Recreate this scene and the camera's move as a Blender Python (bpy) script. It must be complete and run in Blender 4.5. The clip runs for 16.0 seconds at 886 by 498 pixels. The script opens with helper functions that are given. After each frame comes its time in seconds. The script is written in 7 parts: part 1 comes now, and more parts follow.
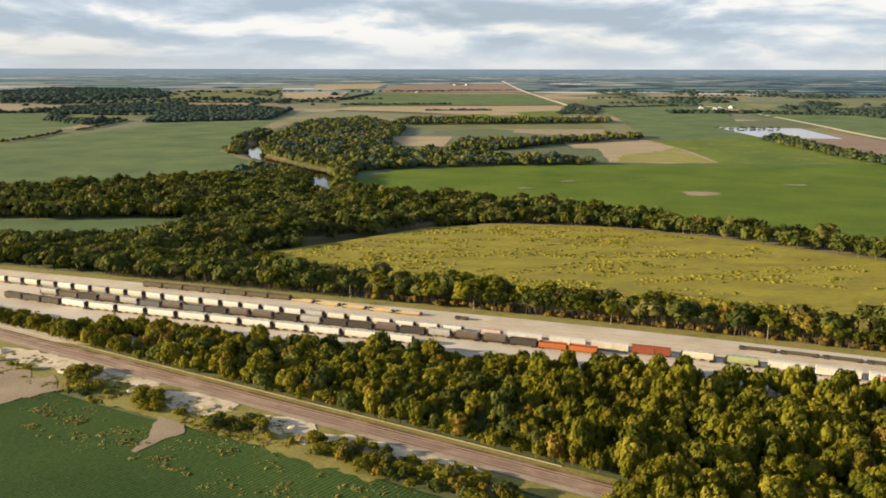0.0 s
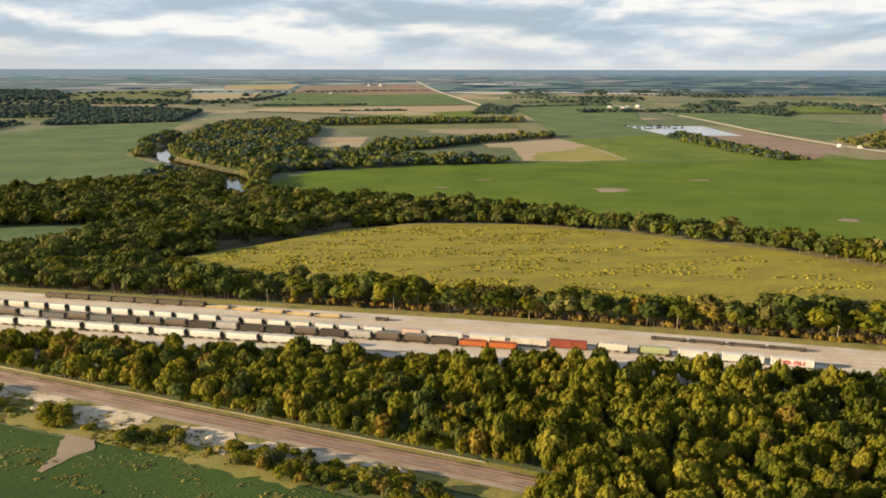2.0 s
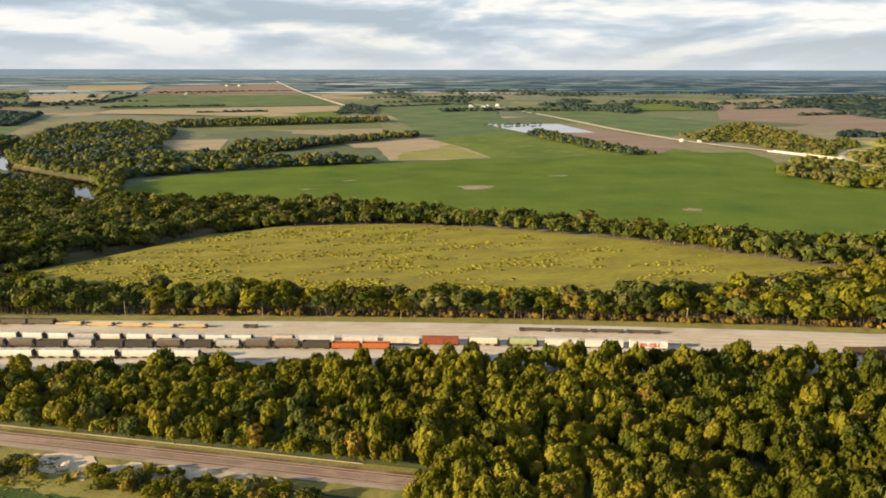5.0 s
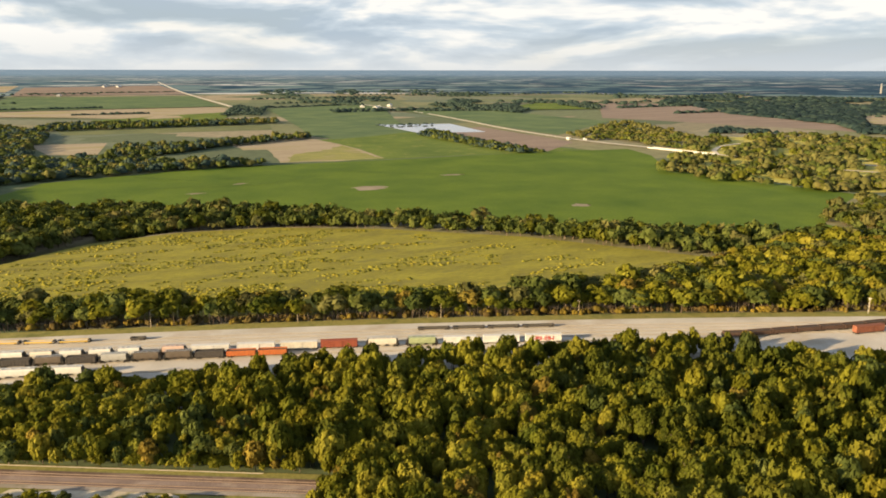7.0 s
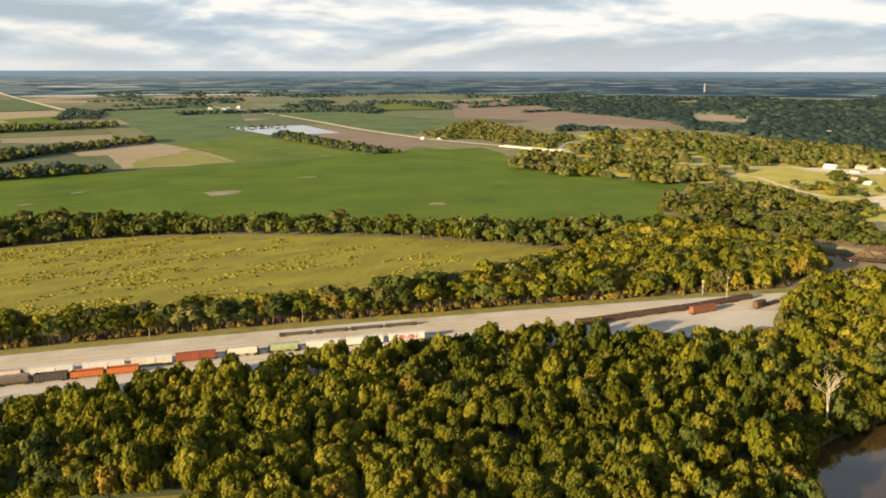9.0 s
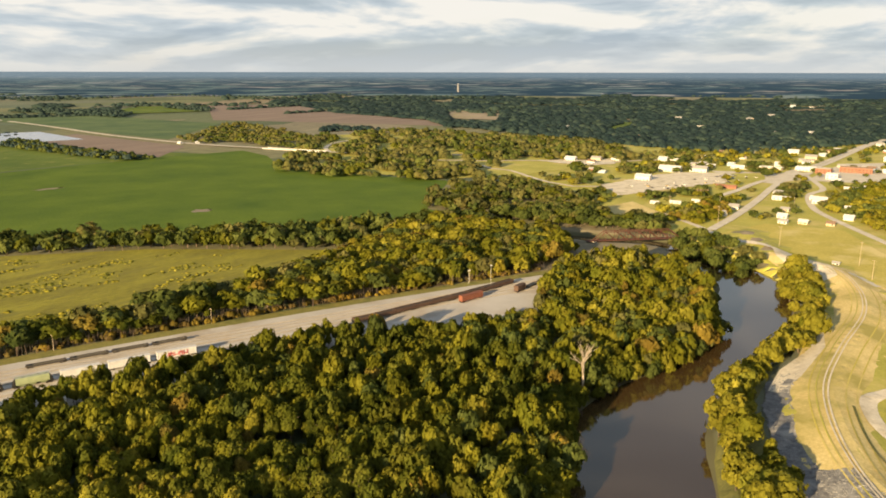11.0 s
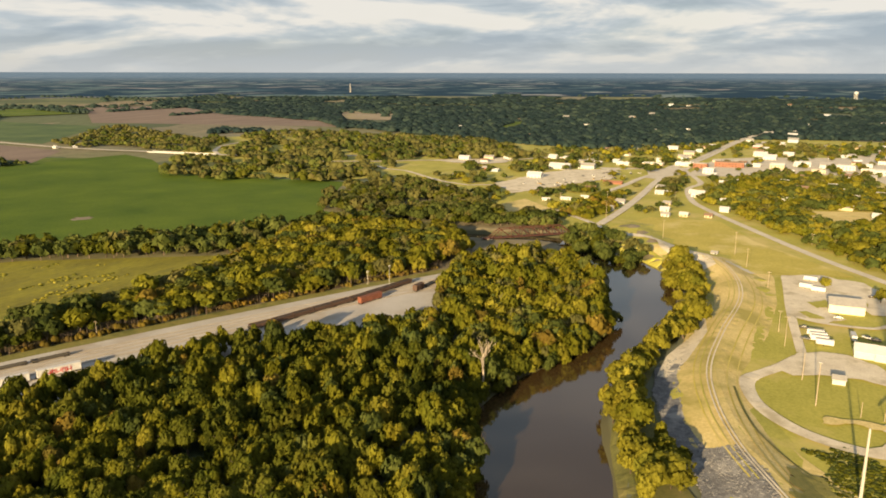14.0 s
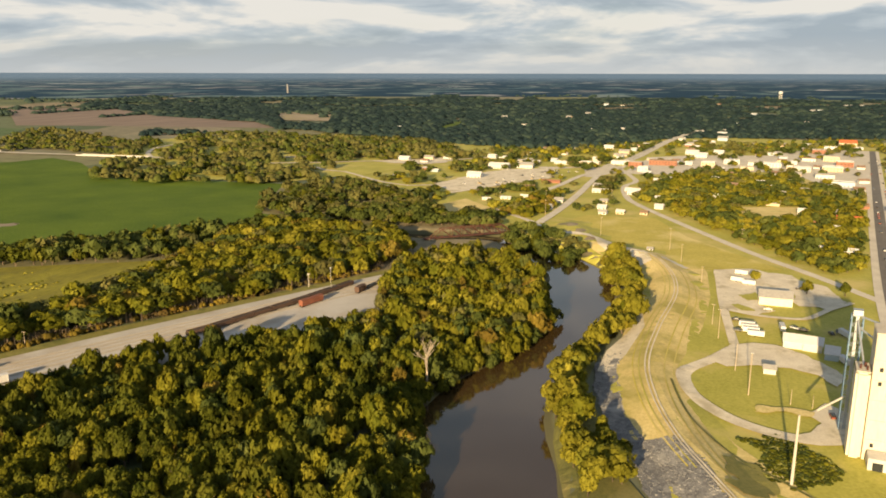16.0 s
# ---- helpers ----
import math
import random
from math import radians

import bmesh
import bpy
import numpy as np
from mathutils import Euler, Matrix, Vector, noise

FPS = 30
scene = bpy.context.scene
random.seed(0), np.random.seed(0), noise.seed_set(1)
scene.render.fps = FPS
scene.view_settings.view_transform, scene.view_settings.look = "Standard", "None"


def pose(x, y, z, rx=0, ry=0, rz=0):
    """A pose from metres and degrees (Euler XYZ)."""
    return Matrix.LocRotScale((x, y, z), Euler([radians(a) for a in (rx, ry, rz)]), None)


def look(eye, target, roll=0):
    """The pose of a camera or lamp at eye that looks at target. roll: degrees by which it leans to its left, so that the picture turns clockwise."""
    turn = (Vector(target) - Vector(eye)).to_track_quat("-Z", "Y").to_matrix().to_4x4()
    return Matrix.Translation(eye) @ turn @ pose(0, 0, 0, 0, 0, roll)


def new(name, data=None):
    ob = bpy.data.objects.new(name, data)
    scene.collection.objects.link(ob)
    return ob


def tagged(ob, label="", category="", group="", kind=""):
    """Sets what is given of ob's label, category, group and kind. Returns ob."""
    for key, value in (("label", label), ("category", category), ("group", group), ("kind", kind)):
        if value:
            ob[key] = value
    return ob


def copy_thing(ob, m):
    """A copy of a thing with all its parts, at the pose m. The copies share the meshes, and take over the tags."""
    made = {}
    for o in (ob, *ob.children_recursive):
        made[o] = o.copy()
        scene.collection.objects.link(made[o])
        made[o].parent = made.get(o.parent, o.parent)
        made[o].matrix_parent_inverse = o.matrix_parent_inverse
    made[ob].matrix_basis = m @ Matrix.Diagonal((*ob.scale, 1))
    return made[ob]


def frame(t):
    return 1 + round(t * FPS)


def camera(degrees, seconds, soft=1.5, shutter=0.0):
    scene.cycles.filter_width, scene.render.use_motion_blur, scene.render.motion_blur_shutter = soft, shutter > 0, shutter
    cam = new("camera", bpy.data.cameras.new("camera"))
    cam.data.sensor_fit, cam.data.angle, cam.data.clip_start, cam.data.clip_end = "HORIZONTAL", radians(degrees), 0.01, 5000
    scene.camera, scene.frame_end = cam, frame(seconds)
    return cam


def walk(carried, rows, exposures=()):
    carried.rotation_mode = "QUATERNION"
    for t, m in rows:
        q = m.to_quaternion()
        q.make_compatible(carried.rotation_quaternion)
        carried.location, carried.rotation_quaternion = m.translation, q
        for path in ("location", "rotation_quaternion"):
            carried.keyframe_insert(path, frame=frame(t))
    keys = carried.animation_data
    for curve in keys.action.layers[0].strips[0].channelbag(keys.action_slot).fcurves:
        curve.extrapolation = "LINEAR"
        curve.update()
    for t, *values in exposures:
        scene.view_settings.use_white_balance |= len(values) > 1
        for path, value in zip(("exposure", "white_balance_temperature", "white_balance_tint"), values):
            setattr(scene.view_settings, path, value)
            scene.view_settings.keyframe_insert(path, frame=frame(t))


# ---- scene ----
cam = camera(60.6, 16.0, soft=1.8)
EYE = 130.0
TURNS = [
    (0, 0.00, -13.31), (0.5, -2.13, -13.29), (1, -3.54, -13.28), (1.5, -5.00, -13.28), (2, -6.31, -13.28), (2.5, -7.70, -13.28),
    (3, -9.09, -13.28), (3.5, -10.67, -13.28), (4, -12.56, -13.28), (6.5, -22.40, -13.24), (7, -24.49, -13.23), (7.5, -26.22, -13.22),
    (8, -27.57, -13.21), (8.5, -32.11, -13.18), (9, -35.33, -13.16), (9.5, -43.60, -13.14), (9.7, -45.40, -13.13), (11.8, -56.03, -13.08), (12, -56.68, -13.08), (12.5, -57.94, -13.07),
    (13, -59.21, -13.06), (13.5, -60.03, -13.06), (14, -60.81, -13.05), (14.5, -61.73, -13.05), (15, -62.72, -13.04), (15.5, -63.66, -13.04),
    (16, -65.34, -13.01),
]
EXPOSURES = [(0, 1.22, 6720, 10), (4, 1.26, 6800, 10), (8, 1.30, 6920, 10), (9.5, 1.24, 6980, 10), (12.5, 1.04, 7140, 10), (16, 0.95, 7140, 10)]
walk(cam, [(t, pose(0, 0, EYE, 90 + pitch, 0, yaw) @ pose(0, 0, 0, 0, 0, 0.1)) for t, yaw, pitch in TURNS], EXPOSURES)

# ---- world and sun ----
SUN_AZIMUTH, SUN_HEIGHT = 266.4, 12.6  # clockwise from +y; degrees
sun_way = Vector((math.sin(radians(SUN_AZIMUTH)) * math.cos(radians(SUN_HEIGHT)), math.cos(radians(SUN_AZIMUTH)) * math.cos(radians(SUN_HEIGHT)), math.sin(radians(SUN_HEIGHT))))
sun = new("sun", bpy.data.lights.new("sun", "SUN"))
sun.data.energy, sun.data.angle, sun.data.color = 5.0, radians(0.8), (1.0, 0.76, 0.44)
sun.matrix_world = look(sun_way * 500, (0, 0, 0))

world = bpy.data.worlds.new("sky")
scene.world = world
world.use_nodes = True
wn, wl = world.node_tree.nodes, world.node_tree.links
wn.clear()


def wnode(kind, **inputs):
    n = wn.new(kind)
    for k, v in inputs.items():
        n.inputs[k].default_value = v
    return n


sky = wn.new("ShaderNodeTexSky")
sky.sky_type, sky.sun_disc = "NISHITA", False
sky.sun_elevation, sky.sun_rotation = radians(SUN_HEIGHT), radians(SUN_AZIMUTH)
sky_part = wnode("ShaderNodeBackground", Strength=0.05)
wl.new(sky.outputs[0], sky_part.inputs["Color"])
way_in = wn.new("ShaderNodeTexCoord")
split_way = wn.new("ShaderNodeSeparateXYZ")
wl.new(way_in.outputs["Generated"], split_way.inputs[0])
flat = wnode("ShaderNodeMapping")
flat.inputs["Scale"].default_value = (4.0, 4.0, 19.0)
flat.inputs["Location"].default_value = (3.1, 7.7, 1.3)
wl.new(way_in.outputs["Generated"], flat.inputs["Vector"])
billow = wnode("ShaderNodeTexNoise", Scale=1.0, Detail=8.0, Roughness=0.54, Distortion=0.35)
wl.new(flat.outputs[0], billow.inputs["Vector"])
# the same clouds a little higher up: what lies under a thick part is its grey base
higher = wnode("ShaderNodeMapping")
higher.inputs["Location"].default_value = (0.0, 0.0, 0.30)
wl.new(flat.outputs[0], higher.inputs["Vector"])
billow_up = wnode("ShaderNodeTexNoise", Scale=1.0, Detail=4.0, Roughness=0.5, Distortion=0.25)
wl.new(higher.outputs[0], billow_up.inputs["Vector"])
top_lit = wn.new("ShaderNodeMath")
top_lit.operation = "SUBTRACT"
wl.new(billow.outputs[0], top_lit.inputs[0])
wl.new(billow_up.outputs[0], top_lit.inputs[1])
bright = wn.new("ShaderNodeMath")
bright.operation = "MULTIPLY_ADD"
bright.inputs[1].default_value = 2.1
wl.new(top_lit.outputs[0], bright.inputs[0])
wl.new(billow.outputs[0], bright.inputs[2])
shade = wn.new("ShaderNodeValToRGB")
shade.color_ramp.elements[0].position, shade.color_ramp.elements[0].color = 0.25, (0.44, 0.545, 0.665, 1)
shade.color_ramp.elements[1].position, shade.color_ramp.elements[1].color = 0.70, (0.955, 0.965, 0.965, 1)
mid = shade.color_ramp.elements.new(0.48)
mid.color = (0.60, 0.70, 0.81, 1)
wl.new(bright.outputs[0], shade.inputs[0])
# paler towards the horizon
low_sky = wn.new("ShaderNodeMapRange")
low_sky.inputs["From Min"].default_value, low_sky.inputs["From Max"].default_value = 0.0, 0.045
low_sky.inputs["To Min"].default_value, low_sky.inputs["To Max"].default_value = 0.75, 0.0
wl.new(split_way.outputs["Z"], low_sky.inputs["Value"])
veil = wn.new("ShaderNodeMix")
veil.data_type = "RGBA"
veil.inputs[7].default_value = (0.69, 0.74, 0.785, 1)
wl.new(low_sky.outputs[0], veil.inputs[0])
wl.new(shade.outputs[0], veil.inputs[6])
cloud_part = wnode("ShaderNodeBackground", Strength=0.43)
wl.new(veil.outputs[2], cloud_part.inputs["Color"])
# broken cloud: the blue shows between the clouds higher up
cover = wnode("ShaderNodeTexNoise", Scale=0.6, Detail=5.0)
wl.new(flat.outputs[0], cover.inputs["Vector"])
cover_ramp = wn.new("ShaderNodeValToRGB")
cover_ramp.color_ramp.elements[0].position, cover_ramp.color_ramp.elements[0].color = 0.34, (0.82, 0.82, 0.82, 1)
cover_ramp.color_ramp.elements[1].position, cover_ramp.color_ramp.elements[1].color = 0.48, (0.96, 0.96, 0.96, 1)
wl.new(cover.outputs[0], cover_ramp.inputs[0])
both = wn.new("ShaderNodeMixShader")
rise = wn.new("ShaderNodeSeparateXYZ")
wl.new(way_in.outputs["Generated"], rise.inputs[0])
thinning = wn.new("ShaderNodeMapRange")
thinning.inputs["From Min"].default_value, thinning.inputs["From Max"].default_value = 0.12, 0.5
thinning.inputs["To Min"].default_value, thinning.inputs["To Max"].default_value = 1.0, 0.3
wl.new(rise.outputs["Z"], thinning.inputs["Value"])
share = wn.new("ShaderNodeMath")
share.operation = "MULTIPLY"
wl.new(cover_ramp.outputs[0], share.inputs[0])
wl.new(thinning.outputs[0], share.inputs[1])
wl.new(share.outputs[0], both.inputs[0])
wl.new(sky_part.outputs[0], both.inputs[1])
wl.new(cloud_part.outputs[0], both.inputs[2])
wout = wn.new("ShaderNodeOutputWorld")
wl.new(both.outputs[0], wout.inputs[0])


# ---- materials ----
def material(name, rough=0.8, metal=0.0):
    m = bpy.data.materials.new(name)
    m.use_nodes = True
    b = m.node_tree.nodes["Principled BSDF"]
    b.inputs["Roughness"].default_value, b.inputs["Metallic"].default_value = rough, metal
    return m, m.node_tree.nodes, m.node_tree.links, b


def ramp(nodes, stops):
    r = nodes.new("ShaderNodeValToRGB")
    e = r.color_ramp.elements
    while len(e) < len(stops):
        e.new(0.5)
    for el, (p, c) in zip(e, stops):
        el.position, el.color = p, (*c, 1)
    return r


def noise_tex(nodes, links, scale, detail=4.0, vec=None, rough=0.5):
    n = nodes.new("ShaderNodeTexNoise")
    n.inputs["Scale"].default_value, n.inputs["Detail"].default_value, n.inputs["Roughness"].default_value = scale, detail, rough
    if vec is not None:
        links.new(vec, n.inputs["Vector"])
    return n


def mixed(nodes, links, fac, a, b, mode="MIX"):
    m = nodes.new("ShaderNodeMix")
    m.data_type, m.blend_type = "RGBA", mode
    for sock, v in ((m.inputs[0], fac), (m.inputs[6], a), (m.inputs[7], b)):
        if isinstance(v, (int, float)):
            sock.default_value = v
        elif isinstance(v, tuple):
            sock.default_value = (*v, 1)
        else:
            links.new(v, sock)
    return m.outputs[2]


def place_vec(nodes, links, scale=(1, 1, 1), turn=0.0):
    g = nodes.new("ShaderNodeNewGeometry")
    mp = nodes.new("ShaderNodeMapping")
    mp.inputs["Scale"].default_value = scale
    mp.inputs["Rotation"].default_value = (0, 0, radians(turn))
    links.new(g.outputs["Position"], mp.inputs["Vector"])
    return mp.outputs[0]


def grained(name, dark, light, coarse, fine, rough=0.85, bump=0.3, metal=0.0, stretch=(1, 1, 1), turn=0.0, stain=None, stain_size=0.02, lo=0.35, hi=0.65):
    """Two-scale noise between two colours, with stains of a third, and relief."""
    m, n, l, b = material(name, rough, metal)
    vec = place_vec(n, l, stretch, turn)
    big, small = noise_tex(n, l, coarse, 4, vec), noise_tex(n, l, fine, 5, vec, 0.65)
    col = ramp(n, [(lo, dark), (hi, light)])
    mixv = n.new("ShaderNodeMath")
    mixv.operation = "MULTIPLY_ADD"
    mixv.inputs[1].default_value, mixv.inputs[2].default_value = 0.55, 0.0
    l.new(small.outputs[0], mixv.inputs[0])
    add = n.new("ShaderNodeMath")
    add.operation = "MULTIPLY_ADD"
    add.inputs[1].default_value = 0.45
    l.new(big.outputs[0], add.inputs[0])
    l.new(mixv.outputs[0], add.inputs[2])
    l.new(add.outputs[0], col.inputs[0])
    out = col.outputs[0]
    if stain:
        st = noise_tex(n, l, stain_size, 5, vec, 0.6)
        sr = ramp(n, [(0.52, (0, 0, 0)), (0.66, (1, 1, 1))])
        l.new(st.outputs[0], sr.inputs[0])
        out = mixed(n, l, sr.outputs[0], out, stain)
    l.new(out, b.inputs["Base Color"])
    if bump:
        bp = n.new("ShaderNodeBump")
        bp.inputs["Strength"].default_value, bp.inputs["Distance"].default_value = bump, 0.6 / max(fine, 0.05) * 0.3
        l.new(small.outputs[0], bp.inputs["Height"])
        l.new(bp.outputs[0], b.inputs["Normal"])
    return m


def foliage(name, shadow, middle, lit, translucent=0.25):
    m, n, l, b = material(name, 0.6)
    b.inputs["Specular IOR Level"].default_value = 0.04
    g = n.new("ShaderNodeNewGeometry")
    vec = place_vec(n, l)
    tree = noise_tex(n, l, 0.07, 2, vec)
    stand = noise_tex(n, l, 0.012, 3, vec)
    val = n.new("ShaderNodeMath")
    val.operation = "MULTIPLY_ADD"
    val.inputs[1].default_value = 0.14
    l.new(g.outputs["Random Per Island"], val.inputs[0])
    v2 = n.new("ShaderNodeMath")
    v2.operation = "MULTIPLY_ADD"
    v2.inputs[1].default_value = 0.75
    l.new(tree.outputs[0], v2.inputs[0])
    l.new(val.outputs[0], v2.inputs[2])
    v3 = n.new("ShaderNodeMath")
    v3.operation = "MULTIPLY_ADD"
    v3.inputs[1].default_value = 0.35
    l.new(stand.outputs[0], v3.inputs[0])
    l.new(v2.outputs[0], v3.inputs[2])
    val.inputs[2].default_value = -0.15
    col = ramp(n, [(0.24, shadow), (0.49, middle), (0.73, lit)])
    l.new(v3.outputs[0], col.inputs[0])
    kinds = noise_tex(n, l, 0.075, 1, place_vec(n, l, (1, 1, 0.25), 33))
    turning = ramp(n, [(0.60, (0, 0, 0)), (0.70, (1, 1, 1))])
    l.new(kinds.outputs[0], turning.inputs[0])
    deep = ramp(n, [(0.32, (1, 1, 1)), (0.42, (0, 0, 0))])
    l.new(kinds.outputs[0], deep.inputs[0])
    hue = mixed(n, l, 0.0, col.outputs[0], (middle[0] * 1.25, middle[1] * 0.98, middle[2]), "MIX")
    l.new(turning.outputs[0], hue.node.inputs[0])
    hue2 = mixed(n, l, 0.0, hue, tuple(c * 0.75 for c in (middle[0] * 0.6, middle[1] * 0.9, middle[2] * 1.2)), "MIX")
    l.new(deep.outputs[0], hue2.node.inputs[0])
    half_way = mixed(n, l, 0.38, col.outputs[0], hue2)
    l.new(half_way, b.inputs["Base Color"])
    tr = n.new("ShaderNodeBsdfTranslucent")
    l.new(half_way, tr.inputs["Color"])
    mx = n.new("ShaderNodeMixShader")
    mx.inputs[0].default_value = translucent
    out = n["Material Output"]
    l.new(b.outputs[0], mx.inputs[1])
    l.new(tr.outputs[0], mx.inputs[2])
    l.new(mx.outputs[0], out.inputs["Surface"])
    return m


def plain(name, colour, rough=0.6, metal=0.0, grime=0.25, size=0.6):
    """A painted or metal surface with faint dirt."""
    dark = tuple(c * (1 - grime) for c in colour)
    return grained(name, dark, colour, size, size * 9, rough, 0.05, metal, lo=0.3, hi=0.6)


def patchwork():
    """Open country: grass near by, a mosaic of fields far off."""
    m, n, l, b = material("open_country", 0.95)
    vec = place_vec(n, l, (1 / 300, 1 / 210, 0.0), 8)
    cells = n.new("ShaderNodeTexVoronoi")
    cells.voronoi_dimensions, cells.distance = "2D", "CHEBYCHEV"
    cells.inputs["Scale"].default_value, cells.inputs["Randomness"].default_value = 1.0, 0.8
    l.new(vec, cells.inputs["Vector"])
    split = n.new("ShaderNodeSeparateColor")
    l.new(cells.outputs["Color"], split.inputs[0])
    col = ramp(n, [(0.0, (0.085, 0.125, 0.060)), (0.3, (0.13, 0.17, 0.080)), (0.5, (0.20, 0.21, 0.10)), (0.66, (0.29, 0.24, 0.165)), (0.8, (0.10, 0.155, 0.10)), (1.0, (0.36, 0.30, 0.21))])
    l.new(split.outputs[0], col.inputs[0])
    fine = noise_tex(n, l, 0.05, 6, place_vec(n, l), 0.65)
    tone = ramp(n, [(0.3, (0.62, 0.62, 0.6)), (0.7, (1.15, 1.12, 1.05))])
    l.new(fine.outputs[0], tone.inputs[0])
    cover = mixed(n, l, 1.0, col.outputs[0], tone.outputs[0], "MULTIPLY")
    height = n.new("ShaderNodeSeparateXYZ")
    l.new(place_vec(n, l), height.inputs[0])
    bank = ramp(n, [(0.0, (1, 1, 1)), (1.0, (0, 0, 0))])
    span = n.new("ShaderNodeMapRange")
    span.inputs["From Min"].default_value, span.inputs["From Max"].default_value = -2.2, -0.4
    l.new(height.outputs["Z"], span.inputs["Value"])
    l.new(span.outputs[0], bank.inputs[0])
    l.new(mixed(n, l, bank.outputs[0], cover, (0.100, 0.098, 0.048)), b.inputs["Base Color"])
    return m


def rows_crop(name, dark, light, pitch, turn, weed=None, ridge=0.0):
    """A crop in drilled rows."""
    m, n, l, b = material(name, 0.8)
    b.inputs["Specular IOR Level"].default_value = 0.05
    vec = place_vec(n, l, (1, 1, 0), turn)
    wave = n.new("ShaderNodeTexWave")
    wave.inputs["Scale"].default_value, wave.inputs["Distortion"].default_value, wave.inputs["Detail"].default_value = 0.314 / pitch, 0.6, 2
    l.new(vec, wave.inputs["Vector"])
    big, fine = noise_tex(n, l, 0.012, 5, vec, 0.6), noise_tex(n, l, 0.5, 5, vec, 0.7)
    col = ramp(n, [(0.25, dark), (0.8, light)])
    s = n.new("ShaderNodeMath")
    s.operation = "MULTIPLY_ADD"
    s.inputs[1].default_value = ridge
    l.new(wave.outputs[0], s.inputs[0])
    l.new(fine.outputs[0], s.inputs[2])
    l.new(s.outputs[0], col.inputs[0])
    tone = ramp(n, [(0.3, (0.66, 0.74, 0.74)), (0.7, (1.25, 1.16, 1.0))])
    l.new(big.outputs[0], tone.inputs[0])
    out = mixed(n, l, 1.0, col.outputs[0], tone.outputs[0], "MULTIPLY")
    if weed:
        w = noise_tex(n, l, 0.03, 6, vec, 0.75)
        wr = ramp(n, [(0.56, (0, 0, 0)), (0.64, (1, 1, 1))])
        l.new(w.outputs[0], wr.inputs[0])
        out = mixed(n, l, wr.outputs[0], out, weed)
    l.new(out, b.inputs["Base Color"])
    bp = n.new("ShaderNodeBump")
    bp.inputs["Strength"].default_value, bp.inputs["Distance"].default_value = 0.5, 0.35
    l.new(s.outputs[0], bp.inputs["Height"])
    l.new(bp.outputs[0], b.inputs["Normal"])
    return m


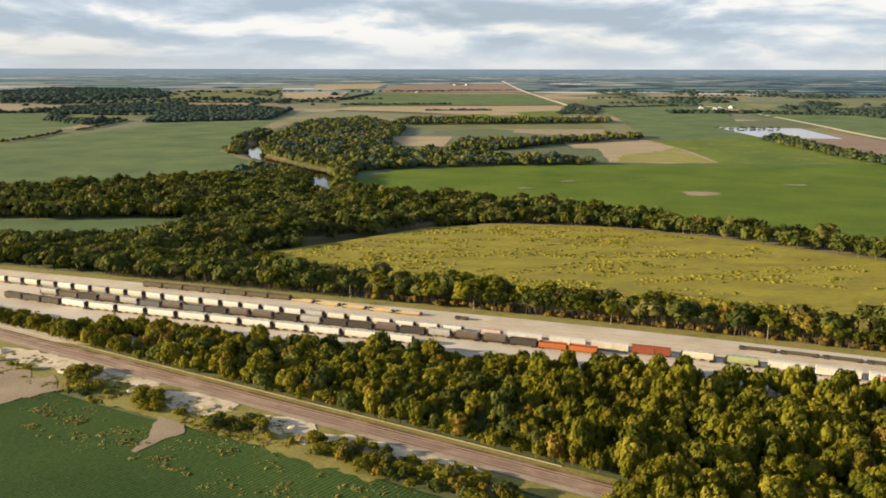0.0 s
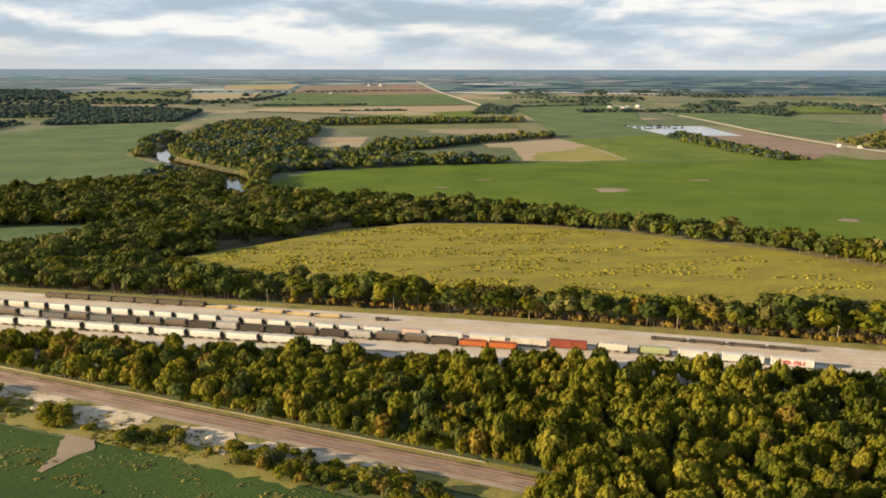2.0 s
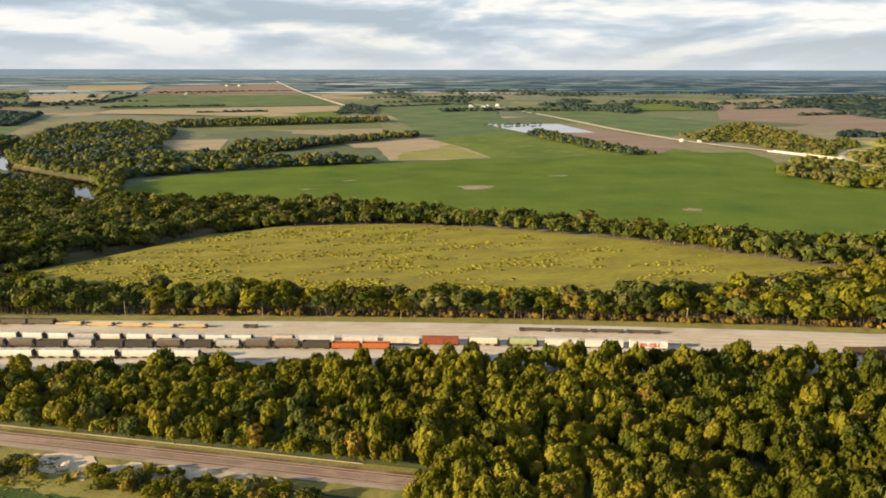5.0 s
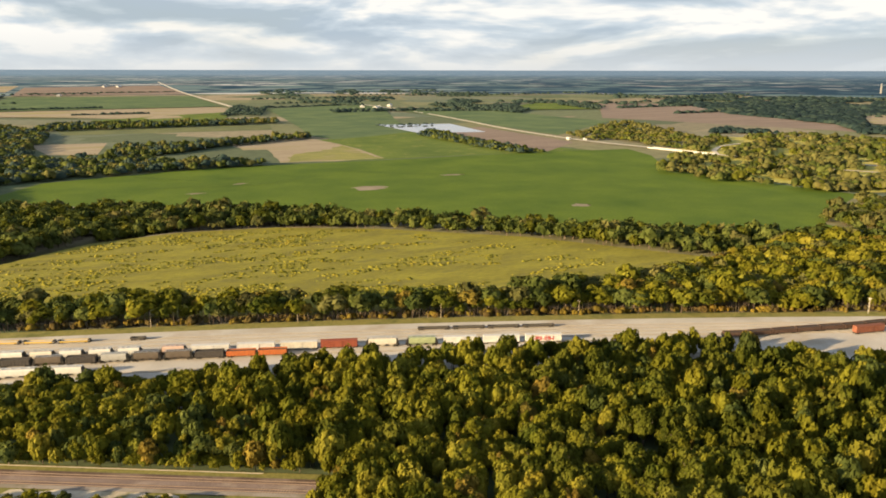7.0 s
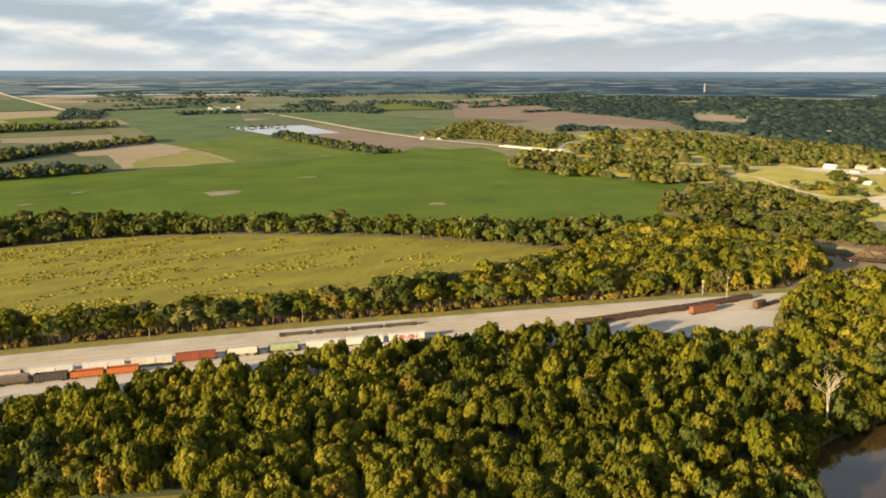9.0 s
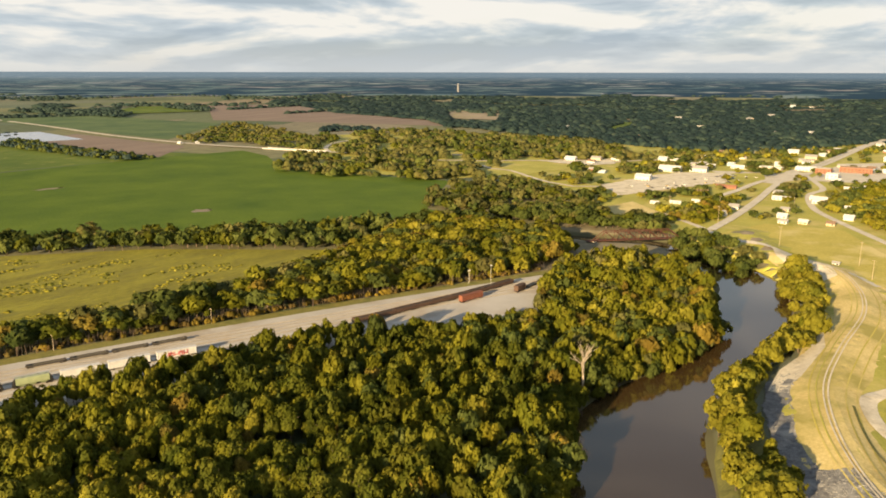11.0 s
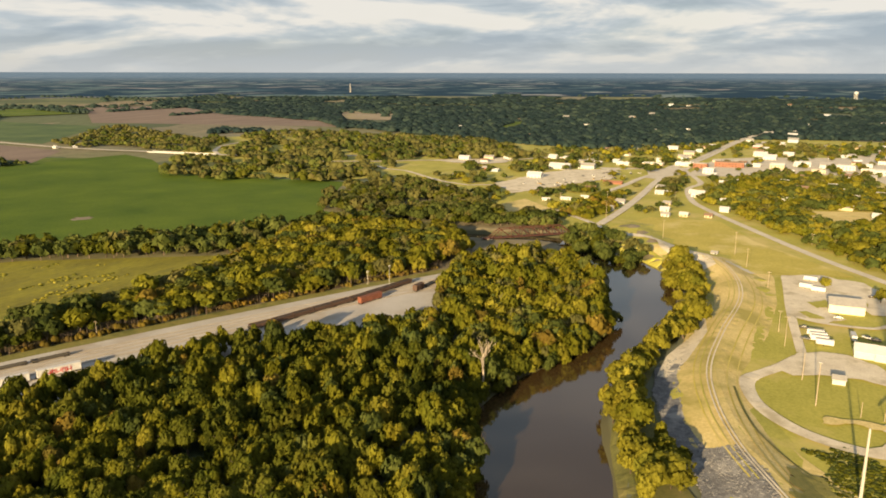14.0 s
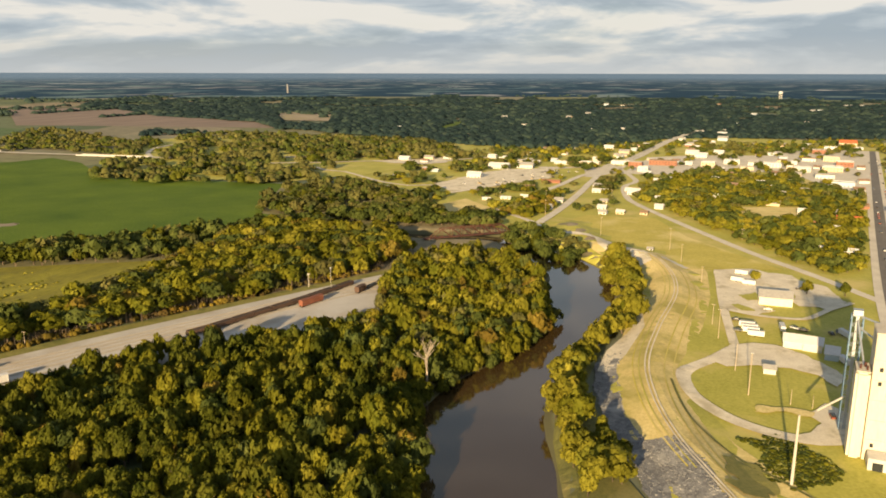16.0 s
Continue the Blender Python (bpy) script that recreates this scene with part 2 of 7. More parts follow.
M = {
    "country": patchwork(),
    "leaves": foliage("leaves_mixed", (0.072, 0.077, 0.008), (0.168, 0.168, 0.018), (0.302, 0.285, 0.038), 0.38),
    # far leaves: blue-grey distance haze is put into the leaf colour
    "leaves_hazed": foliage("leaves_far_hazed", (0.032, 0.056, 0.050), (0.052, 0.082, 0.068), (0.080, 0.110, 0.080), 0.25),
    # forest leaves: cloud shade and some blue haze put into the colour
    "leaves_forest_shaded": foliage("leaves_forest_shaded", (0.016, 0.031, 0.032), (0.027, 0.048, 0.048), (0.043, 0.068, 0.060), 0.2),
    "leaves_yellow": foliage("leaves_willow", (0.110, 0.108, 0.014), (0.236, 0.220, 0.029), (0.415, 0.375, 0.058), 0.38),
    "leaves_deep": foliage("leaves_deep_green", (0.039, 0.049, 0.007), (0.094, 0.105, 0.014), (0.186, 0.184, 0.030), 0.3),
    "leaves_green": foliage("leaves_fresh_green", (0.034, 0.048, 0.012), (0.090, 0.112, 0.028), (0.19, 0.212, 0.056), 0.3),
    "leaves_russet": foliage("leaves_turning", (0.080, 0.062, 0.014), (0.21, 0.155, 0.030), (0.36, 0.27, 0.050), 0.3),
    "leaves_olive": foliage("leaves_pale_olive", (0.072, 0.076, 0.026), (0.146, 0.143, 0.046), (0.235, 0.220, 0.070), 0.3),
    "pale_weeds": foliage("pale_weeds", (0.15, 0.17, 0.06), (0.27, 0.28, 0.10), (0.42, 0.41, 0.19), 0.3),
    "weeds": foliage("tall_weeds", (0.19, 0.17, 0.035), (0.34, 0.30, 0.08), (0.53, 0.47, 0.18), 0.3),
    "meadow_green": foliage("meadow_weeds_green", (0.085, 0.095, 0.012), (0.135, 0.14, 0.018), (0.22, 0.21, 0.030), 0.3),
    "meadow_gold": foliage("meadow_weeds_gold", (0.22, 0.19, 0.018), (0.37, 0.33, 0.045), (0.52, 0.46, 0.10), 0.3),
    "weedy": grained("weedy_stubble", (0.15, 0.17, 0.035), (0.33, 0.31, 0.075), 0.02, 0.3, 0.95, 0.2, stain=(0.30, 0.25, 0.13), stain_size=0.012),
    "brush": foliage("brush", (0.05, 0.04, 0.015), (0.12, 0.085, 0.03), (0.17, 0.15, 0.04), 0.2),
    "bark": grained("bark", (0.05, 0.035, 0.022), (0.16, 0.12, 0.085), 0.8, 6),
    "bleached": grained("bleached_wood", (0.27, 0.22, 0.165), (0.50, 0.43, 0.34), 0.8, 6),
    "gravel": grained("yard_gravel", (0.425, 0.40, 0.365), (0.63, 0.60, 0.555), 0.05, 1.6, 0.95, 0.25, stretch=(1, 1, 1), stain=(0.44, 0.38, 0.31), stain_size=0.03),
    "ballast": grained("ballast", (0.165, 0.118, 0.104), (0.305, 0.232, 0.208), 0.06, 2.0, 0.95, 0.3, stain=(0.40, 0.32, 0.265), stain_size=0.04),
    "stained_ballast": grained("stained_ballast", (0.085, 0.055, 0.042), (0.19, 0.125, 0.095), 0.10, 1.6, 0.95, 0.3, stain=(0.28, 0.21, 0.17), stain_size=0.05),
    "grey_ballast": grained("grey_ballast", (0.25, 0.215, 0.19), (0.40, 0.35, 0.31), 0.12, 1.8, 0.95, 0.4, stain=(0.22, 0.19, 0.13), stain_size=0.06),
    "rubble": grained("weedy_rubble", (0.46, 0.39, 0.30), (0.74, 0.655, 0.53), 0.10, 0.9, 0.95, 0.7, stain=(0.24, 0.22, 0.10), stain_size=0.09),
    "whiterock": grained("crushed_limestone", (0.62, 0.54, 0.41), (0.86, 0.78, 0.62), 0.12, 1.2, 0.95, 0.4, stain=(0.52, 0.45, 0.31), stain_size=0.08),
    "riprap": grained("riprap_stone", (0.10, 0.10, 0.108), (0.28, 0.278, 0.275), 0.45, 1.6, 0.9, 0.6, stain=(0.36, 0.35, 0.33), stain_size=0.09),
    "dirt": grained("bare_soil", (0.20, 0.16, 0.115), (0.36, 0.30, 0.23), 0.05, 1.2, 0.95, 0.3),
    "grass": grained("grass", (0.085, 0.10, 0.025), (0.22, 0.20, 0.055), 0.03, 0.9, 0.9, 0.3, stain=(0.30, 0.25, 0.10), stain_size=0.025),
    "verge_grass": grained("verge_grass", (0.155, 0.155, 0.034), (0.33, 0.29, 0.085), 0.06, 0.8, 0.9, 0.35, stain=(0.13, 0.14, 0.03), stain_size=0.06),
    "drygrass": grained("dry_levee_grass", (0.54, 0.42, 0.14), (0.86, 0.70, 0.33), 0.06, 0.8, 0.9, 0.35, stain=(0.40, 0.34, 0.09), stain_size=0.03),
    "lawn": grained("mown_lawn", (0.32, 0.31, 0.045), (0.54, 0.49, 0.105), 0.03, 0.7, 0.9, 0.2, stain=(0.58, 0.48, 0.17), stain_size=0.02),
    "yellow_lawn": grained("yellow_lawn", (0.40, 0.34, 0.055), (0.62, 0.52, 0.12), 0.03, 0.6, 0.9, 0.2, stain=(0.70, 0.58, 0.24), stain_size=0.02),
    "asphalt": grained("asphalt", (0.12, 0.11, 0.10), (0.22, 0.20, 0.18), 0.1, 2.0, 0.9, 0.1),
    "concrete_road": grained("concrete_road", (0.55, 0.49, 0.40), (0.76, 0.70, 0.58), 0.08, 1.5, 0.9, 0.1),
    "soy": rows_crop("soybeans", (0.074, 0.125, 0.022), (0.162, 0.240, 0.043), 3.0, 12),
    "soy_pale": rows_crop("soybeans_ripening", (0.092, 0.146, 0.036), (0.195, 0.255, 0.068), 4.0, 10, (0.235, 0.245, 0.075)),
    "soy_near": rows_crop("soybeans_drilled", (0.013, 0.034, 0.013), (0.060, 0.108, 0.037), 1.5, 41, (0.085, 0.118, 0.042), 0.40),
    "teal": rows_crop("far_crop", (0.100, 0.152, 0.082), (0.170, 0.236, 0.124), 6.0, 5),
    "pale_far": rows_crop("pale_far_crop", (0.14, 0.165, 0.09), (0.22, 0.24, 0.13), 6.0, 5),
    "yellow": grained("goldenrod_meadow", (0.160, 0.143, 0.009), (0.33, 0.304, 0.026), 0.035, 0.32, 0.9, 0.8, stretch=(0.6, 1.6, 1), turn=14, stain=(0.18, 0.165, 0.022), stain_size=0.05),
    "tan": grained("stubble", (0.26, 0.205, 0.14), (0.42, 0.35, 0.245), 0.02, 0.4, 0.95, 0.2, stretch=(0.5, 1.5, 1), stain=(0.30, 0.27, 0.09), stain_size=0.008),
    "brown": grained("ploughed_soil", (0.165, 0.12, 0.10), (0.28, 0.21, 0.17), 0.015, 0.3, 0.95, 0.2, stretch=(0.4, 1.5, 1)),
    "steel_rail": plain("rail_steel", (0.36, 0.27, 0.22), 0.5, 0.3),
    "dark_tie": plain("old_sleeper_wood", (0.225, 0.16, 0.135), 0.9),
    "tie": plain("sleeper_wood", (0.50, 0.465, 0.42), 0.9),
    "yard_rail": plain("yard_rail_steel", (0.52, 0.46, 0.39), 0.6, 0.2),
}
wm, wn_, wl_, wb = material("river_water", 0.07)
wb.inputs["Base Color"].default_value = (0.068, 0.043, 0.018, 1)
wb.inputs["Specular IOR Level"].default_value = 1.0
wb.inputs["IOR"].default_value = 1.5
ripple = noise_tex(wn_, wl_, 0.35, 4, place_vec(wn_, wl_))
wbump = wn_.new("ShaderNodeBump")
wbump.inputs["Strength"].default_value, wbump.inputs["Distance"].default_value = 0.06, 0.12
wl_.new(ripple.outputs[0], wbump.inputs["Height"])
wl_.new(wbump.outputs[0], wb.inputs["Normal"])
M["water"] = wm


# ---- plan ----
FLAT = 2400.0


def settle(x, y, z=0.0):
    """Level bottom land out to FLAT; past it the land rises gently to the rim of the valley."""
    rho = math.hypot(x, y)
    if rho <= FLAT:
        return x, y, z
    r = FLAT + 2350.0 * (1 - math.exp(-(rho - FLAT) / 2350.0))
    k = r / rho
    return x * k, y * k, EYE * (1 - k) + z * k


def yard_line(x, off=0.0):
    """The yard's northern edge; tracks lie parallel to it, off metres towards the river wood."""
    return 398 - 0.30 * x - (0.00018 * x * x if x > 0 else 0.0) + off * 1.05


def main_line(x, off=0.0):
    return 238 - 0.53 * x + off * 1.13


RIVER = [(-260, -120), (-60, 20), (120, 62), (209, 80.5), (254, 101), (290, 105), (323, 102), (376, 94.5), (432, 109), (498, 125), (547, 170), (576, 212), (560, 268), (548, 320), (560, 372)]
RIVER_HALF = [22, 22, 22, 23, 25, 21, 15, 15.5, 21, 21, 17, 12, 12, 12, 10]
WEST_RIVER = [(-350, 1900), (-340, 1600), (-336, 1441), (-304, 1218), (-211, 1067), (-163, 996), (-140, 890), (-150, 800)]
def flow(line, n=4):
    """A smooth course through the points of a line."""
    out = []
    for i in range(len(line) - 1):
        p0, p1, p2, p3 = (Vector(line[k]) for k in (max(i - 1, 0), i, i + 1, min(i + 2, len(line) - 1)))
        out += [tuple(0.5 * (2 * p1 + (p2 - p0) * t + (2 * p0 - 5 * p1 + 4 * p2 - p3) * t * t + (3 * p1 - p0 - 3 * p2 + p3) * t ** 3)) for t in np.arange(n) / n]
    return out + [tuple(line[-1])]


RIVER_HALF = list(np.interp(np.arange(4 * len(RIVER) - 3) / 4, np.arange(len(RIVER)), RIVER_HALF))
RIVER, WEST_RIVER = flow(RIVER), flow(WEST_RIVER)
CREEK = [(60, 672), (20, 655), (-30, 620), (-61, 598), (-114, 570), (-150, 545), (-190, 520)]
LEVEE = [(640, 170), (566, 128), (548, 88), (505, 66), (451, 54), (384, 53), (333, 50), (296, 41), (264, 28), (240, 14), (200, -12), (120, -50)]


def along(line, px, py):
    """Distance of points from a polyline, and the share of the way along it."""
    best, where = np.full(px.shape, 1e9), np.zeros(px.shape)
    for i in range(len(line) - 1):
        (ax, ay), (bx, by) = line[i], line[i + 1]
        dx, dy = bx - ax, by - ay
        s = np.clip(((px - ax) * dx + (py - ay) * dy) / (dx * dx + dy * dy), 0, 1)
        d = np.hypot(px - ax - s * dx, py - ay - s * dy)
        near = d < best
        best, where = np.where(near, d, best), np.where(near, i + s, where)
    return best, where


def relief(px, py):
    """Height of the ground: river beds, creek and levee."""
    px, py = np.asarray(px, float), np.asarray(py, float)
    d, s = along(RIVER, px, py)
    half = np.interp(s, range(len(RIVER)), RIVER_HALF)
    z = -6.5 * (1 - np.clip((d - half + 3) / 9, 0, 1))
    d, _ = along(WEST_RIVER, px, py)
    z = np.minimum(z, -6 * (1 - np.clip((d - 10.5) / 4, 0, 1)))
    d, _ = along(CREEK, px, py)
    z = np.minimum(z, -5 * (1 - np.clip((d - 3) / 12, 0, 1)))
    d, _ = along(LEVEE, px, py)
    return z + 3.2 * np.clip(1 - (d - 3) / 13, 0, 1)


def mesh_object(name, verts, faces, mat, parent=None, smooth=False):
    me = bpy.data.meshes.new(name)
    me.from_pydata([tuple(v) for v in verts], [], [tuple(f) for f in faces])
    for m in mat if isinstance(mat, (list, tuple)) else [mat]:
        me.materials.append(m)
    if smooth:
        me.polygons.foreach_set("use_smooth", [True] * len(me.polygons))
    ob = new(name, me)
    ob.parent = parent
    return ob


# ground: one sheet, finer where the view falls on it
angles = list(np.arange(-38, 104, 0.5)) + list(np.arange(104, 322, 6.0))
radii = [0.0, 60, 110, 150] + list(np.arange(170, 720, 5.0)) + list(np.arange(720, 1000, 10.0)) + list(np.arange(1000, 1500, 12.0)) + list(1500 * 1.035 ** np.arange(0, 33))
gv, gf = [], []
A, Rr = np.meshgrid(np.radians(angles), radii)
GX, GY = np.sin(A) * Rr, np.cos(A) * Rr
GZ = relief(GX, GY)
for i in range(len(radii)):
    for j in range(len(angles)):
        gv.append(settle(GX[i, j], GY[i, j], GZ[i, j]))
na = len(angles)
for i in range(len(radii) - 1):
    for j in range(na):
        k = (j + 1) % na
        gf.append((i * na + j, (i + 1) * na + j, (i + 1) * na + k, i * na + k))
ground = tagged(mesh_object("ground", gv, gf, M["country"], None, True), "flat river bottom land of grass and patchwork fields", "ground", kind="structure")


def ragged(corners, step=6.0, rough=2.0, seed=0):
    """An outline with its edges broken up."""
    out = []
    n = len(corners)
    for i in range(n):
        (ax, ay), (bx, by) = corners[i], corners[(i + 1) % n]
        k = max(1, int(math.hypot(bx - ax, by - ay) / step))
        for q in range(k):
            x, y = ax + (bx - ax) * q / k, ay + (by - ay) * q / k
            out.append((x + rough * noise.noise((x * 0.21, y * 0.21, seed)), y + rough * noise.noise((x * 0.21, y * 0.21, seed + 9.5))))
    return out


def distance_backdrop():
    """Hazy plain beyond the near fields, out to the horizon: fields and woods that fade with distance."""
    m = bpy.data.materials.new("painted_haze_distance")
    m.use_nodes = True
    n, l = m.node_tree.nodes, m.node_tree.links
    n.clear()
    uv = n.new("ShaderNodeUVMap")
    far_off = n.new("ShaderNodeVectorMath")
    far_off.operation = "LENGTH"
    l.new(uv.outputs[0], far_off.inputs[0])
    grid = n.new("ShaderNodeMapping")
    grid.inputs["Scale"].default_value, grid.inputs["Rotation"].default_value = (1.0, 1.5, 1), (0, 0, radians(8))
    l.new(uv.outputs[0], grid.inputs["Vector"])
    cells = n.new("ShaderNodeTexVoronoi")
    cells.voronoi_dimensions, cells.distance = "2D", "CHEBYCHEV"
    cells.inputs["Scale"].default_value = 1.5
    l.new(grid.outputs[0], cells.inputs["Vector"])
    split = n.new("ShaderNodeSeparateColor")
    l.new(cells.outputs["Color"], split.inputs[0])
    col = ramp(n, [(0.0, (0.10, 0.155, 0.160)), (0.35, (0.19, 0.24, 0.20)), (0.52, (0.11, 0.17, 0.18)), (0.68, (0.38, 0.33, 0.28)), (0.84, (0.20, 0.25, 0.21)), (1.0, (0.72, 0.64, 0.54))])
    l.new(split.outputs[0], col.inputs[0])
    woods = noise_tex(n, l, 2.3, 4, uv.outputs[0], 0.6)
    where = ramp(n, [(0.52, (0, 0, 0)), (0.56, (1, 1, 1))])
    bearing = n.new("ShaderNodeVectorMath")
    bearing.operation = "NORMALIZE"
    l.new(uv.outputs[0], bearing.inputs[0])
    east = n.new("ShaderNodeSeparateXYZ")
    l.new(bearing.outputs[0], east.inputs[0])
    # more of the dark wood colour eastwards also stands in for cloud shade
    woods_and_shade = n.new("ShaderNodeMath")
    woods_and_shade.operation = "MULTIPLY_ADD"
    woods_and_shade.inputs[1].default_value = 0.10
    l.new(east.outputs["X"], woods_and_shade.inputs[0])
    l.new(woods.outputs[0], woods_and_shade.inputs[2])
    l.new(woods_and_shade.outputs[0], where.inputs[0])
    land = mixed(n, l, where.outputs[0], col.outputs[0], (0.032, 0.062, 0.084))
    # haze is painted into the land colour, stronger with distance
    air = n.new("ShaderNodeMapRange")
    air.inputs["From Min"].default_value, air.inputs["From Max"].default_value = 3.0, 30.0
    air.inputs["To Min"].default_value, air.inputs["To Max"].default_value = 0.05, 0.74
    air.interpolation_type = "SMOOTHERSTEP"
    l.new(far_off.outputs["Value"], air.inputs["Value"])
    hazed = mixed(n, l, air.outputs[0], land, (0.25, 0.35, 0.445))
    # the sheet glows by itself and takes no sunlight
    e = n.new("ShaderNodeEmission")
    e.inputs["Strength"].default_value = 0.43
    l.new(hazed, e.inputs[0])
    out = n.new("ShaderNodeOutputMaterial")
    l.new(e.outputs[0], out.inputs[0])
    reach = [4400.0 * 1.09 ** k for k in range(32)] + [90000.0]
    verts, faces, plan = [], [], []
    for k in range(101):
        a = radians(-50 + k * 1.5)
        for rho in reach:
            bx, by, bz = settle(math.sin(a) * rho, math.cos(a) * rho, -0.5)
            verts.append((bx, by, bz + 9.0 * min(1.0, max(0.0, (rho - 9000) / 60000)) ** 0.6))
            plan.append((math.sin(a) * rho / 1000, math.cos(a) * rho / 1000))
    w = len(reach)
    for k in range(100):
        for i in range(w - 1):
            faces.append((k * w + i, (k + 1) * w + i, (k + 1) * w + i + 1, k * w + i + 1))
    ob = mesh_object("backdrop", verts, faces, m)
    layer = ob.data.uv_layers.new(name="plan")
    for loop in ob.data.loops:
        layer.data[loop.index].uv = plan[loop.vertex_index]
    return tagged(ob, "glowing blue-green plain of fields and woods at the horizon, haze painted in", "distance", kind="structure")


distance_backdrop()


def field(name, corners, mat, lift, label, category="field", step=120.0, follow=False):
    """A piece of ground cover, laid a little over the sheet."""
    bm = bmesh.new()
    bm.faces.new([bm.verts.new((x, y, 0)) for x, y in corners])
    bmesh.ops.triangulate(bm, faces=bm.faces[:])
    for _ in range(9):
        long_edges = [e for e in bm.edges if e.calc_length() > step]
        if not long_edges or len(bm.edges) > 30000:
            break
        bmesh.ops.subdivide_edges(bm, edges=long_edges, cuts=1)
        bmesh.ops.triangulate(bm, faces=[f for f in bm.faces if len(f.verts) > 3])
    zs = relief([v.co.x for v in bm.verts], [v.co.y for v in bm.verts]) if follow else [0.0] * len(bm.verts)
    reach = [math.hypot(v.co.x, v.co.y) for v in bm.verts]
    thin = not follow and min(reach) > 600 and sum(v.co.y for v in bm.verts) > 0.78 * sum(v.co.x for v in bm.verts)
    for v, z, r in zip(bm.verts, zs, reach):
        high = 0.25 * lift if thin and r < FLAT - 60 else lift + 0.0004 * r
        v.co = settle(v.co.x, v.co.y, z + high)
    bmesh.ops.recalc_face_normals(bm, faces=bm.faces[:])
    if sum(f.normal.z for f in bm.faces) < 0:
        bmesh.ops.reverse_faces(bm, faces=bm.faces[:])
    me = bpy.data.meshes.new(name)
    bm.to_mesh(me)
    bm.free()
    me.materials.append(mat)
    return tagged(new(name, me), label, category, kind="structure")


def ribbon(name, line, width, mat, lift, label, category, follow=True, step=8.0, kind="structure", smooth_line=True, depth=0.0):
    """A road or track bed along a line of the plan."""
    pts = [Vector((x, y, 0)) for x, y in line]
    fine = []
    for i in range(len(pts) - 1):
        p0, p1, p2, p3 = pts[max(i - 1, 0)], pts[i], pts[i + 1], pts[min(i + 2, len(pts) - 1)]
        n = max(1, int((p2 - p1).length / step))
        for k in range(n):
            t = k / n
            c = p1.lerp(p2, t) if not smooth_line else 0.5 * (2 * p1 + (p2 - p0) * t + (2 * p0 - 5 * p1 + 4 * p2 - p3) * t * t + (3 * p1 - p0 - 3 * p2 + p3) * t ** 3)
            fine.append(c)
    fine.append(pts[-1])
    verts, faces = [], []
    for i, p in enumerate(fine):
        d = (fine[min(i + 1, len(fine) - 1)] - fine[max(i - 1, 0)]).normalized()
        side = Vector((-d.y, d.x, 0))
        edges = (-0.5, 0.5) if depth == 0 else (-0.5 - depth, -0.5, 0.5, 0.5 + depth)
        for e in edges:
            q = p + side * (e * width)
            z = float(relief(q.x, q.y)) if follow else 0.0
            drop = lift if abs(e) <= 0.5 else -0.3
            verts.append(settle(q.x, q.y, z + drop + 0.0004 * math.hypot(q.x, q.y)))
    w = 2 if depth == 0 else 4
    for i in range(len(fine) - 1):
        for k in range(w - 1):
            a = i * w + k
            faces.append((a, a + w, a + w + 1, a + 1))
    ob = mesh_object(name, verts, [f[::-1] for f in faces], mat)
    return tagged(ob, label, category, kind=kind)


# ---- water ----
def river(name, line, halves, level, label):
    verts, faces = [], []
    n = len(line)
    for i, ((x, y), h) in enumerate(zip(line, halves)):
        (ax, ay), (bx, by) = line[max(i - 1, 0)], line[min(i + 1, n - 1)]
        d = math.hypot(bx - ax, by - ay)
        sx, sy = -(by - ay) / d, (bx - ax) / d
        verts += [(x - sx * (h + 6), y - sy * (h + 6), level), (x + sx * (h + 6), y + sy * (h + 6), level)]
    for i in range(n - 1):
        faces.append((2 * i, 2 * i + 2, 2 * i + 3, 2 * i + 1))
    return tagged(mesh_object(name, verts, [f[::-1] for f in faces], M["water"]), label, "river", kind="structure")


river("water", RIVER, RIVER_HALF, -4.0, "calm muddy brown river reflecting the sky")
river("water", WEST_RIVER, [7] * len(WEST_RIVER), -3.2, "distant bend of the muddy river")

# ---- fields ----
TOWN_LOT = [(824, 390), (922, 377), (994, 359), (1030, 310), (926, 274), (900, 295), (824, 316), (765, 339)]
STREET_LAWN = [(1023, 299), (1058, 267), (975, 242), (943, 273)]
LEVEE_LAWN = [(624, 190), (695, 170), (705, 109), (632, 71), (548, -2), (525, 57), (562, 89), (601, 136)]
DRY_CLEARING = [(681, 323), (735, 311), (683, 255), (655, 248), (630, 289)]
PARK_LAWN = [(801, 46), (828, -12), (767, -14), (754, 37)]
COUNTY_LAWN = [(928, 605), (1000, 548), (935, 490), (880, 503), (850, 506), (884, 565)]
PINK_FIELD = [(1866, 2582), (2181, 2454), (1784, 1780), (1701, 1350), (1533, 1153), (1367, 1700), (1317, 1800)]
TAN_CLEARING = [(2002, 1504), (2130, 1590), (2295, 1481), (2063, 1330), (1810, 1183), (1788, 1323)]
SLIT_CLEARING = [(1680, 789), (1946, 854), (1936, 824), (1694, 765)]
WEST_PALE = [(-1598, 4576), (-1130, 5472), (-714, 3329), (-898, 3024), (-1204, 3249)]
WEST_PALE2 = [(-1100, 2230), (-990, 2257), (-872, 2386), (-798, 2142), (-905, 2060), (-1030, 2080)]
WEST_TAN = [(-891, 4235), (-544, 4416), (-457, 3312), (-692, 3449)]
STREET_LINE = [(638, 199), (718, 202), (826, 211), (934, 223), (1094, 235), (1217, 222), (1613, 220), (1923, 197)]
CROSS_LINE = [(806, 253), (877, 248), (974, 246), (1057, 226), (1094, 235)]
LANE_LINE = [(1094, 228), (1000, 190), (944, 172), (896, 176), (820, 158), (771, 136), (673, 74), (593, 20), (541, -21), (489, -58), (430, -100)]
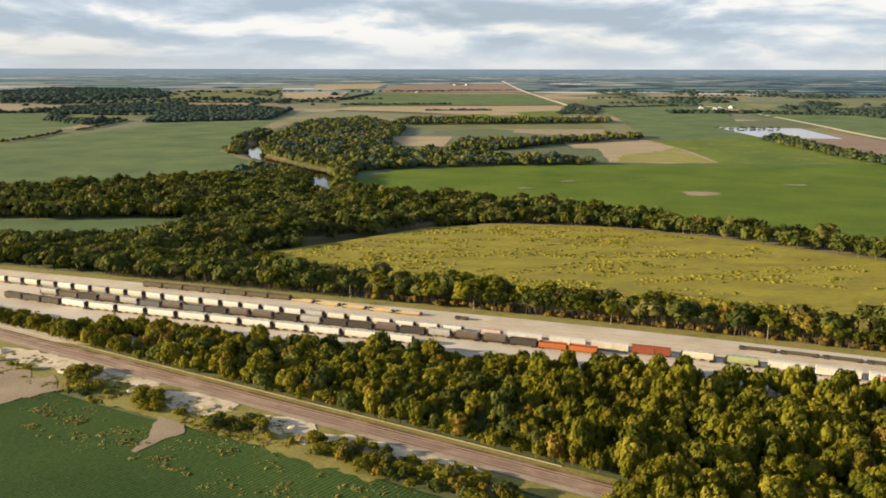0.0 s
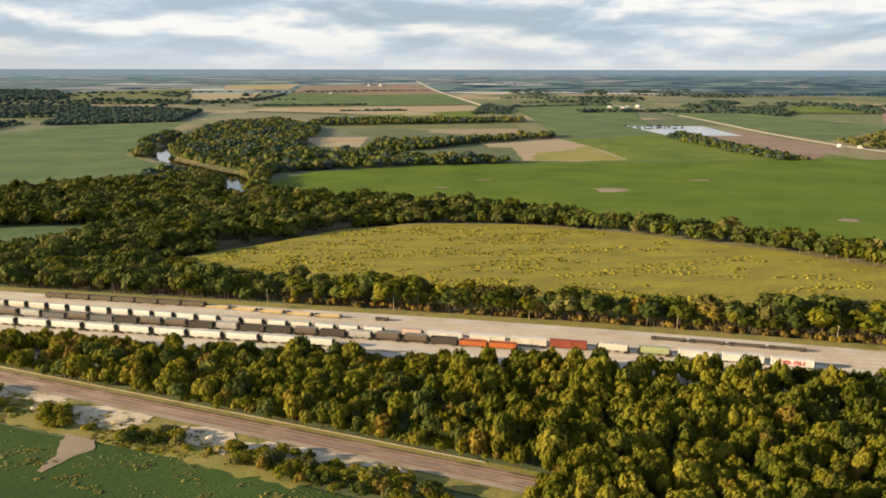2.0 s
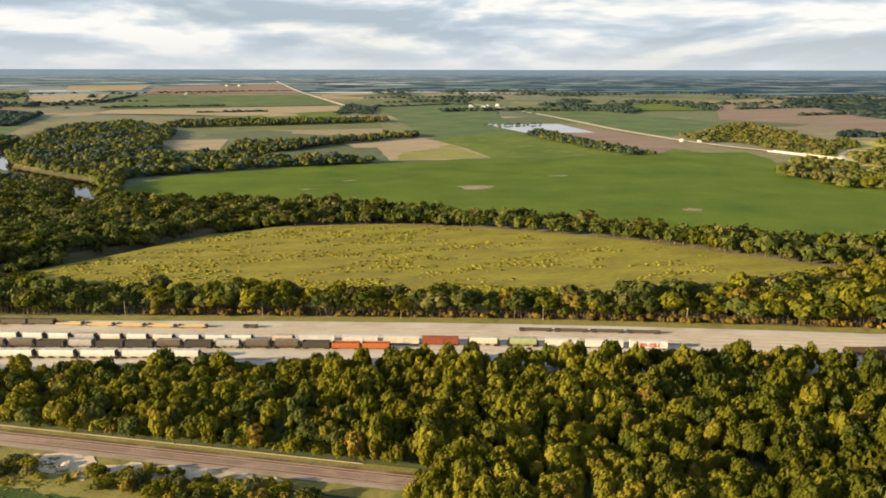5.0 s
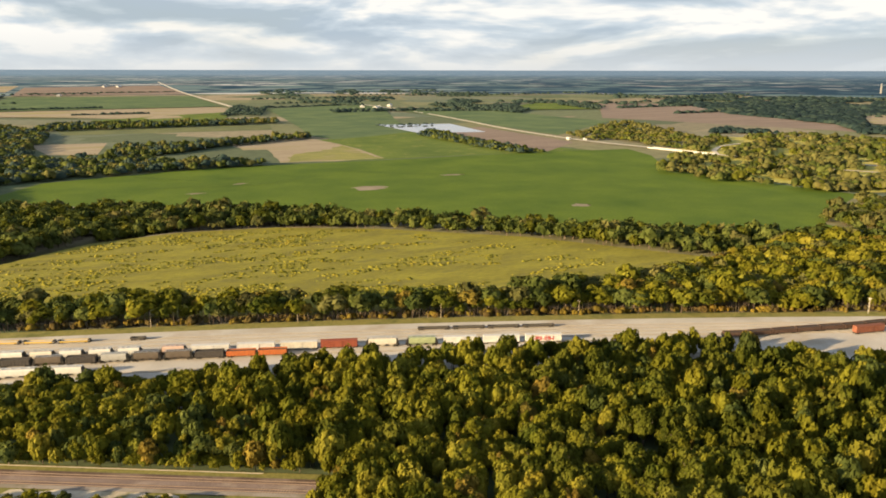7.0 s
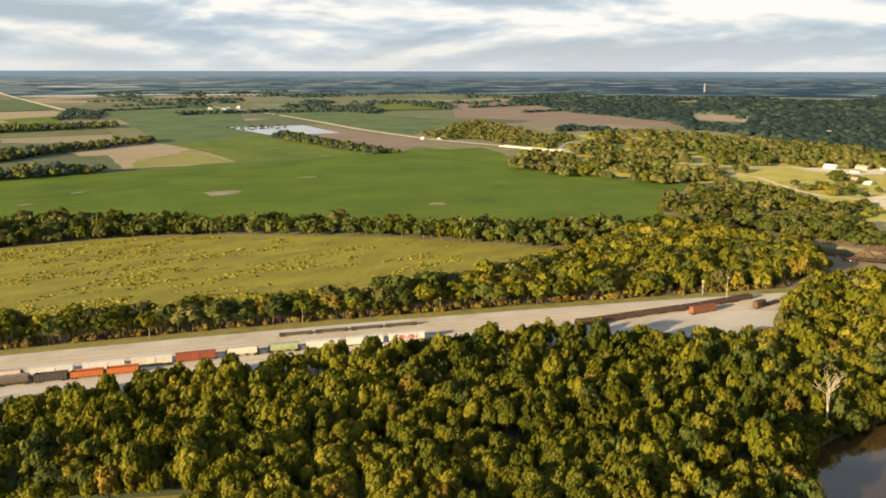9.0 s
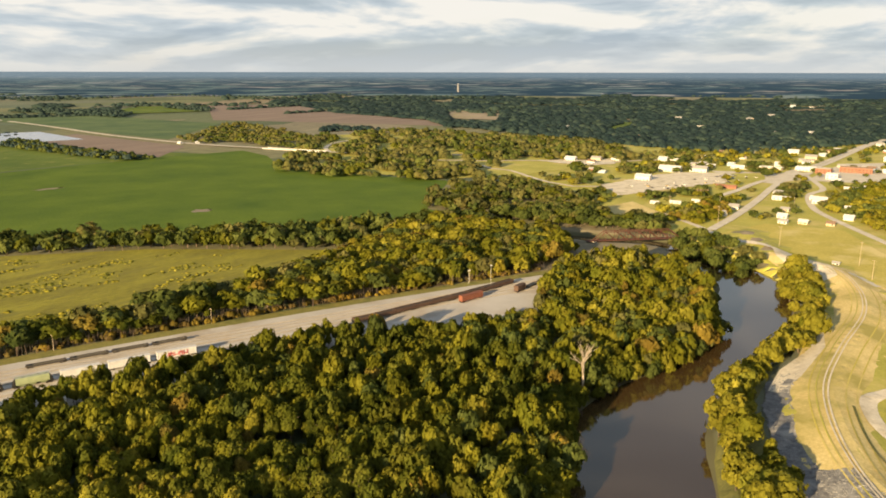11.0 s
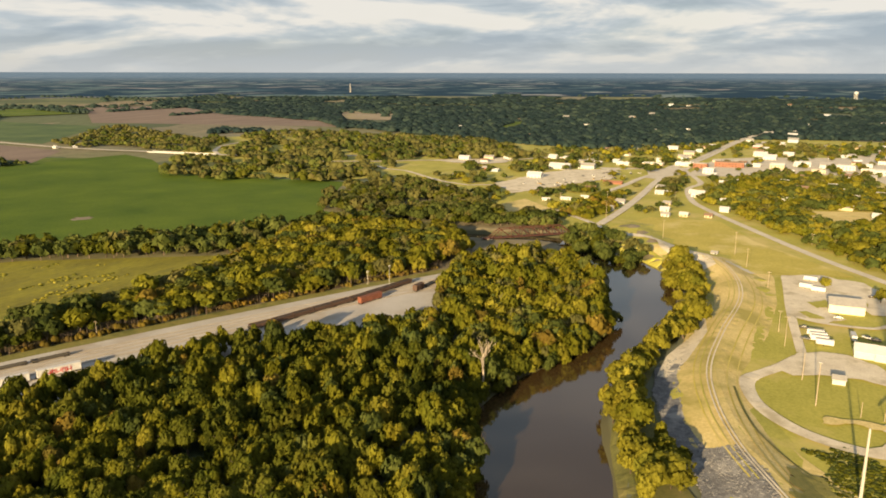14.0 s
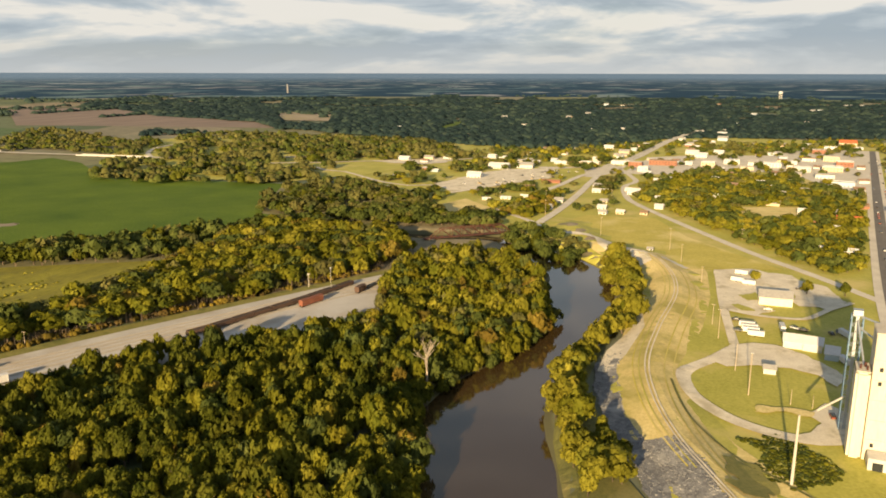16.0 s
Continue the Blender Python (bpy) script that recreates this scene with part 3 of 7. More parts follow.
MAIN_STREET = [(1500, -125), (1300, -112), (935, -88), (678, -72), (489, -62), (350, -60)]
HIGHWAY_LINE = [(957, 2870), (940, 2257), (900, 1850), (855, 1520), (845, 1223), (869, 1074), (895, 913), (940, 820), (1040, 640), (1150, 500)]
NORTH_ROAD = [(905, 712), (918, 688), (951, 632), (999, 576), (997, 512), (1017, 485), (1070, 470), (1130, 430)]
LANE_NORTH = [(900, 612), (877, 582), (872, 546), (838, 498), (805, 448), (793, 410), (826, 369)]
NORTH_LOT = [(1005, 580), (1050, 530), (1095, 498), (1030, 466), (990, 492), (992, 546)]
RAMP_LINE = [(895, 913), (928, 958), (990, 1010), (1049, 1038), (1101, 1045)]
field("county_lawn", COUNTY_LAWN, M["lawn"], 0.7, "dry yellow lawn among woods", "grass")
field("town_meadow", [(700, 800), (760, 560), (860, 520), (1000, 620), (1400, 480), (1420, 700), (1360, 1060), (1120, 1180), (900, 1010)], M["lawn"], 0.3, "weedy meadow between groups of trees", "grass")
field("street_lawn", STREET_LAWN, M["lawn"], 0.75, "mown grass beside the street", "grass")
field("street_lawn", [(828, 234), (916, 229), (899, 220), (821, 221)], M["lawn"], 0.75, "grass strip between two streets", "grass")
field("park_lawn", PARK_LAWN, M["drygrass"], 0.6, "pale lawn in front of a house", "grass")
field("tan_clearing", TAN_CLEARING, M["tan"], 0.8, "tan clearing in the dark forest", "field")
field("slit_clearing", SLIT_CLEARING, M["soy_pale"], 0.8, "narrow green clearing in the forest", "field")
field("west_field", WEST_PALE, M["pale_far"], 1.2, "pale green far field among woods")
field("west_field", WEST_PALE2, M["pale_far"], 1.0, "pale green strip among woods")
field("west_field", WEST_TAN, M["tan"], 1.4, "tan harvested far field")
field("west_field", [(-1091, 6627), (-523, 7122), (-452, 5144), (-870, 5162)], M["tan"], 1.4, "tan harvested far field")
for drain in ([(40, 1006), (108, 944)], [(42, 901), (95, 897), (153, 909)], [(95, 882), (180, 893), (250, 930)], [(283, 995), (330, 930), (394, 886)], [(131, 953), (165, 939)]):
    ribbon("drain_line", drain, 1.3, M["soy_near"], 0.75, "dark thin drainage line in the soybeans", "ditch", follow=False, step=12)
field("river_bank", [(480, 92), (430, 76), (384, 72), (340, 74), (300, 71), (264, 54), (232, 40), (205, 20), (170, -10), (140, 10), (190, 45), (215, 56), (250, 70), (320, 88), (380, 82), (430, 84)], M["grass"], 0.3, "weedy bank between river and stone slope", "grass", step=6.0, follow=True)
field("yellow_meadow", [(-170, 500), (-140, 529), (-80, 570), (-12, 626), (56, 641), (132, 630), (210, 590), (308, 511), (397, 392), (340, 340), (200, 350), (62, 400), (-61, 445)], M["yellow"], 0.5, "yellow-green meadow of tall weeds and goldenrod")
field("soybean_field", [(-120, 850), (-110, 896), (-63, 1001), (100, 1060), (229, 1073), (407, 1066), (550, 1072), (710, 1068), (829, 1057), (800, 960), (704, 811), (725, 682), (747, 554), (655, 505), (575, 455), (560, 385), (480, 430), (385, 530), (258, 630), (119, 760), (-43, 820)], M["soy"], 0.5, "large deep green soybean field")
field("pale_field", [(388, 1434), (507, 1472), (649, 1565), (690, 1400), (700, 1200), (760, 1064), (499, 1080), (396, 1075), (300, 1078), (260, 1180), (300, 1400)], M["soy_pale"], 0.5, "pale green crop field turning yellow")
field("teal_field", [(538, 2642), (838, 2816), (987, 2737), (720, 1858), (649, 1565), (507, 1472), (420, 1434), (400, 1520), (440, 1800), (479, 2100)], M["teal"], 0.9, "blue-green crop field")
field("stubble_field", ragged([(222, 1470), (357, 1481), (392, 1446), (401, 1317), (407, 1234), (396, 1092), (319, 1086), (241, 1096), (250, 1182), (262, 1295), (222, 1300)], 30, 8), M["tan"], 0.6, "tan stubble field with yellow weeds")
field("weedy_field", ragged([(285, 1205), (344, 1245), (396, 1305), (400, 1234), (392, 1096), (320, 1090), (253, 1099)], 14, 16), M["weedy"], 0.9, "yellow-green weedy end of the stubble field")
ribbon("water", [(60, 1255), (91, 1283), (154, 1332), (199, 1407), (245, 1466)], 15, M["water"], 0.9, "far grey bend of the muddy river", "river", follow=False, step=20)
field("stubble_field", [(-110, 1530), (19, 1525), (0, 1315), (-70, 1335)], M["tan"], 0.6, "tan harvested field between woods")
field("stubble_field", [(-77, 1900), (393, 1890), (362, 1720), (-62, 1736)], M["pale_far"], 0.6, "narrow pale field between tree rows")
field("west_field", [(-772, 1300), (-690, 1904), (-433, 1997), (-400, 1544), (-365, 1240), (-275, 1090), (-240, 1000), (-240, 890), (-525, 820), (-640, 860)], M["teal"], 0.5, "blue-green crop field beside the river bend")
field("west_field", [(-1349, 2340), (-1262, 2474), (-866, 1821), (-847, 1440), (-1000, 1500)], M["teal"], 0.5, "blue-green crop field beyond a hedge row")
field("hay_strip", [(-470, 655), (-184, 668), (-215, 600), (-357, 565), (-470, 590)], M["teal"], 0.4, "strip of pale green grass among woods")
field("near_soybeans", [(-300, 250), (-230, 300), (-185, 305), (-160, 290), (-121, 270), (-94, 258), (-48, 238), (-15, 219), (30, 196), (60, 150), (-200, 120)], M["soy_near"], 0.4, "dark green soybean rows with weedy patches")
field("bare_patch", ragged([(-220, 325), (-190, 318), (-158, 296), (-176, 276), (-215, 290)], 2.5, 7), M["dirt"], 0.55, "bare earth access at the field corner", "soil")
field("bare_patch", ragged([(-109, 267), (-96, 261), (-95, 254), (-99, 250), (-107, 239), (-108.5, 240), (-106, 250)], 0.8, 1.5), M["dirt"], 0.55, "bare earth patch at the field edge", "soil")
field("far_field", [(-359, 2775), (-351, 4201), (472, 4150), (426, 2894)], M["teal"], 1.0, "far blue-green crop field")
field("far_field", [(-358, 2504), (-330, 2740), (419, 2848), (425, 2566), (234, 2186), (-149, 2410)], M["tan"], 1.0, "far tan harvested field")
field("far_field", [(-368, 4405), (-443, 6435), (539, 7016), (490, 4455)], M["brown"], 1.0, "far reddish ploughed field")
field("far_field", [(-7, 2234), (395, 2494), (327, 2163), (24, 2079)], M["soy_pale"], 1.2, "far yellowing field")
field("far_field", PINK_FIELD, M["brown"], 1.0, "pinkish ploughed field by the highway")
field("far_field", [(925, 2416), (1206, 2259), (1251, 1674), (876, 1347), (904, 1903)], M["teal"], 1.0, "green crop field by the highway")
field("far_field", [(1628, 2710), (1886, 2605), (1588, 2224), (1241, 2285)], M["soy_pale"], 1.0, "yellow-green far field")
field("ploughed_field", [(636, 1526), (837, 1624), (814, 1199), (680, 1075), (676, 1287)], M["brown"], 0.8, "ploughed brown field by the pond")
field("town_grass", [(480, -160), (150, -160), (150, 10), (240, 30), (300, 62), (400, 72), (470, 88), (540, 150), (600, 215), (640, 300), (700, 420), (820, 520), (1000, 620), (1500, 500), (1700, 200), (1700, -400), (480, -400)], M["lawn"], 0.25, "mown and weedy town grass", "grass", step=14.0, follow=True)
field("dry_grass", [(566, 140), (530, 112), (480, 84), (400, 72), (330, 66), (296, 58), (258, 44), (225, 20), (200, -10), (240, -20), (270, 8), (300, 26), (335, 38), (400, 34), (460, 36), (520, 44), (570, 60), (600, 90)], M["drygrass"], 0.42, "dry tan grass on the levee slopes", "grass", step=6.0, follow=True)
field("lawn", LEVEE_LAWN, M["yellow_lawn"], 0.6, "yellow mown open lawn", "grass")
field("lawn", DRY_CLEARING, M["drygrass"], 0.6, "dry yellow grass clearing", "grass")
pond = field("pond", [(634, 1790), (817, 1750), (778, 1482), (630, 1512)], M["water"], 1.2, "pale farm pond reflecting the sky", "pond")
for x, y, rx, ry in ((279, 814, 19, 15), (433, 620, 9, 7), (412, 876, 16, 5), (95, 850, 10, 3), (150, 905, 9, 3)):
    field("bare_patch", ragged([(x + rx * math.cos(a) * random.uniform(0.6, 1.3), y + ry * math.sin(a) * random.uniform(0.6, 1.3)) for a in np.arange(0, 6.2, 0.5)], 1.5, 5.0), M["dirt"], 0.65, "washed-out bare soil in the soybeans", "soil")

# ---- roads ----
ribbon("highway", HIGHWAY_LINE, 13, M["concrete_road"], 1.0, "pale concrete highway crossing the farmland", "road", follow=False, step=60)
ribbon("road", [(680, 9000), (502, 5073), (458, 2895), (430, 2400)], 17, M["concrete_road"], 1.5, "distant pale straight road", "road", follow=False, step=80)
ribbon("highway", RAMP_LINE, 8, M["concrete_road"], 1.0, "pale curved ramp off the highway", "road", follow=False, step=20)
ribbon("road", STREET_LINE, 8, M["concrete_road"], 0.8, "pale street running into the town", "road", follow=False, step=20)
ribbon("road", [(1057, 240), (1094, 243), (1217, 230), (1613, 227), (1923, 203)], 7, M["concrete_road"], 0.95, "second pale carriageway of the main road", "road", follow=False, step=20)
ribbon("road", NORTH_ROAD, 8, M["concrete_road"], 0.95, "pale road past the northern houses", "road", follow=False, step=20)
ribbon("road", LANE_NORTH, 6, M["concrete_road"], 0.9, "pale lane down to the town lot", "road", follow=False, step=20)
field("gravel_lot", ragged(NORTH_LOT, 10, 5), M["whiterock"], 0.85, "pale gravel lot beside northern houses", "gravel")
ribbon("road", CROSS_LINE, 8, M["concrete_road"], 0.85, "pale street past the gravel lot", "road", follow=False, step=20)
ribbon("road", [(690, 262), (650, 215), (616, 181), (588, 136), (552, 85), (525, 57)], 6, M["concrete_road"], 0.5, "pale gravel lane to the levee", "road", step=10)
ribbon("road", LANE_LINE, 7, M["concrete_road"], 0.55, "straight pale gravel road along the lawn", "road", step=10)
ribbon("pavement", MAIN_STREET, 19, M["concrete_road"], 0.5, "pale concrete edges of the main street", "pavement", step=12, follow=False)
ribbon("road", MAIN_STREET, 9, M["asphalt"], 0.65, "dark asphalt main street", "road", step=12, follow=False)
ribbon("gravel_loop", [(374, 17), (356, 24), (338, 33), (326, 34), (309, 28), (295, 16), (288, 5), (285, -6), (285, -18), (290, -27)], 6.5, M["whiterock"], 0.65, "pale gravel loop drive round a lawn", "road", step=4)
field("gravel_lot", ragged([(354, 26), (380, 18), (386, 9), (387, -2), (379, -14), (366, -25), (357, -31), (342, -27), (353, -20), (357, -9), (354, 8), (347, 18)], 3, 1.2), M["whiterock"], 0.78, "pale gravel lot", "gravel", step=10)
field("gravel_lot", ragged([(308, -15), (322, -22), (316, -30), (288, -29), (284, -18), (285, -10), (292, -16), (302, -20)], 3, 1.0), M["whiterock"], 0.7, "pale gravel apron at the grain elevator", "gravel", step=10)
field("bare_patch", ragged([(300, 4), (309, 3), (311, -7), (311, -18), (307, -17), (307, -6), (302, 0)], 0.9, 3.0), M["drygrass"], 0.8, "worn dry strip across the loop lawn", "soil", step=6)
field("gravel_lot", ragged([(529, 41), (543, 18), (537, 8), (535, -7), (520, -13), (492, -10), (486, -9), (470, -8), (462, -12), (466, -24), (474, -36), (480, -35), (500, -21), (478, 13), (455, 9), (447, 0), (433, 12), (440, 27), (474, 32)], 4, 2.0), M["whiterock"], 0.7, "gravel yard among sheds", "gravel", step=10)
field("gravel_lot", ragged([(531, 10), (528, -4), (514, -27), (482, -37), (462, -26), (472, -14), (497, -8), (512, 8)], 3, 2.0), M["whiterock"], 0.74, "pale gravel drive behind the workshop", "gravel", step=10)
field("lawn", ragged([(449, 24), (440, 18), (441, 10), (448, 14), (452, 20)], 2, 1.5), M["lawn"], 0.9, "grass island in the gravel yard", "grass", step=10)
field("lawn", ragged([(470, 22), (462, 16), (470, 6), (482, 12)], 2, 2.5), M["lawn"], 0.9, "grass island in the gravel yard", "grass", step=10)
ribbon("road", [(524, 38), (494, 34), (462, 30), (428, 25), (404, 21), (380, 17)], 4.6, M["whiterock"], 0.85, "curved pale gravel drive", "road", step=5)
ribbon("road", [(439, 26), (434, 12), (434, -2), (437, -14), (446, -20), (463, -28), (482, -40)], 3.6, M["whiterock"], 0.85, "thin curved gravel drive", "road", step=4)
field("gravel_lot", [(590, 138), (570, 96), (528, 82), (500, 96), (530, 104), (562, 128)], M["whiterock"], 0.7, "pale gravel turning place by the levee", "gravel", step=8, follow=True)
field("gravel_lot", ragged(TOWN_LOT, 10, 6), M["whiterock"], 0.7, "broad pale gravel lot at the town edge", "gravel")
for shift, mat, wide in ((5.0, "lawn", 0.5), (-7.5, "yellow_lawn", 0.6), (-12.0, "yellow_lawn", 0.5), (8.0, "yellow_lawn", 0.6)):
    ribbon("mown_stripe", [(x + 0.25 * shift, y + 0.95 * shift) for x, y in LEVEE[2:-2]], wide, M[mat], 0.62, "mown stripe along the levee grass", "grass", step=4)
ribbon("ditch", [(318, 38), (302, 33), (284, 26), (272, 18), (259, 6), (252, -4), (238, -22)], 1.1, M["grass"], 0.66, "weedy ditch at the foot of the levee", "ditch", step=4)
field("bare_patch", ragged([(257, 14), (262, 8), (251, -5), (239, -6), (232, 4)], 1.5, 5), M["verge_grass"], 0.8, "worn brown ground on the levee", "soil", step=6, follow=True)
ribbon("levee_track", LEVEE[1:-1], 0.7, M["whiterock"], 0.75, "pale wheel rut on the levee crown", "track", step=4)
ribbon("levee_track", [(x + 0.6, y + 1.9) for x, y in LEVEE[1:-1]], 0.6, M["whiterock"], 0.75, "pale wheel rut on the levee crown", "track", step=4)

field("town_paving", [(1015, 205), (1030, 150), (1100, 95), (1120, 0), (1060, -20), (990, -40), (960, -90), (1500, -118), (1500, -20), (1350, 30), (1300, 140), (1240, 205)], M["concrete_road"], 0.45, "pale concrete paving of the town centre", "paving")
field("town_paving", [(1040, 330), (1075, 240), (1110, 215), (1020, 212), (960, 232), (985, 290)], M["concrete_road"], 0.55, "pale concrete forecourt", "paving")

# ---- railway ----
field("yard_gravel", [(x, yard_line(x)) for x in np.arange(-420, 460, 20.0)] + [(450, 222), (420, 210), (384, 204), (350, 188), (300, 204), (262, 234), (180, 262), (72, 284), (20, 294), (-49, 316), (-201, 352), (-300, 396), (-420, 436)], M["gravel"], 0.45, "pale crushed stone of a railway yard", "gravel", step=25)
field("verge", [(x, yard_line(x, 9)) for x in np.arange(-420, 470, 20.0)] + [(x, yard_line(x, -0.5)) for x in np.arange(460, -421, -20.0)], M["verge_grass"], 0.35, "strip of grass along the railway yard", "grass", step=25)
field("track_corridor", [(-420, main_line(-420, 15)), (60, main_line(60, 13)), (90, main_line(90, 0)), (60, main_line(60, -8)), (-420, main_line(-420, -8))], M["verge_grass"], 0.35, "dry grass strip along the main track", "grass", step=25)
ribbon("track_bed", [(x, main_line(x, 4)) for x in (-420, -200, 0, 90)], 10.5, M["ballast"], 0.6, "pinkish ballast bed of the main railway line", "track bed", smooth_line=False)
field("weedy_bank", ragged([(-300, 392), (-214, 347), (-150, 313), (-114, 294), (-56, 264), (-10, 240), (20, 224), (-24, 222), (-48, 236), (-80, 252), (-105, 263), (-163, 298), (-202, 312), (-300, 360)], 2.0, 4.0), M["verge_grass"], 0.42, "weedy bank beside the track", "grass", step=20)
for outline in ([(-210, 343), (-143, 316), (-119, 301), (-119, 294), (-148, 303), (-205, 330)], [(-117, 292), (-98, 291), (-81, 279), (-84, 270), (-92, 267), (-108, 275)], [(-70, 270), (-49, 264), (-44, 254), (-48, 246), (-63, 255)], [(-47, 256), (-1, 238), (18, 225), (-1, 230), (-38, 245)]):
    field("rock_bank", ragged(outline, 2.0, 4.0), M["rubble"], 0.52, "pale crushed rock bank beside the track", "rock", step=20)


ribbon("gravel_path", [(x, main_line(x, 12.0)) for x in (-420, -250, -100, -30, 40)], 0.6, M["whiterock"], 0.62, "thin pale gravel path along the line", "path", smooth_line=False)


def rails(line, tie="tie", name="railway_track"):
    """Two rails on sleepers, one track."""
    track = tagged(new(name), "steel rails on wooden sleepers in the stone", "railway track", "yard tracks")
    for side in (-0.75, 0.75):
        verts, faces = [], []
        for i, (x, y) in enumerate(line):
            (ax, ay), (bx, by) = line[max(i - 1, 0)], line[min(i + 1, len(line) - 1)]
            d = math.hypot(bx - ax, by - ay)
            nx, ny = -(by - ay) / d, (bx - ax) / d
            for e, z in ((-0.05, 0.75), (-0.05, 0.98), (0.05, 0.98), (0.05, 0.75)):
                verts.append((x + nx * (side + e), y + ny * (side + e), z))
        for i in range(len(line) - 1):
            for k in range(3):
                a = i * 4 + k
                faces.append((a, a + 4, a + 5, a + 1))
        mesh_object("rail", verts, faces, M["yard_rail" if tie == "tie" else "steel_rail"], track)
    verts, faces = [], []
    for i in range(len(line) - 1):
        (ax, ay), (bx, by) = line[i], line[i + 1]
        L = math.hypot(bx - ax, by - ay)
        ux, uy = (bx - ax) / L, (by - ay) / L
        for k in range(int(L / 0.9)):
            cx, cy = ax + ux * k * 0.9, ay + uy * k * 0.9
            b = len(verts)
            for s, t in ((-1.3, -0.13), (1.3, -0.13), (1.3, 0.13), (-1.3, 0.13)):
                verts.append((cx - uy * s + ux * t, cy + ux * s + uy * t, 0.78))
            faces.append((b, b + 1, b + 2, b + 3))
    tagged(mesh_object("sleeper", verts, faces, M[tie], track), "dark wooden sleepers", kind="stuff")
    return track




def ROW_FAR(x):
    return float(np.interp(x, (-85, -25), (-6.4, -10.6)))


def ROW_A(x):
    return -33.0 + max(0.0, -20 - x) * 0.034


def ROW_B(x):
    return -39.8 + max(0.0, -180 - x) * 0.03


def ROW_C(x):
    return -53.6 + max(0.0, -195 - x) * 0.08


def ROW_EAST(x):
    return float(np.interp(x, (200, 286, 319, 346, 372, 392, 430), (-37.0, -31.2, -25.2, -20.4, -14.0, -8.4, 3.0)))


for row, x0, x1 in ((ROW_FAR, -420, 440), (ROW_A, -420, 230), (ROW_B, -420, 200), (ROW_C, -420, 60), (ROW_EAST, 200, 412)):
    rails([(x, yard_line(x, row(x))) for x in np.arange(x0, x1, 20.0)])
for off in (-15.5, -20.5, -26.0):
    rails([(x, yard_line(x, off + max(0.0, -100 - x) * 0.03)) for x in np.arange(-420, 420, 20.0)])
ribbon("track_bed", [(x, main_line(x, 7.4)) for x in (-420, -200, 0, 90)], 3.4, M["stained_ballast"], 0.66, "brown stained ballast beside the main line", "track bed", smooth_line=False)
ribbon("track_bed", [(x, main_line(x, -0.6)) for x in (-230, -120, 0, 90)], 2.4, M["grey_ballast"], 0.64, "grey ballast shoulder of the main line", "track bed", smooth_line=False)
rails([(x, main_line(x, 1.5)) for x in np.arange(-420, 100, 20.0)], "dark_tie")
rails([(x, main_line(x, 6.5)) for x in np.arange(-420, 100, 20.0)], "dark_tie")

# ---- trees ----
def leaf_crown(rng, leaves, lobes, leaf=0.2, core=3, trunk=True, lift=0.0):
    """A rounded crown one metre in radius, as triangles: lobes of leaf clumps over a dome, with a dark core, on a trunk."""
    V, mats = [], []
    cs, rs = [], []
    spin = rng.uniform(0, 6.283)
    squash = rng.uniform(0.86, 1.12, 2)
    for k in range(lobes):
        up = 0.97 - 1.22 * (k + 0.5) / lobes
        a = spin + k * 2.39996 + rng.uniform(-0.35, 0.35)
        wide = math.sqrt(max(0.0, 1 - up * up))
        reach = rng.uniform(0.50, 0.74)
        cs.append((reach * wide * math.cos(a) * squash[0], reach * wide * math.sin(a) * squash[1], 0.80 + lift + 0.80 * reach * up + rng.uniform(-0.05, 0.05)))
        rs.append(rng.uniform(0.25, 0.41) * (12 / max(lobes, 8)) ** 0.22)
    cs, rs = np.array(cs), np.array(rs)
    heart = np.array([0, 0, 0.78 + lift])
    share = rs ** 2 / (rs ** 2).sum()
    made = 0
    while made < leaves:
        k = rng.choice(lobes, p=share)
        d = rng.normal(size=3)
        d /= np.linalg.norm(d)
        if d[2] < -0.45:
            continue
        p = cs[k] + d * rs[k] * rng.uniform(0.84, 1.12) * np.array([1, 1, 0.9])
        if (np.linalg.norm(cs - p, axis=1) < rs * 0.72).any():
            continue
        out = p - heart
        nrm = d * 0.8 + 0.3 * out / (np.linalg.norm(out) + 1e-6) + rng.normal(size=3) * 0.22
        nrm /= np.linalg.norm(nrm)
        t = np.cross(nrm, rng.normal(size=3))
        t /= np.linalg.norm(t)
        b = np.cross(nrm, t)
        s = leaf * rng.uniform(0.6, 1.35)
        V += [p - t * s - b * s * 0.7, p + t * s * 1.05 - b * s * 0.35 * rng.uniform(0.2, 1.6), p + t * s * rng.uniform(-0.4, 0.4) + b * s]
        mats.append(0)
        made += 1
    blocks = [(cs[k], rs[k] * 0.93) for k in np.argsort(-rs)[:core]] + [(heart, 0.55)]
    for c, r in blocks:
        turn = rng.uniform(0, 1.57)
        ring = [c + r * np.array([math.cos(a + turn), math.sin(a + turn), rng.uniform(-0.2, 0.2)]) for a in (0, 1.571, 3.142, 4.712)]
        for tip in (c + r * np.array([0, 0, 0.9]), c - r * np.array([0, 0, 0.9])):
            for q in range(4):
                V += [ring[q], ring[(q + 1) % 4], tip] if tip[2] > c[2] else [ring[(q + 1) % 4], ring[q], tip]
                mats.append(0)
    if trunk:
        lean = np.array([*(rng.normal(size=2) * 0.08), 1.0 + lift])
        foot = [np.array([0.07 * math.cos(a), 0.07 * math.sin(a), -0.06]) for a in (0, 2.1, 4.2)]
        for q in range(3):
            V += [foot[q], foot[(q + 1) % 3], lean]
            mats.append(1)
    return np.array(V, dtype=np.float32), np.array(mats, dtype=np.int32)


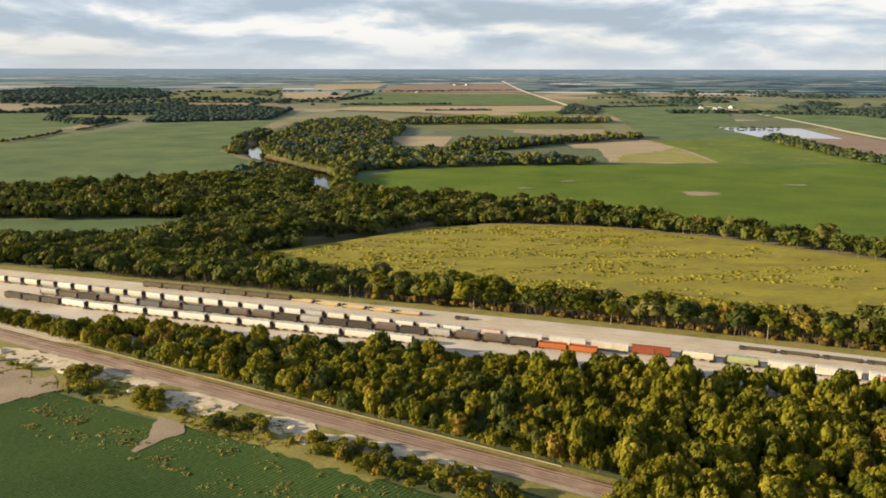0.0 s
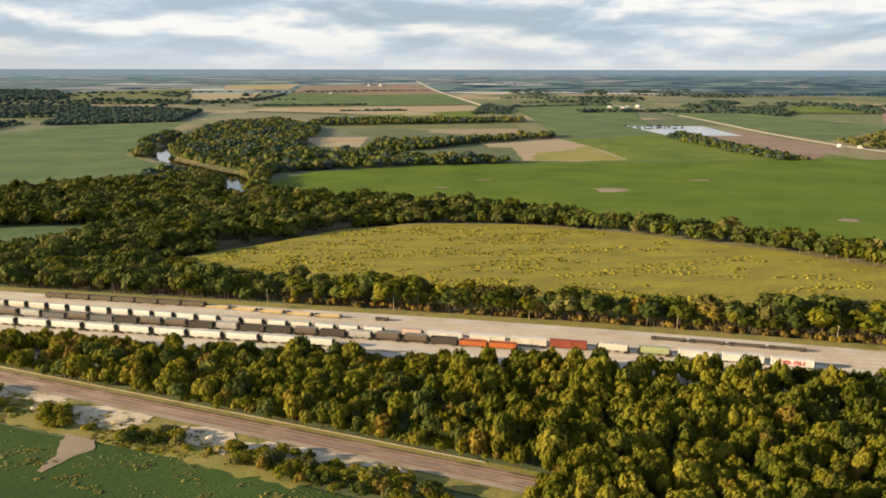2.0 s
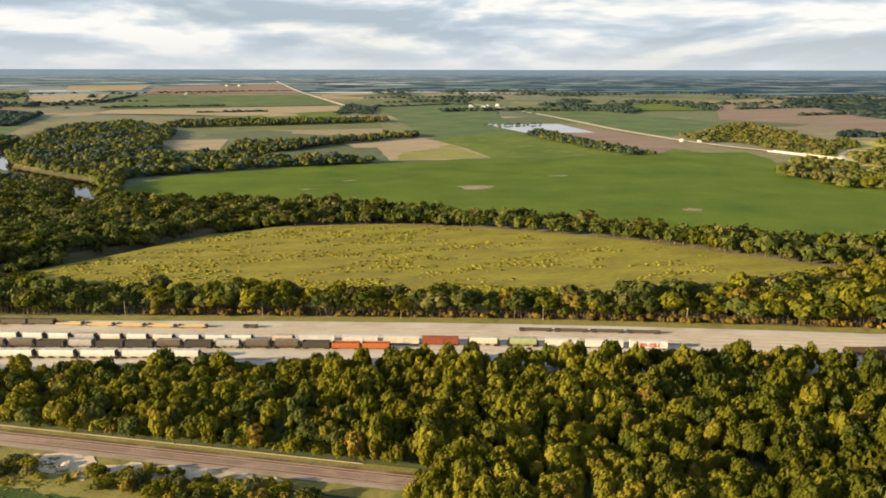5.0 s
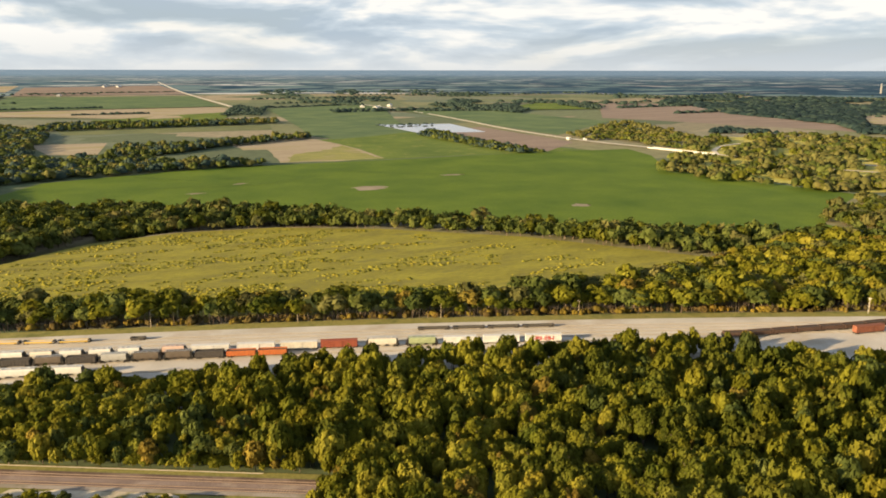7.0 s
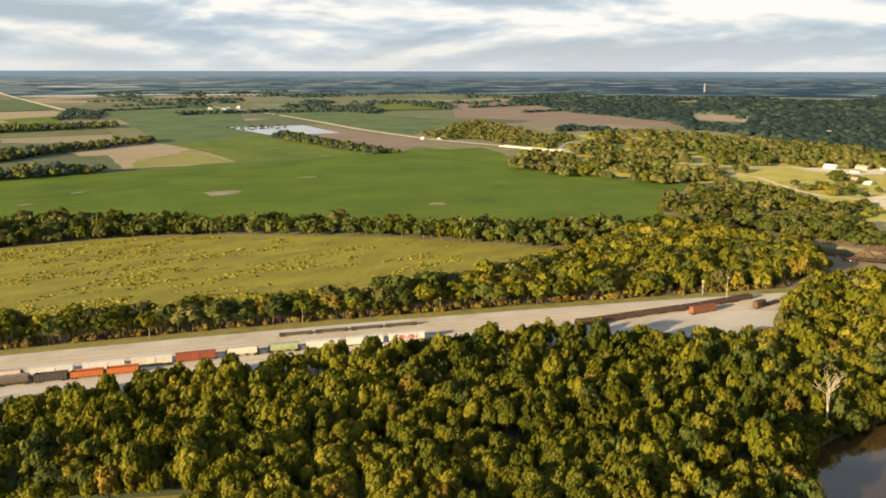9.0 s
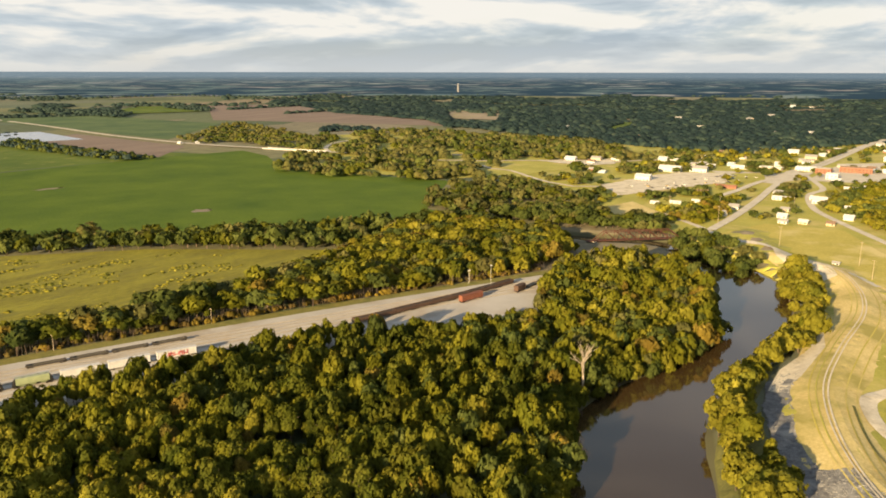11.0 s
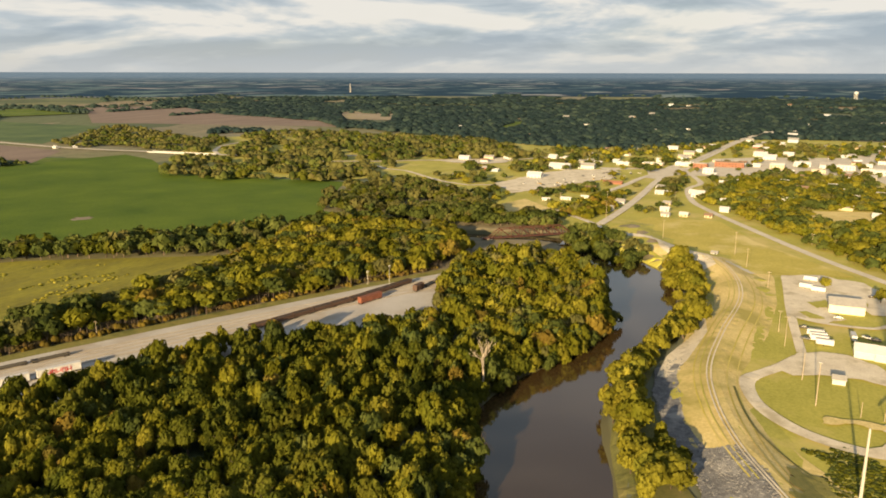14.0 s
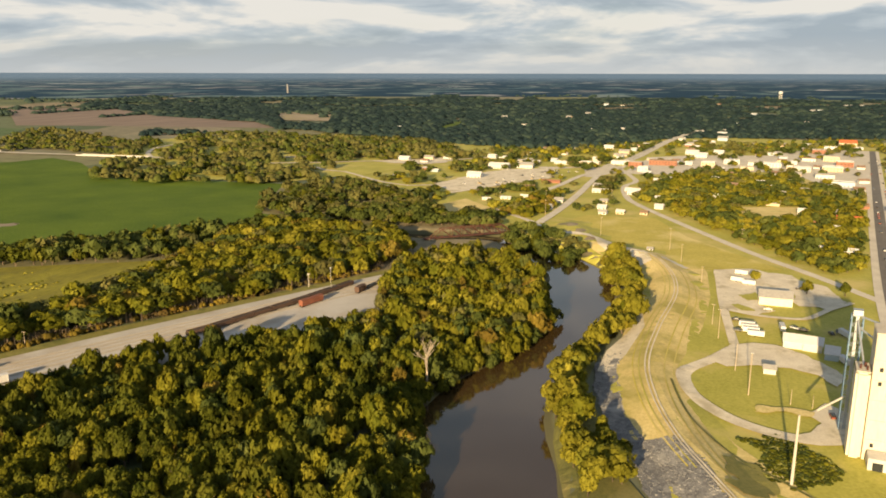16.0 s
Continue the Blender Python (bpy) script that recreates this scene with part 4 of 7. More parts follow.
def bare_stems(rng, count):
    """A few thin leaning stems, one metre tall."""
    V = []
    for _ in range(count):
        x, y = rng.uniform(-0.8, 0.8, 2)
        top = np.array([x + rng.normal() * 0.12, y + rng.normal() * 0.12, rng.uniform(0.8, 1.2)])
        r = rng.uniform(0.035, 0.07)
        foot = [np.array([x + r * math.cos(a), y + r * math.sin(a), -0.05]) for a in (0, 2.1, 4.2)]
        for q in range(3):
            V += [foot[q], foot[(q + 1) % 3], top]
    return np.array(V, dtype=np.float32), np.ones(len(V) // 3, dtype=np.int32)


def lump_crown(rng, lobes, leaves, leaf):
    """A far crown, one metre in radius: rounded lobes with leaf clumps standing out of them."""
    V, F = [], []
    for k in range(lobes):
        a = k * 6.283 / max(lobes, 1) + rng.uniform(0, 1)
        off = 0.0 if lobes == 1 else rng.uniform(0.3, 0.5)
        c = np.array([off * math.cos(a), off * math.sin(a), rng.uniform(0.6, 1.1) if lobes > 2 else rng.uniform(0.55, 0.85) if lobes > 1 else 0.6])
        r = rng.uniform(0.38, 0.58) if lobes > 2 else rng.uniform(0.5, 0.7) if lobes > 1 else 0.95
        b = len(V)
        V.append(c + r * np.array([rng.uniform(-0.2, 0.2), rng.uniform(-0.2, 0.2), rng.uniform(0.85, 1.1)]))
        for wide, up in ((0.72, 0.55), (1.0, -0.25 if lobes < 3 else -0.5)):
            for q in range(5):
                t = q * 1.2566 + rng.uniform(-0.25, 0.25) + up
                V.append(c + r * np.array([wide * math.cos(t), wide * math.sin(t), up + rng.uniform(-0.15, 0.15)]) * rng.uniform(0.85, 1.15))
        for q in range(5):
            w = (q + 1) % 5
            F += [(b, b + 1 + q, b + 1 + w), (b + 1 + q, b + 6 + q, b + 6 + w), (b + 1 + q, b + 6 + w, b + 1 + w)]
    top = len(V)
    centre = np.array([0, 0, 0.55])
    for k in range(leaves):
        d = rng.normal(size=3)
        d[2] = abs(d[2]) * 0.9
        d /= np.linalg.norm(d)
        p = centre + d * np.array([0.9, 0.9, 0.75]) * rng.uniform(0.85, 1.1)
        n = d + rng.normal(size=3) * 0.16
        n /= np.linalg.norm(n)
        t = np.cross(n, rng.normal(size=3))
        t /= np.linalg.norm(t)
        u = np.cross(n, t)
        s = leaf * rng.uniform(0.7, 1.3)
        b = len(V)
        V += [p - t * s - u * s * 0.7, p + t * s - u * s * 0.4, p + u * s]
        F.append((b, b + 1, b + 2))
    return np.array(V, dtype=np.float32), np.zeros(len(F), dtype=np.int32), np.array(F, dtype=np.int32)


def leaf_mesh(name, verts, mats, materials, faces=None):
    me = bpy.data.meshes.new(name)
    n = len(verts)
    if faces is None:
        faces = np.arange(n, dtype=np.int32)
    faces = np.ascontiguousarray(faces, dtype=np.int32).ravel()
    me.vertices.add(n)
    me.vertices.foreach_set("co", np.ascontiguousarray(verts, dtype=np.float32).ravel())
    me.loops.add(len(faces))
    me.loops.foreach_set("vertex_index", faces)
    k = len(faces) // 3
    me.polygons.add(k)
    me.polygons.foreach_set("loop_start", np.arange(0, 3 * k, 3, dtype=np.int32))
    me.polygons.foreach_set("loop_total", np.full(k, 3, dtype=np.int32))
    me.polygons.foreach_set("material_index", mats)
    me.polygons.foreach_set("use_smooth", np.ones(k, dtype=bool))
    for m in materials:
        me.materials.append(m)
    me.update(calc_edges=True)
    return me


trng = np.random.default_rng(7)
KINDS = {
    "fine": [leaf_crown(trng, 270, 13, leaf=0.148, core=6) for _ in range(12)],
    "middle": [leaf_crown(trng, 160, 11, leaf=0.19, core=5) for _ in range(8)],
    "stemmed": [leaf_crown(trng, 165, 11, leaf=0.175, core=4, lift=0.42) for _ in range(8)],
    "lean": [leaf_crown(trng, 80, 9, leaf=0.26, core=3) for _ in range(8)],
    "small": [lump_crown(trng, 4, 16, 0.20) for _ in range(8)],
    "tiny": [lump_crown(trng, 3, 16, 0.20) for _ in range(8)],
    "lump": [lump_crown(trng, 1, 7, 0.36) for _ in range(8)],
    "mound": [lump_crown(trng, 1, 3, 0.40) for _ in range(8)],
    "speck": [leaf_crown(trng, 11, 8, leaf=0.55, core=0, trunk=False) for _ in range(6)],
    "tuft": [lump_crown(trng, 1, 2, 0.5) for _ in range(8)],
    "stems": [bare_stems(trng, 5) for _ in range(6)],
}
MIXED = (("leaves", 0.48), ("leaves_deep", 0.27), ("leaves_yellow", 0.19), ("leaves_russet", 0.06))


def inside(px, py, poly):
    hit = np.zeros(px.shape, bool)
    n = len(poly)
    for i in range(n):
        (ax, ay), (bx, by) = poly[i], poly[(i + 1) % n]
        if ay != by:
            hit ^= ((ay > py) != (by > py)) & (px < (bx - ax) * (py - ay) / (by - ay) + ax)
    return hit


def scatter(poly, gap, jitter=0.5, thin=0.0):
    """Trees on a loose grid inside an outline."""
    xs_, ys_ = [p[0] for p in poly], [p[1] for p in poly]
    gx, gy = np.meshgrid(np.arange(min(xs_), max(xs_), gap), np.arange(min(ys_), max(ys_), gap * 0.9))
    gx = gx + (np.arange(gx.shape[0])[:, None] % 2) * gap * 0.5
    gx, gy = gx.ravel(), gy.ravel()
    gx, gy = gx + trng.uniform(-jitter, jitter, gx.shape) * gap, gy + trng.uniform(-jitter, jitter, gy.shape) * gap
    keep = inside(gx, gy, poly) & (trng.uniform(size=gx.shape) >= thin)
    return np.stack([gx[keep], gy[keep]], 1)


def grow(name, spots, radius, height, kind, leaves, label, category="trees", spread=0.32):
    """One stand of trees as one mesh."""
    if not len(spots):
        return None
    keep = (along(WEST_RIVER, spots[:, 0], spots[:, 1])[0] > 13.5) & (along([(-160, 990), (-126, 800)], spots[:, 0], spots[:, 1])[0] > 12)
    keep &= along([(-345, 1400), (-300, 1180), (-240, 1060)], spots[:, 0], spots[:, 1])[0] > 16
    spots = spots[keep]
    if not isinstance(radius, (int, float)):
        radius = radius[keep]
    if not len(spots):
        return None
    swell = 1 + 0.17 * np.array([noise.noise((x / 26, y / 26, 4.0)) for x, y in spots])
    ground_z = relief(spots[:, 0], spots[:, 1])
    parts_v, parts_m = [], []
    pick = trng.integers(0, len(KINDS[kind]), len(spots))
    size = radius * np.exp(trng.normal(0, spread, len(spots))).clip(0.55, 1.7)
    tall = height * np.exp(trng.normal(0, 0.11, len(spots))).clip(0.7, 1.3) * (size / radius) ** 0.5 * swell / 1.85
    turn = trng.uniform(0, 6.283, len(spots))
    names, shares = zip(*leaves)
    sort = trng.choice(len(names), len(spots), p=np.array(shares) / sum(shares))
    parts_f, so_far = [], 0
    for k, shape in enumerate(KINDS[kind]):
        V, mt = shape[0], shape[1]
        F = shape[2] if len(shape) > 2 else np.arange(len(V), dtype=np.int32).reshape(-1, 3)
        who = np.where(pick == k)[0]
        if not len(who):
            continue
        c, s = np.cos(turn[who])[:, None], np.sin(turn[who])[:, None]
        X = (V[None, :, 0] * c - V[None, :, 1] * s) * size[who][:, None]
        Y = (V[None, :, 0] * s + V[None, :, 1] * c) * size[who][:, None]
        Z = V[None, :, 2] * tall[who][:, None]
        base = np.array([settle(x, y, z) for x, y, z in zip(spots[who, 0], spots[who, 1], ground_z[who])])
        k_far = (np.hypot(base[:, 0], base[:, 1]) / np.hypot(spots[who, 0], spots[who, 1]))[:, None]
        parts_v.append(np.stack([X * k_far + base[:, 0:1], Y * k_far + base[:, 1:2], Z * k_far + base[:, 2:3]], -1).reshape(-1, 3))
        parts_m.append(np.where(mt[None, :] == 1, len(names), sort[who][:, None]).astype(np.int32).ravel())
        parts_f.append((F[None] + so_far + (np.arange(len(who)) * len(V))[:, None, None]).reshape(-1, 3))
        so_far += len(who) * len(V)
    me = leaf_mesh(name, np.concatenate(parts_v), np.concatenate(parts_m), [M[s] for s in names] + [M["bark"]], np.concatenate(parts_f))
    return tagged(new(name, me), label, category, kind="stuff")


WOOD_A = [(-300, 406), (-222, 369), (-167, 370), (-135, 362), (-104, 351), (-70, 344), (-42, 336), (-9, 332), (24, 320), (42, 312), (75, 310), (110, 303), (140, 293.5), (186, 279.5), (219, 268.5), (240, 264), (255, 254), (272, 235), (295, 213), (317, 203), (342, 196), (372, 210), (430, 231), (460, 233), (485, 220), (497, 203), (492, 180), (474, 159), (449, 139), (414, 123), (387, 114), (342, 108), (312, 116), (298, 126), (277, 130), (239, 122), (192, 106), (158, 95), (110, 145), (62, 196), (56, 222), (-31, 268), (-123, 317), (-234, 376), (-300, 402)]
WOOD_B = [(x, yard_line(x, 11)) for x in np.arange(-330, 450, 30.0)] + [(496, 250), (530, 280), (565, 310), (555, 372), (470, 410), (400, 384), (290, 360), (171, 378), (56, 412), (-54, 460), (-100, 480), (-140, 520), (-150, 550), (-229, 580), (-357, 548), (-480, 552), (-480, 520)]
WOOD_D = [(-150, 562), (-114, 580), (-61, 606), (-2, 644), (30, 650), (60, 643), (132, 633), (210, 594), (308, 515), (395, 400), (470, 410), (550, 368), (560, 385), (480, 428), (424, 452), (350, 522), (233, 610), (107, 722), (-38, 780), (-125, 815), (-150, 860), (-180, 950), (-250, 900), (-320, 885), (-475, 800), (-600, 770), (-600, 665), (-394, 665), (-190, 668)]

SHADY = (("leaves", 0.30), ("leaves_deep", 0.50), ("leaves_yellow", 0.07), ("leaves_green", 0.10), ("leaves_russet", 0.03))
GOLDEN = (("leaves", 0.38), ("leaves_yellow", 0.31), ("leaves_olive", 0.12), ("leaves_green", 0.15), ("leaves_russet", 0.04))
BELT = (("leaves", 0.30), ("leaves_deep", 0.25), ("leaves_green", 0.30), ("leaves_olive", 0.11), ("leaves_russet", 0.04))
# leaves_river adds the blue far leaves in place of distance haze
ONLY = {"leaves_garden": (("leaves_yellow", 0.34), ("leaves", 0.26), ("leaves_green", 0.40)), "leaves_hedge": (("leaves_green", 0.5), ("leaves_hazed", 0.5)), "leaves_mid": (("leaves_green", 0.62), ("leaves_deep", 0.16), ("leaves_olive", 0.22)), "leaves_river": (("leaves_green", 0.46), ("leaves_hazed", 0.32), ("leaves_olive", 0.22)), "leaves_forest_shaded": (("leaves_forest_shaded", 0.76), ("leaves_hazed", 0.24)), "weeds": (("weeds", 1),), "pale_weeds": (("pale_weeds", 0.8), ("weeds", 0.2)), "brush": (("brush", 0.6), ("leaves_russet", 0.4)), "leaves_hazed": (("leaves_hazed", 1),), "leaves": MIXED, "leaves_pale": (("leaves_olive", 0.56), ("leaves_deep", 0.14), ("leaves_green", 0.30)), "leaves_town": (("leaves_olive", 0.30), ("leaves_yellow", 0.26), ("leaves_green", 0.44)), "leaves_yellow": (("leaves_yellow", 0.85), ("leaves", 0.15)), "leaves_deep": (("leaves_green", 0.62), ("leaves_deep", 0.22), ("leaves_olive", 0.16))}
spots_a = scatter(WOOD_A, 4.9, 0.55)
spots_a = spots_a[np.array([noise.noise((x / 17, y / 17, 11.0)) for x, y in spots_a]) > -0.34]
spots_a = spots_a[along([(269, 131), (262, 127)], spots_a[:, 0], spots_a[:, 1])[0] > 4.5]
near_order = np.argsort(np.hypot(spots_a[:, 0] - 120, spots_a[:, 1] - 175))
near_spots, rest_a = spots_a[near_order[:300]], spots_a[near_order[300:]]
low_stand = rest_a[:, 0] < 40
golden = rest_a[:, 0] > 300
grow("wood", rest_a[golden], 3.9, 12.0, "middle", GOLDEN, "golden-green broadleaf wood in the river bend", spread=0.36)
shady = rest_a[:, 0] > 150
grow("wood", rest_a[~low_stand & ~golden & ~shady], 3.25, 11.9, "fine", MIXED, "dense broadleaf river wood with yellowing crowns", spread=0.36)
grow("wood", rest_a[~golden & shady], 3.25, 11.9, "fine", SHADY, "dense deep green broadleaf river wood", spread=0.36)
grow("wood", rest_a[low_stand], 3.0, 9.0, "fine", (("leaves", 0.46), ("leaves_yellow", 0.22), ("leaves_green", 0.25), ("leaves_russet", 0.07)), "low broadleaf wood between track and yard", spread=0.36)
belt_spots = scatter(WOOD_B, 6.9, 0.55)
west_part = belt_spots[:, 0] < -40
east_part = belt_spots[:, 0] > 330
grow("wood", belt_spots[east_part], 5.5, 12.0, "middle", GOLDEN, "golden-green broadleaf trees beyond the yard throat", spread=0.36)
grow("wood", belt_spots[~west_part & ~east_part], 5.2, 10.6, "stemmed", BELT, "belt of broadleaf trees along the yard", spread=0.36)
grow("wood", belt_spots[west_part], 5.3, 11.5, "middle", ONLY["leaves_deep"], "green broadleaf wood north of the yard", spread=0.36)
grow("wood", scatter(WOOD_D, 8.4), 5.9, 12.6, "lean", ONLY["leaves_deep"], "dark belt of broadleaf trees along a creek")
grow("stems", scatter([(x, yard_line(x, 10.5)) for x in np.arange(-220, 450, 30.0)] + [(x, yard_line(x, 17)) for x in np.arange(440, -221, -30.0)], 2.6, 0.6), 2.0, 11.0, "stems", MIXED, "bare grey-brown stems at the edge of the tree belt", "stems")
grow("brush", scatter([(x, yard_line(x, 9)) for x in np.arange(-60, 450, 30.0)] + [(x, yard_line(x, 14)) for x in np.arange(440, -61, -30.0)], 3.6, thin=0.1), 2.3, 4.6, "small", ONLY["brush"], "russet brush under the trees along the verge", "brush")

grow("shrubs", scatter([(x, main_line(x, 14.5)) for x in np.arange(-290, 60, 20.0)] + [(x, main_line(x, 21)) for x in np.arange(50, -291, -20.0)], 3.6, 0.5), 2.5, 4.6, "middle", MIXED, "shrubs along the foot of the wood", "shrubs")
grow("shrubs", scatter([(-300, 416), (-200, 378), (-100, 351), (-48, 341), (20, 325), (64, 317), (100, 308), (100, 298), (64, 304), (20, 313), (-48, 331), (-100, 343), (-200, 370), (-300, 408)], 4.6, 0.5), 2.6, 5.0, "middle", MIXED, "young trees and shrubs along the yard edge", "shrubs")
bank_line = []
for i in range(len(RIVER) - 1):
    (ax, ay), (bx, by) = RIVER[i], RIVER[i + 1]
    d = math.hypot(bx - ax, by - ay)
    # bank trees short of x = 150 are unseen, added to shade the water
    if 95 < ax < 440:
        bank_line += [(ax + (bx - ax) * q - (by - ay) / d * (RIVER_HALF[i] + reach), ay + (by - ay) * q + (bx - ax) / d * (RIVER_HALF[i] + reach)) for q in np.arange(0, 1, 3.4 / d) for reach in (0.4, 4.0)]
bank_line = np.array(bank_line) + trng.uniform(-1.4, 1.4, (len(bank_line), 2))
bank_line = bank_line[along([(269, 131), (262, 118)], bank_line[:, 0], bank_line[:, 1])[0] > 4.0]
near_bank = bank_line[:, 0] < 330
grow("bank_trees", bank_line[near_bank], 3.4, 9.0, "fine", SHADY, "leaning trees and shrubs overhanging the river, unseen ones added westward for shade")
grow("bank_trees", bank_line[~near_bank], 3.8, 9.5, "middle", GOLDEN, "golden-green trees overhanging the river")
grow("wood", scatter([(48, 200), (58, 213), (78, 198), (94, 172), (86, 166), (66, 184)], 4.4, 0.5), 3.2, 11.0, "fine", (("leaves_yellow", 0.6), ("leaves", 0.4)), "bright yellow-green young trees beside the main line", spread=0.3)
# the nearest trees one by one
tree_parts = []
for _ in range(8):
    V, mt = leaf_crown(trng, 720, 17, leaf=0.105, core=9, trunk=False)
    crown = [leaf_mesh("crown", V * np.array([3.45, 3.45, 6.2], dtype=np.float32), mt, [M[s]]) for s, _ in MIXED]
    bm = bmesh.new()
    bmesh.ops.create_cone(bm, cap_ends=True, segments=7, radius1=0.34, radius2=0.12, depth=9.0, matrix=Matrix.Translation((0, 0, 4.0)))
    for k in range(4):
        a = k * 1.6 + trng.uniform(0, 1)
        bmesh.ops.create_cone(bm, cap_ends=True, segments=5, radius1=0.13, radius2=0.04, depth=4.2, matrix=Matrix.Translation((1.3 * math.cos(a), 1.3 * math.sin(a), 6.6)) @ Matrix.Rotation(a, 4, "Z") @ Matrix.Rotation(0.75, 4, "Y"))
    trunk = bpy.data.meshes.new("trunk")
    bm.to_mesh(trunk)
    bm.free()
    trunk.materials.append(M["bark"])
    tree_parts.append((crown, trunk))
for i, (x, y) in enumerate(near_spots):
    crown, trunk = tree_parts[int(trng.integers(0, 8))]
    tree = tagged(new("tree"), "broadleaf tree with green and yellowing leaves in the river wood", "tree", "river wood trees")
    tree.matrix_basis = pose(float(x), float(y), float(relief(x, y)) - 0.3, 0, 0, float(trng.uniform(0, 360)))
    k = float(np.clip(np.exp(trng.normal(0, 0.26)), 0.6, 1.5))
    tree.scale = (k, k, k ** 0.5 * float(trng.uniform(0.88, 1.12)) * (1 + 0.17 * noise.noise((float(x) / 26, float(y) / 26, 4.0))))
    for me_name, me in (("trunk", trunk), ("crown", crown[int(trng.choice(4, p=[0.20, 0.68, 0.08, 0.04] if x > 120 and y < 210 else [0.46, 0.22, 0.25, 0.07]))])):
        o = new(me_name, me)
        o.parent = tree

for x, y, k, sort, label in ((491, -16, 1.15, 2, "round yellow-green tree on the gravel drive"), (509, 14, 1.0, 2, "yellow-green tree beside the gravel yard"), (498, -37, 1.05, 1, "small dark green tree on the lawn")):
    crown, trunk = tree_parts[int(x) % 8]
    tree = tagged(new("tree"), label, "tree", "yard trees")
    tree.matrix_basis = pose(x, y, float(relief(x, y)) + 0.3, 0, 0, x)
    tree.scale = (k, k, k * 0.8)
    for me_name, me in (("trunk", trunk), ("crown", crown[sort])):
        o = new(me_name, me)
        o.parent = tree

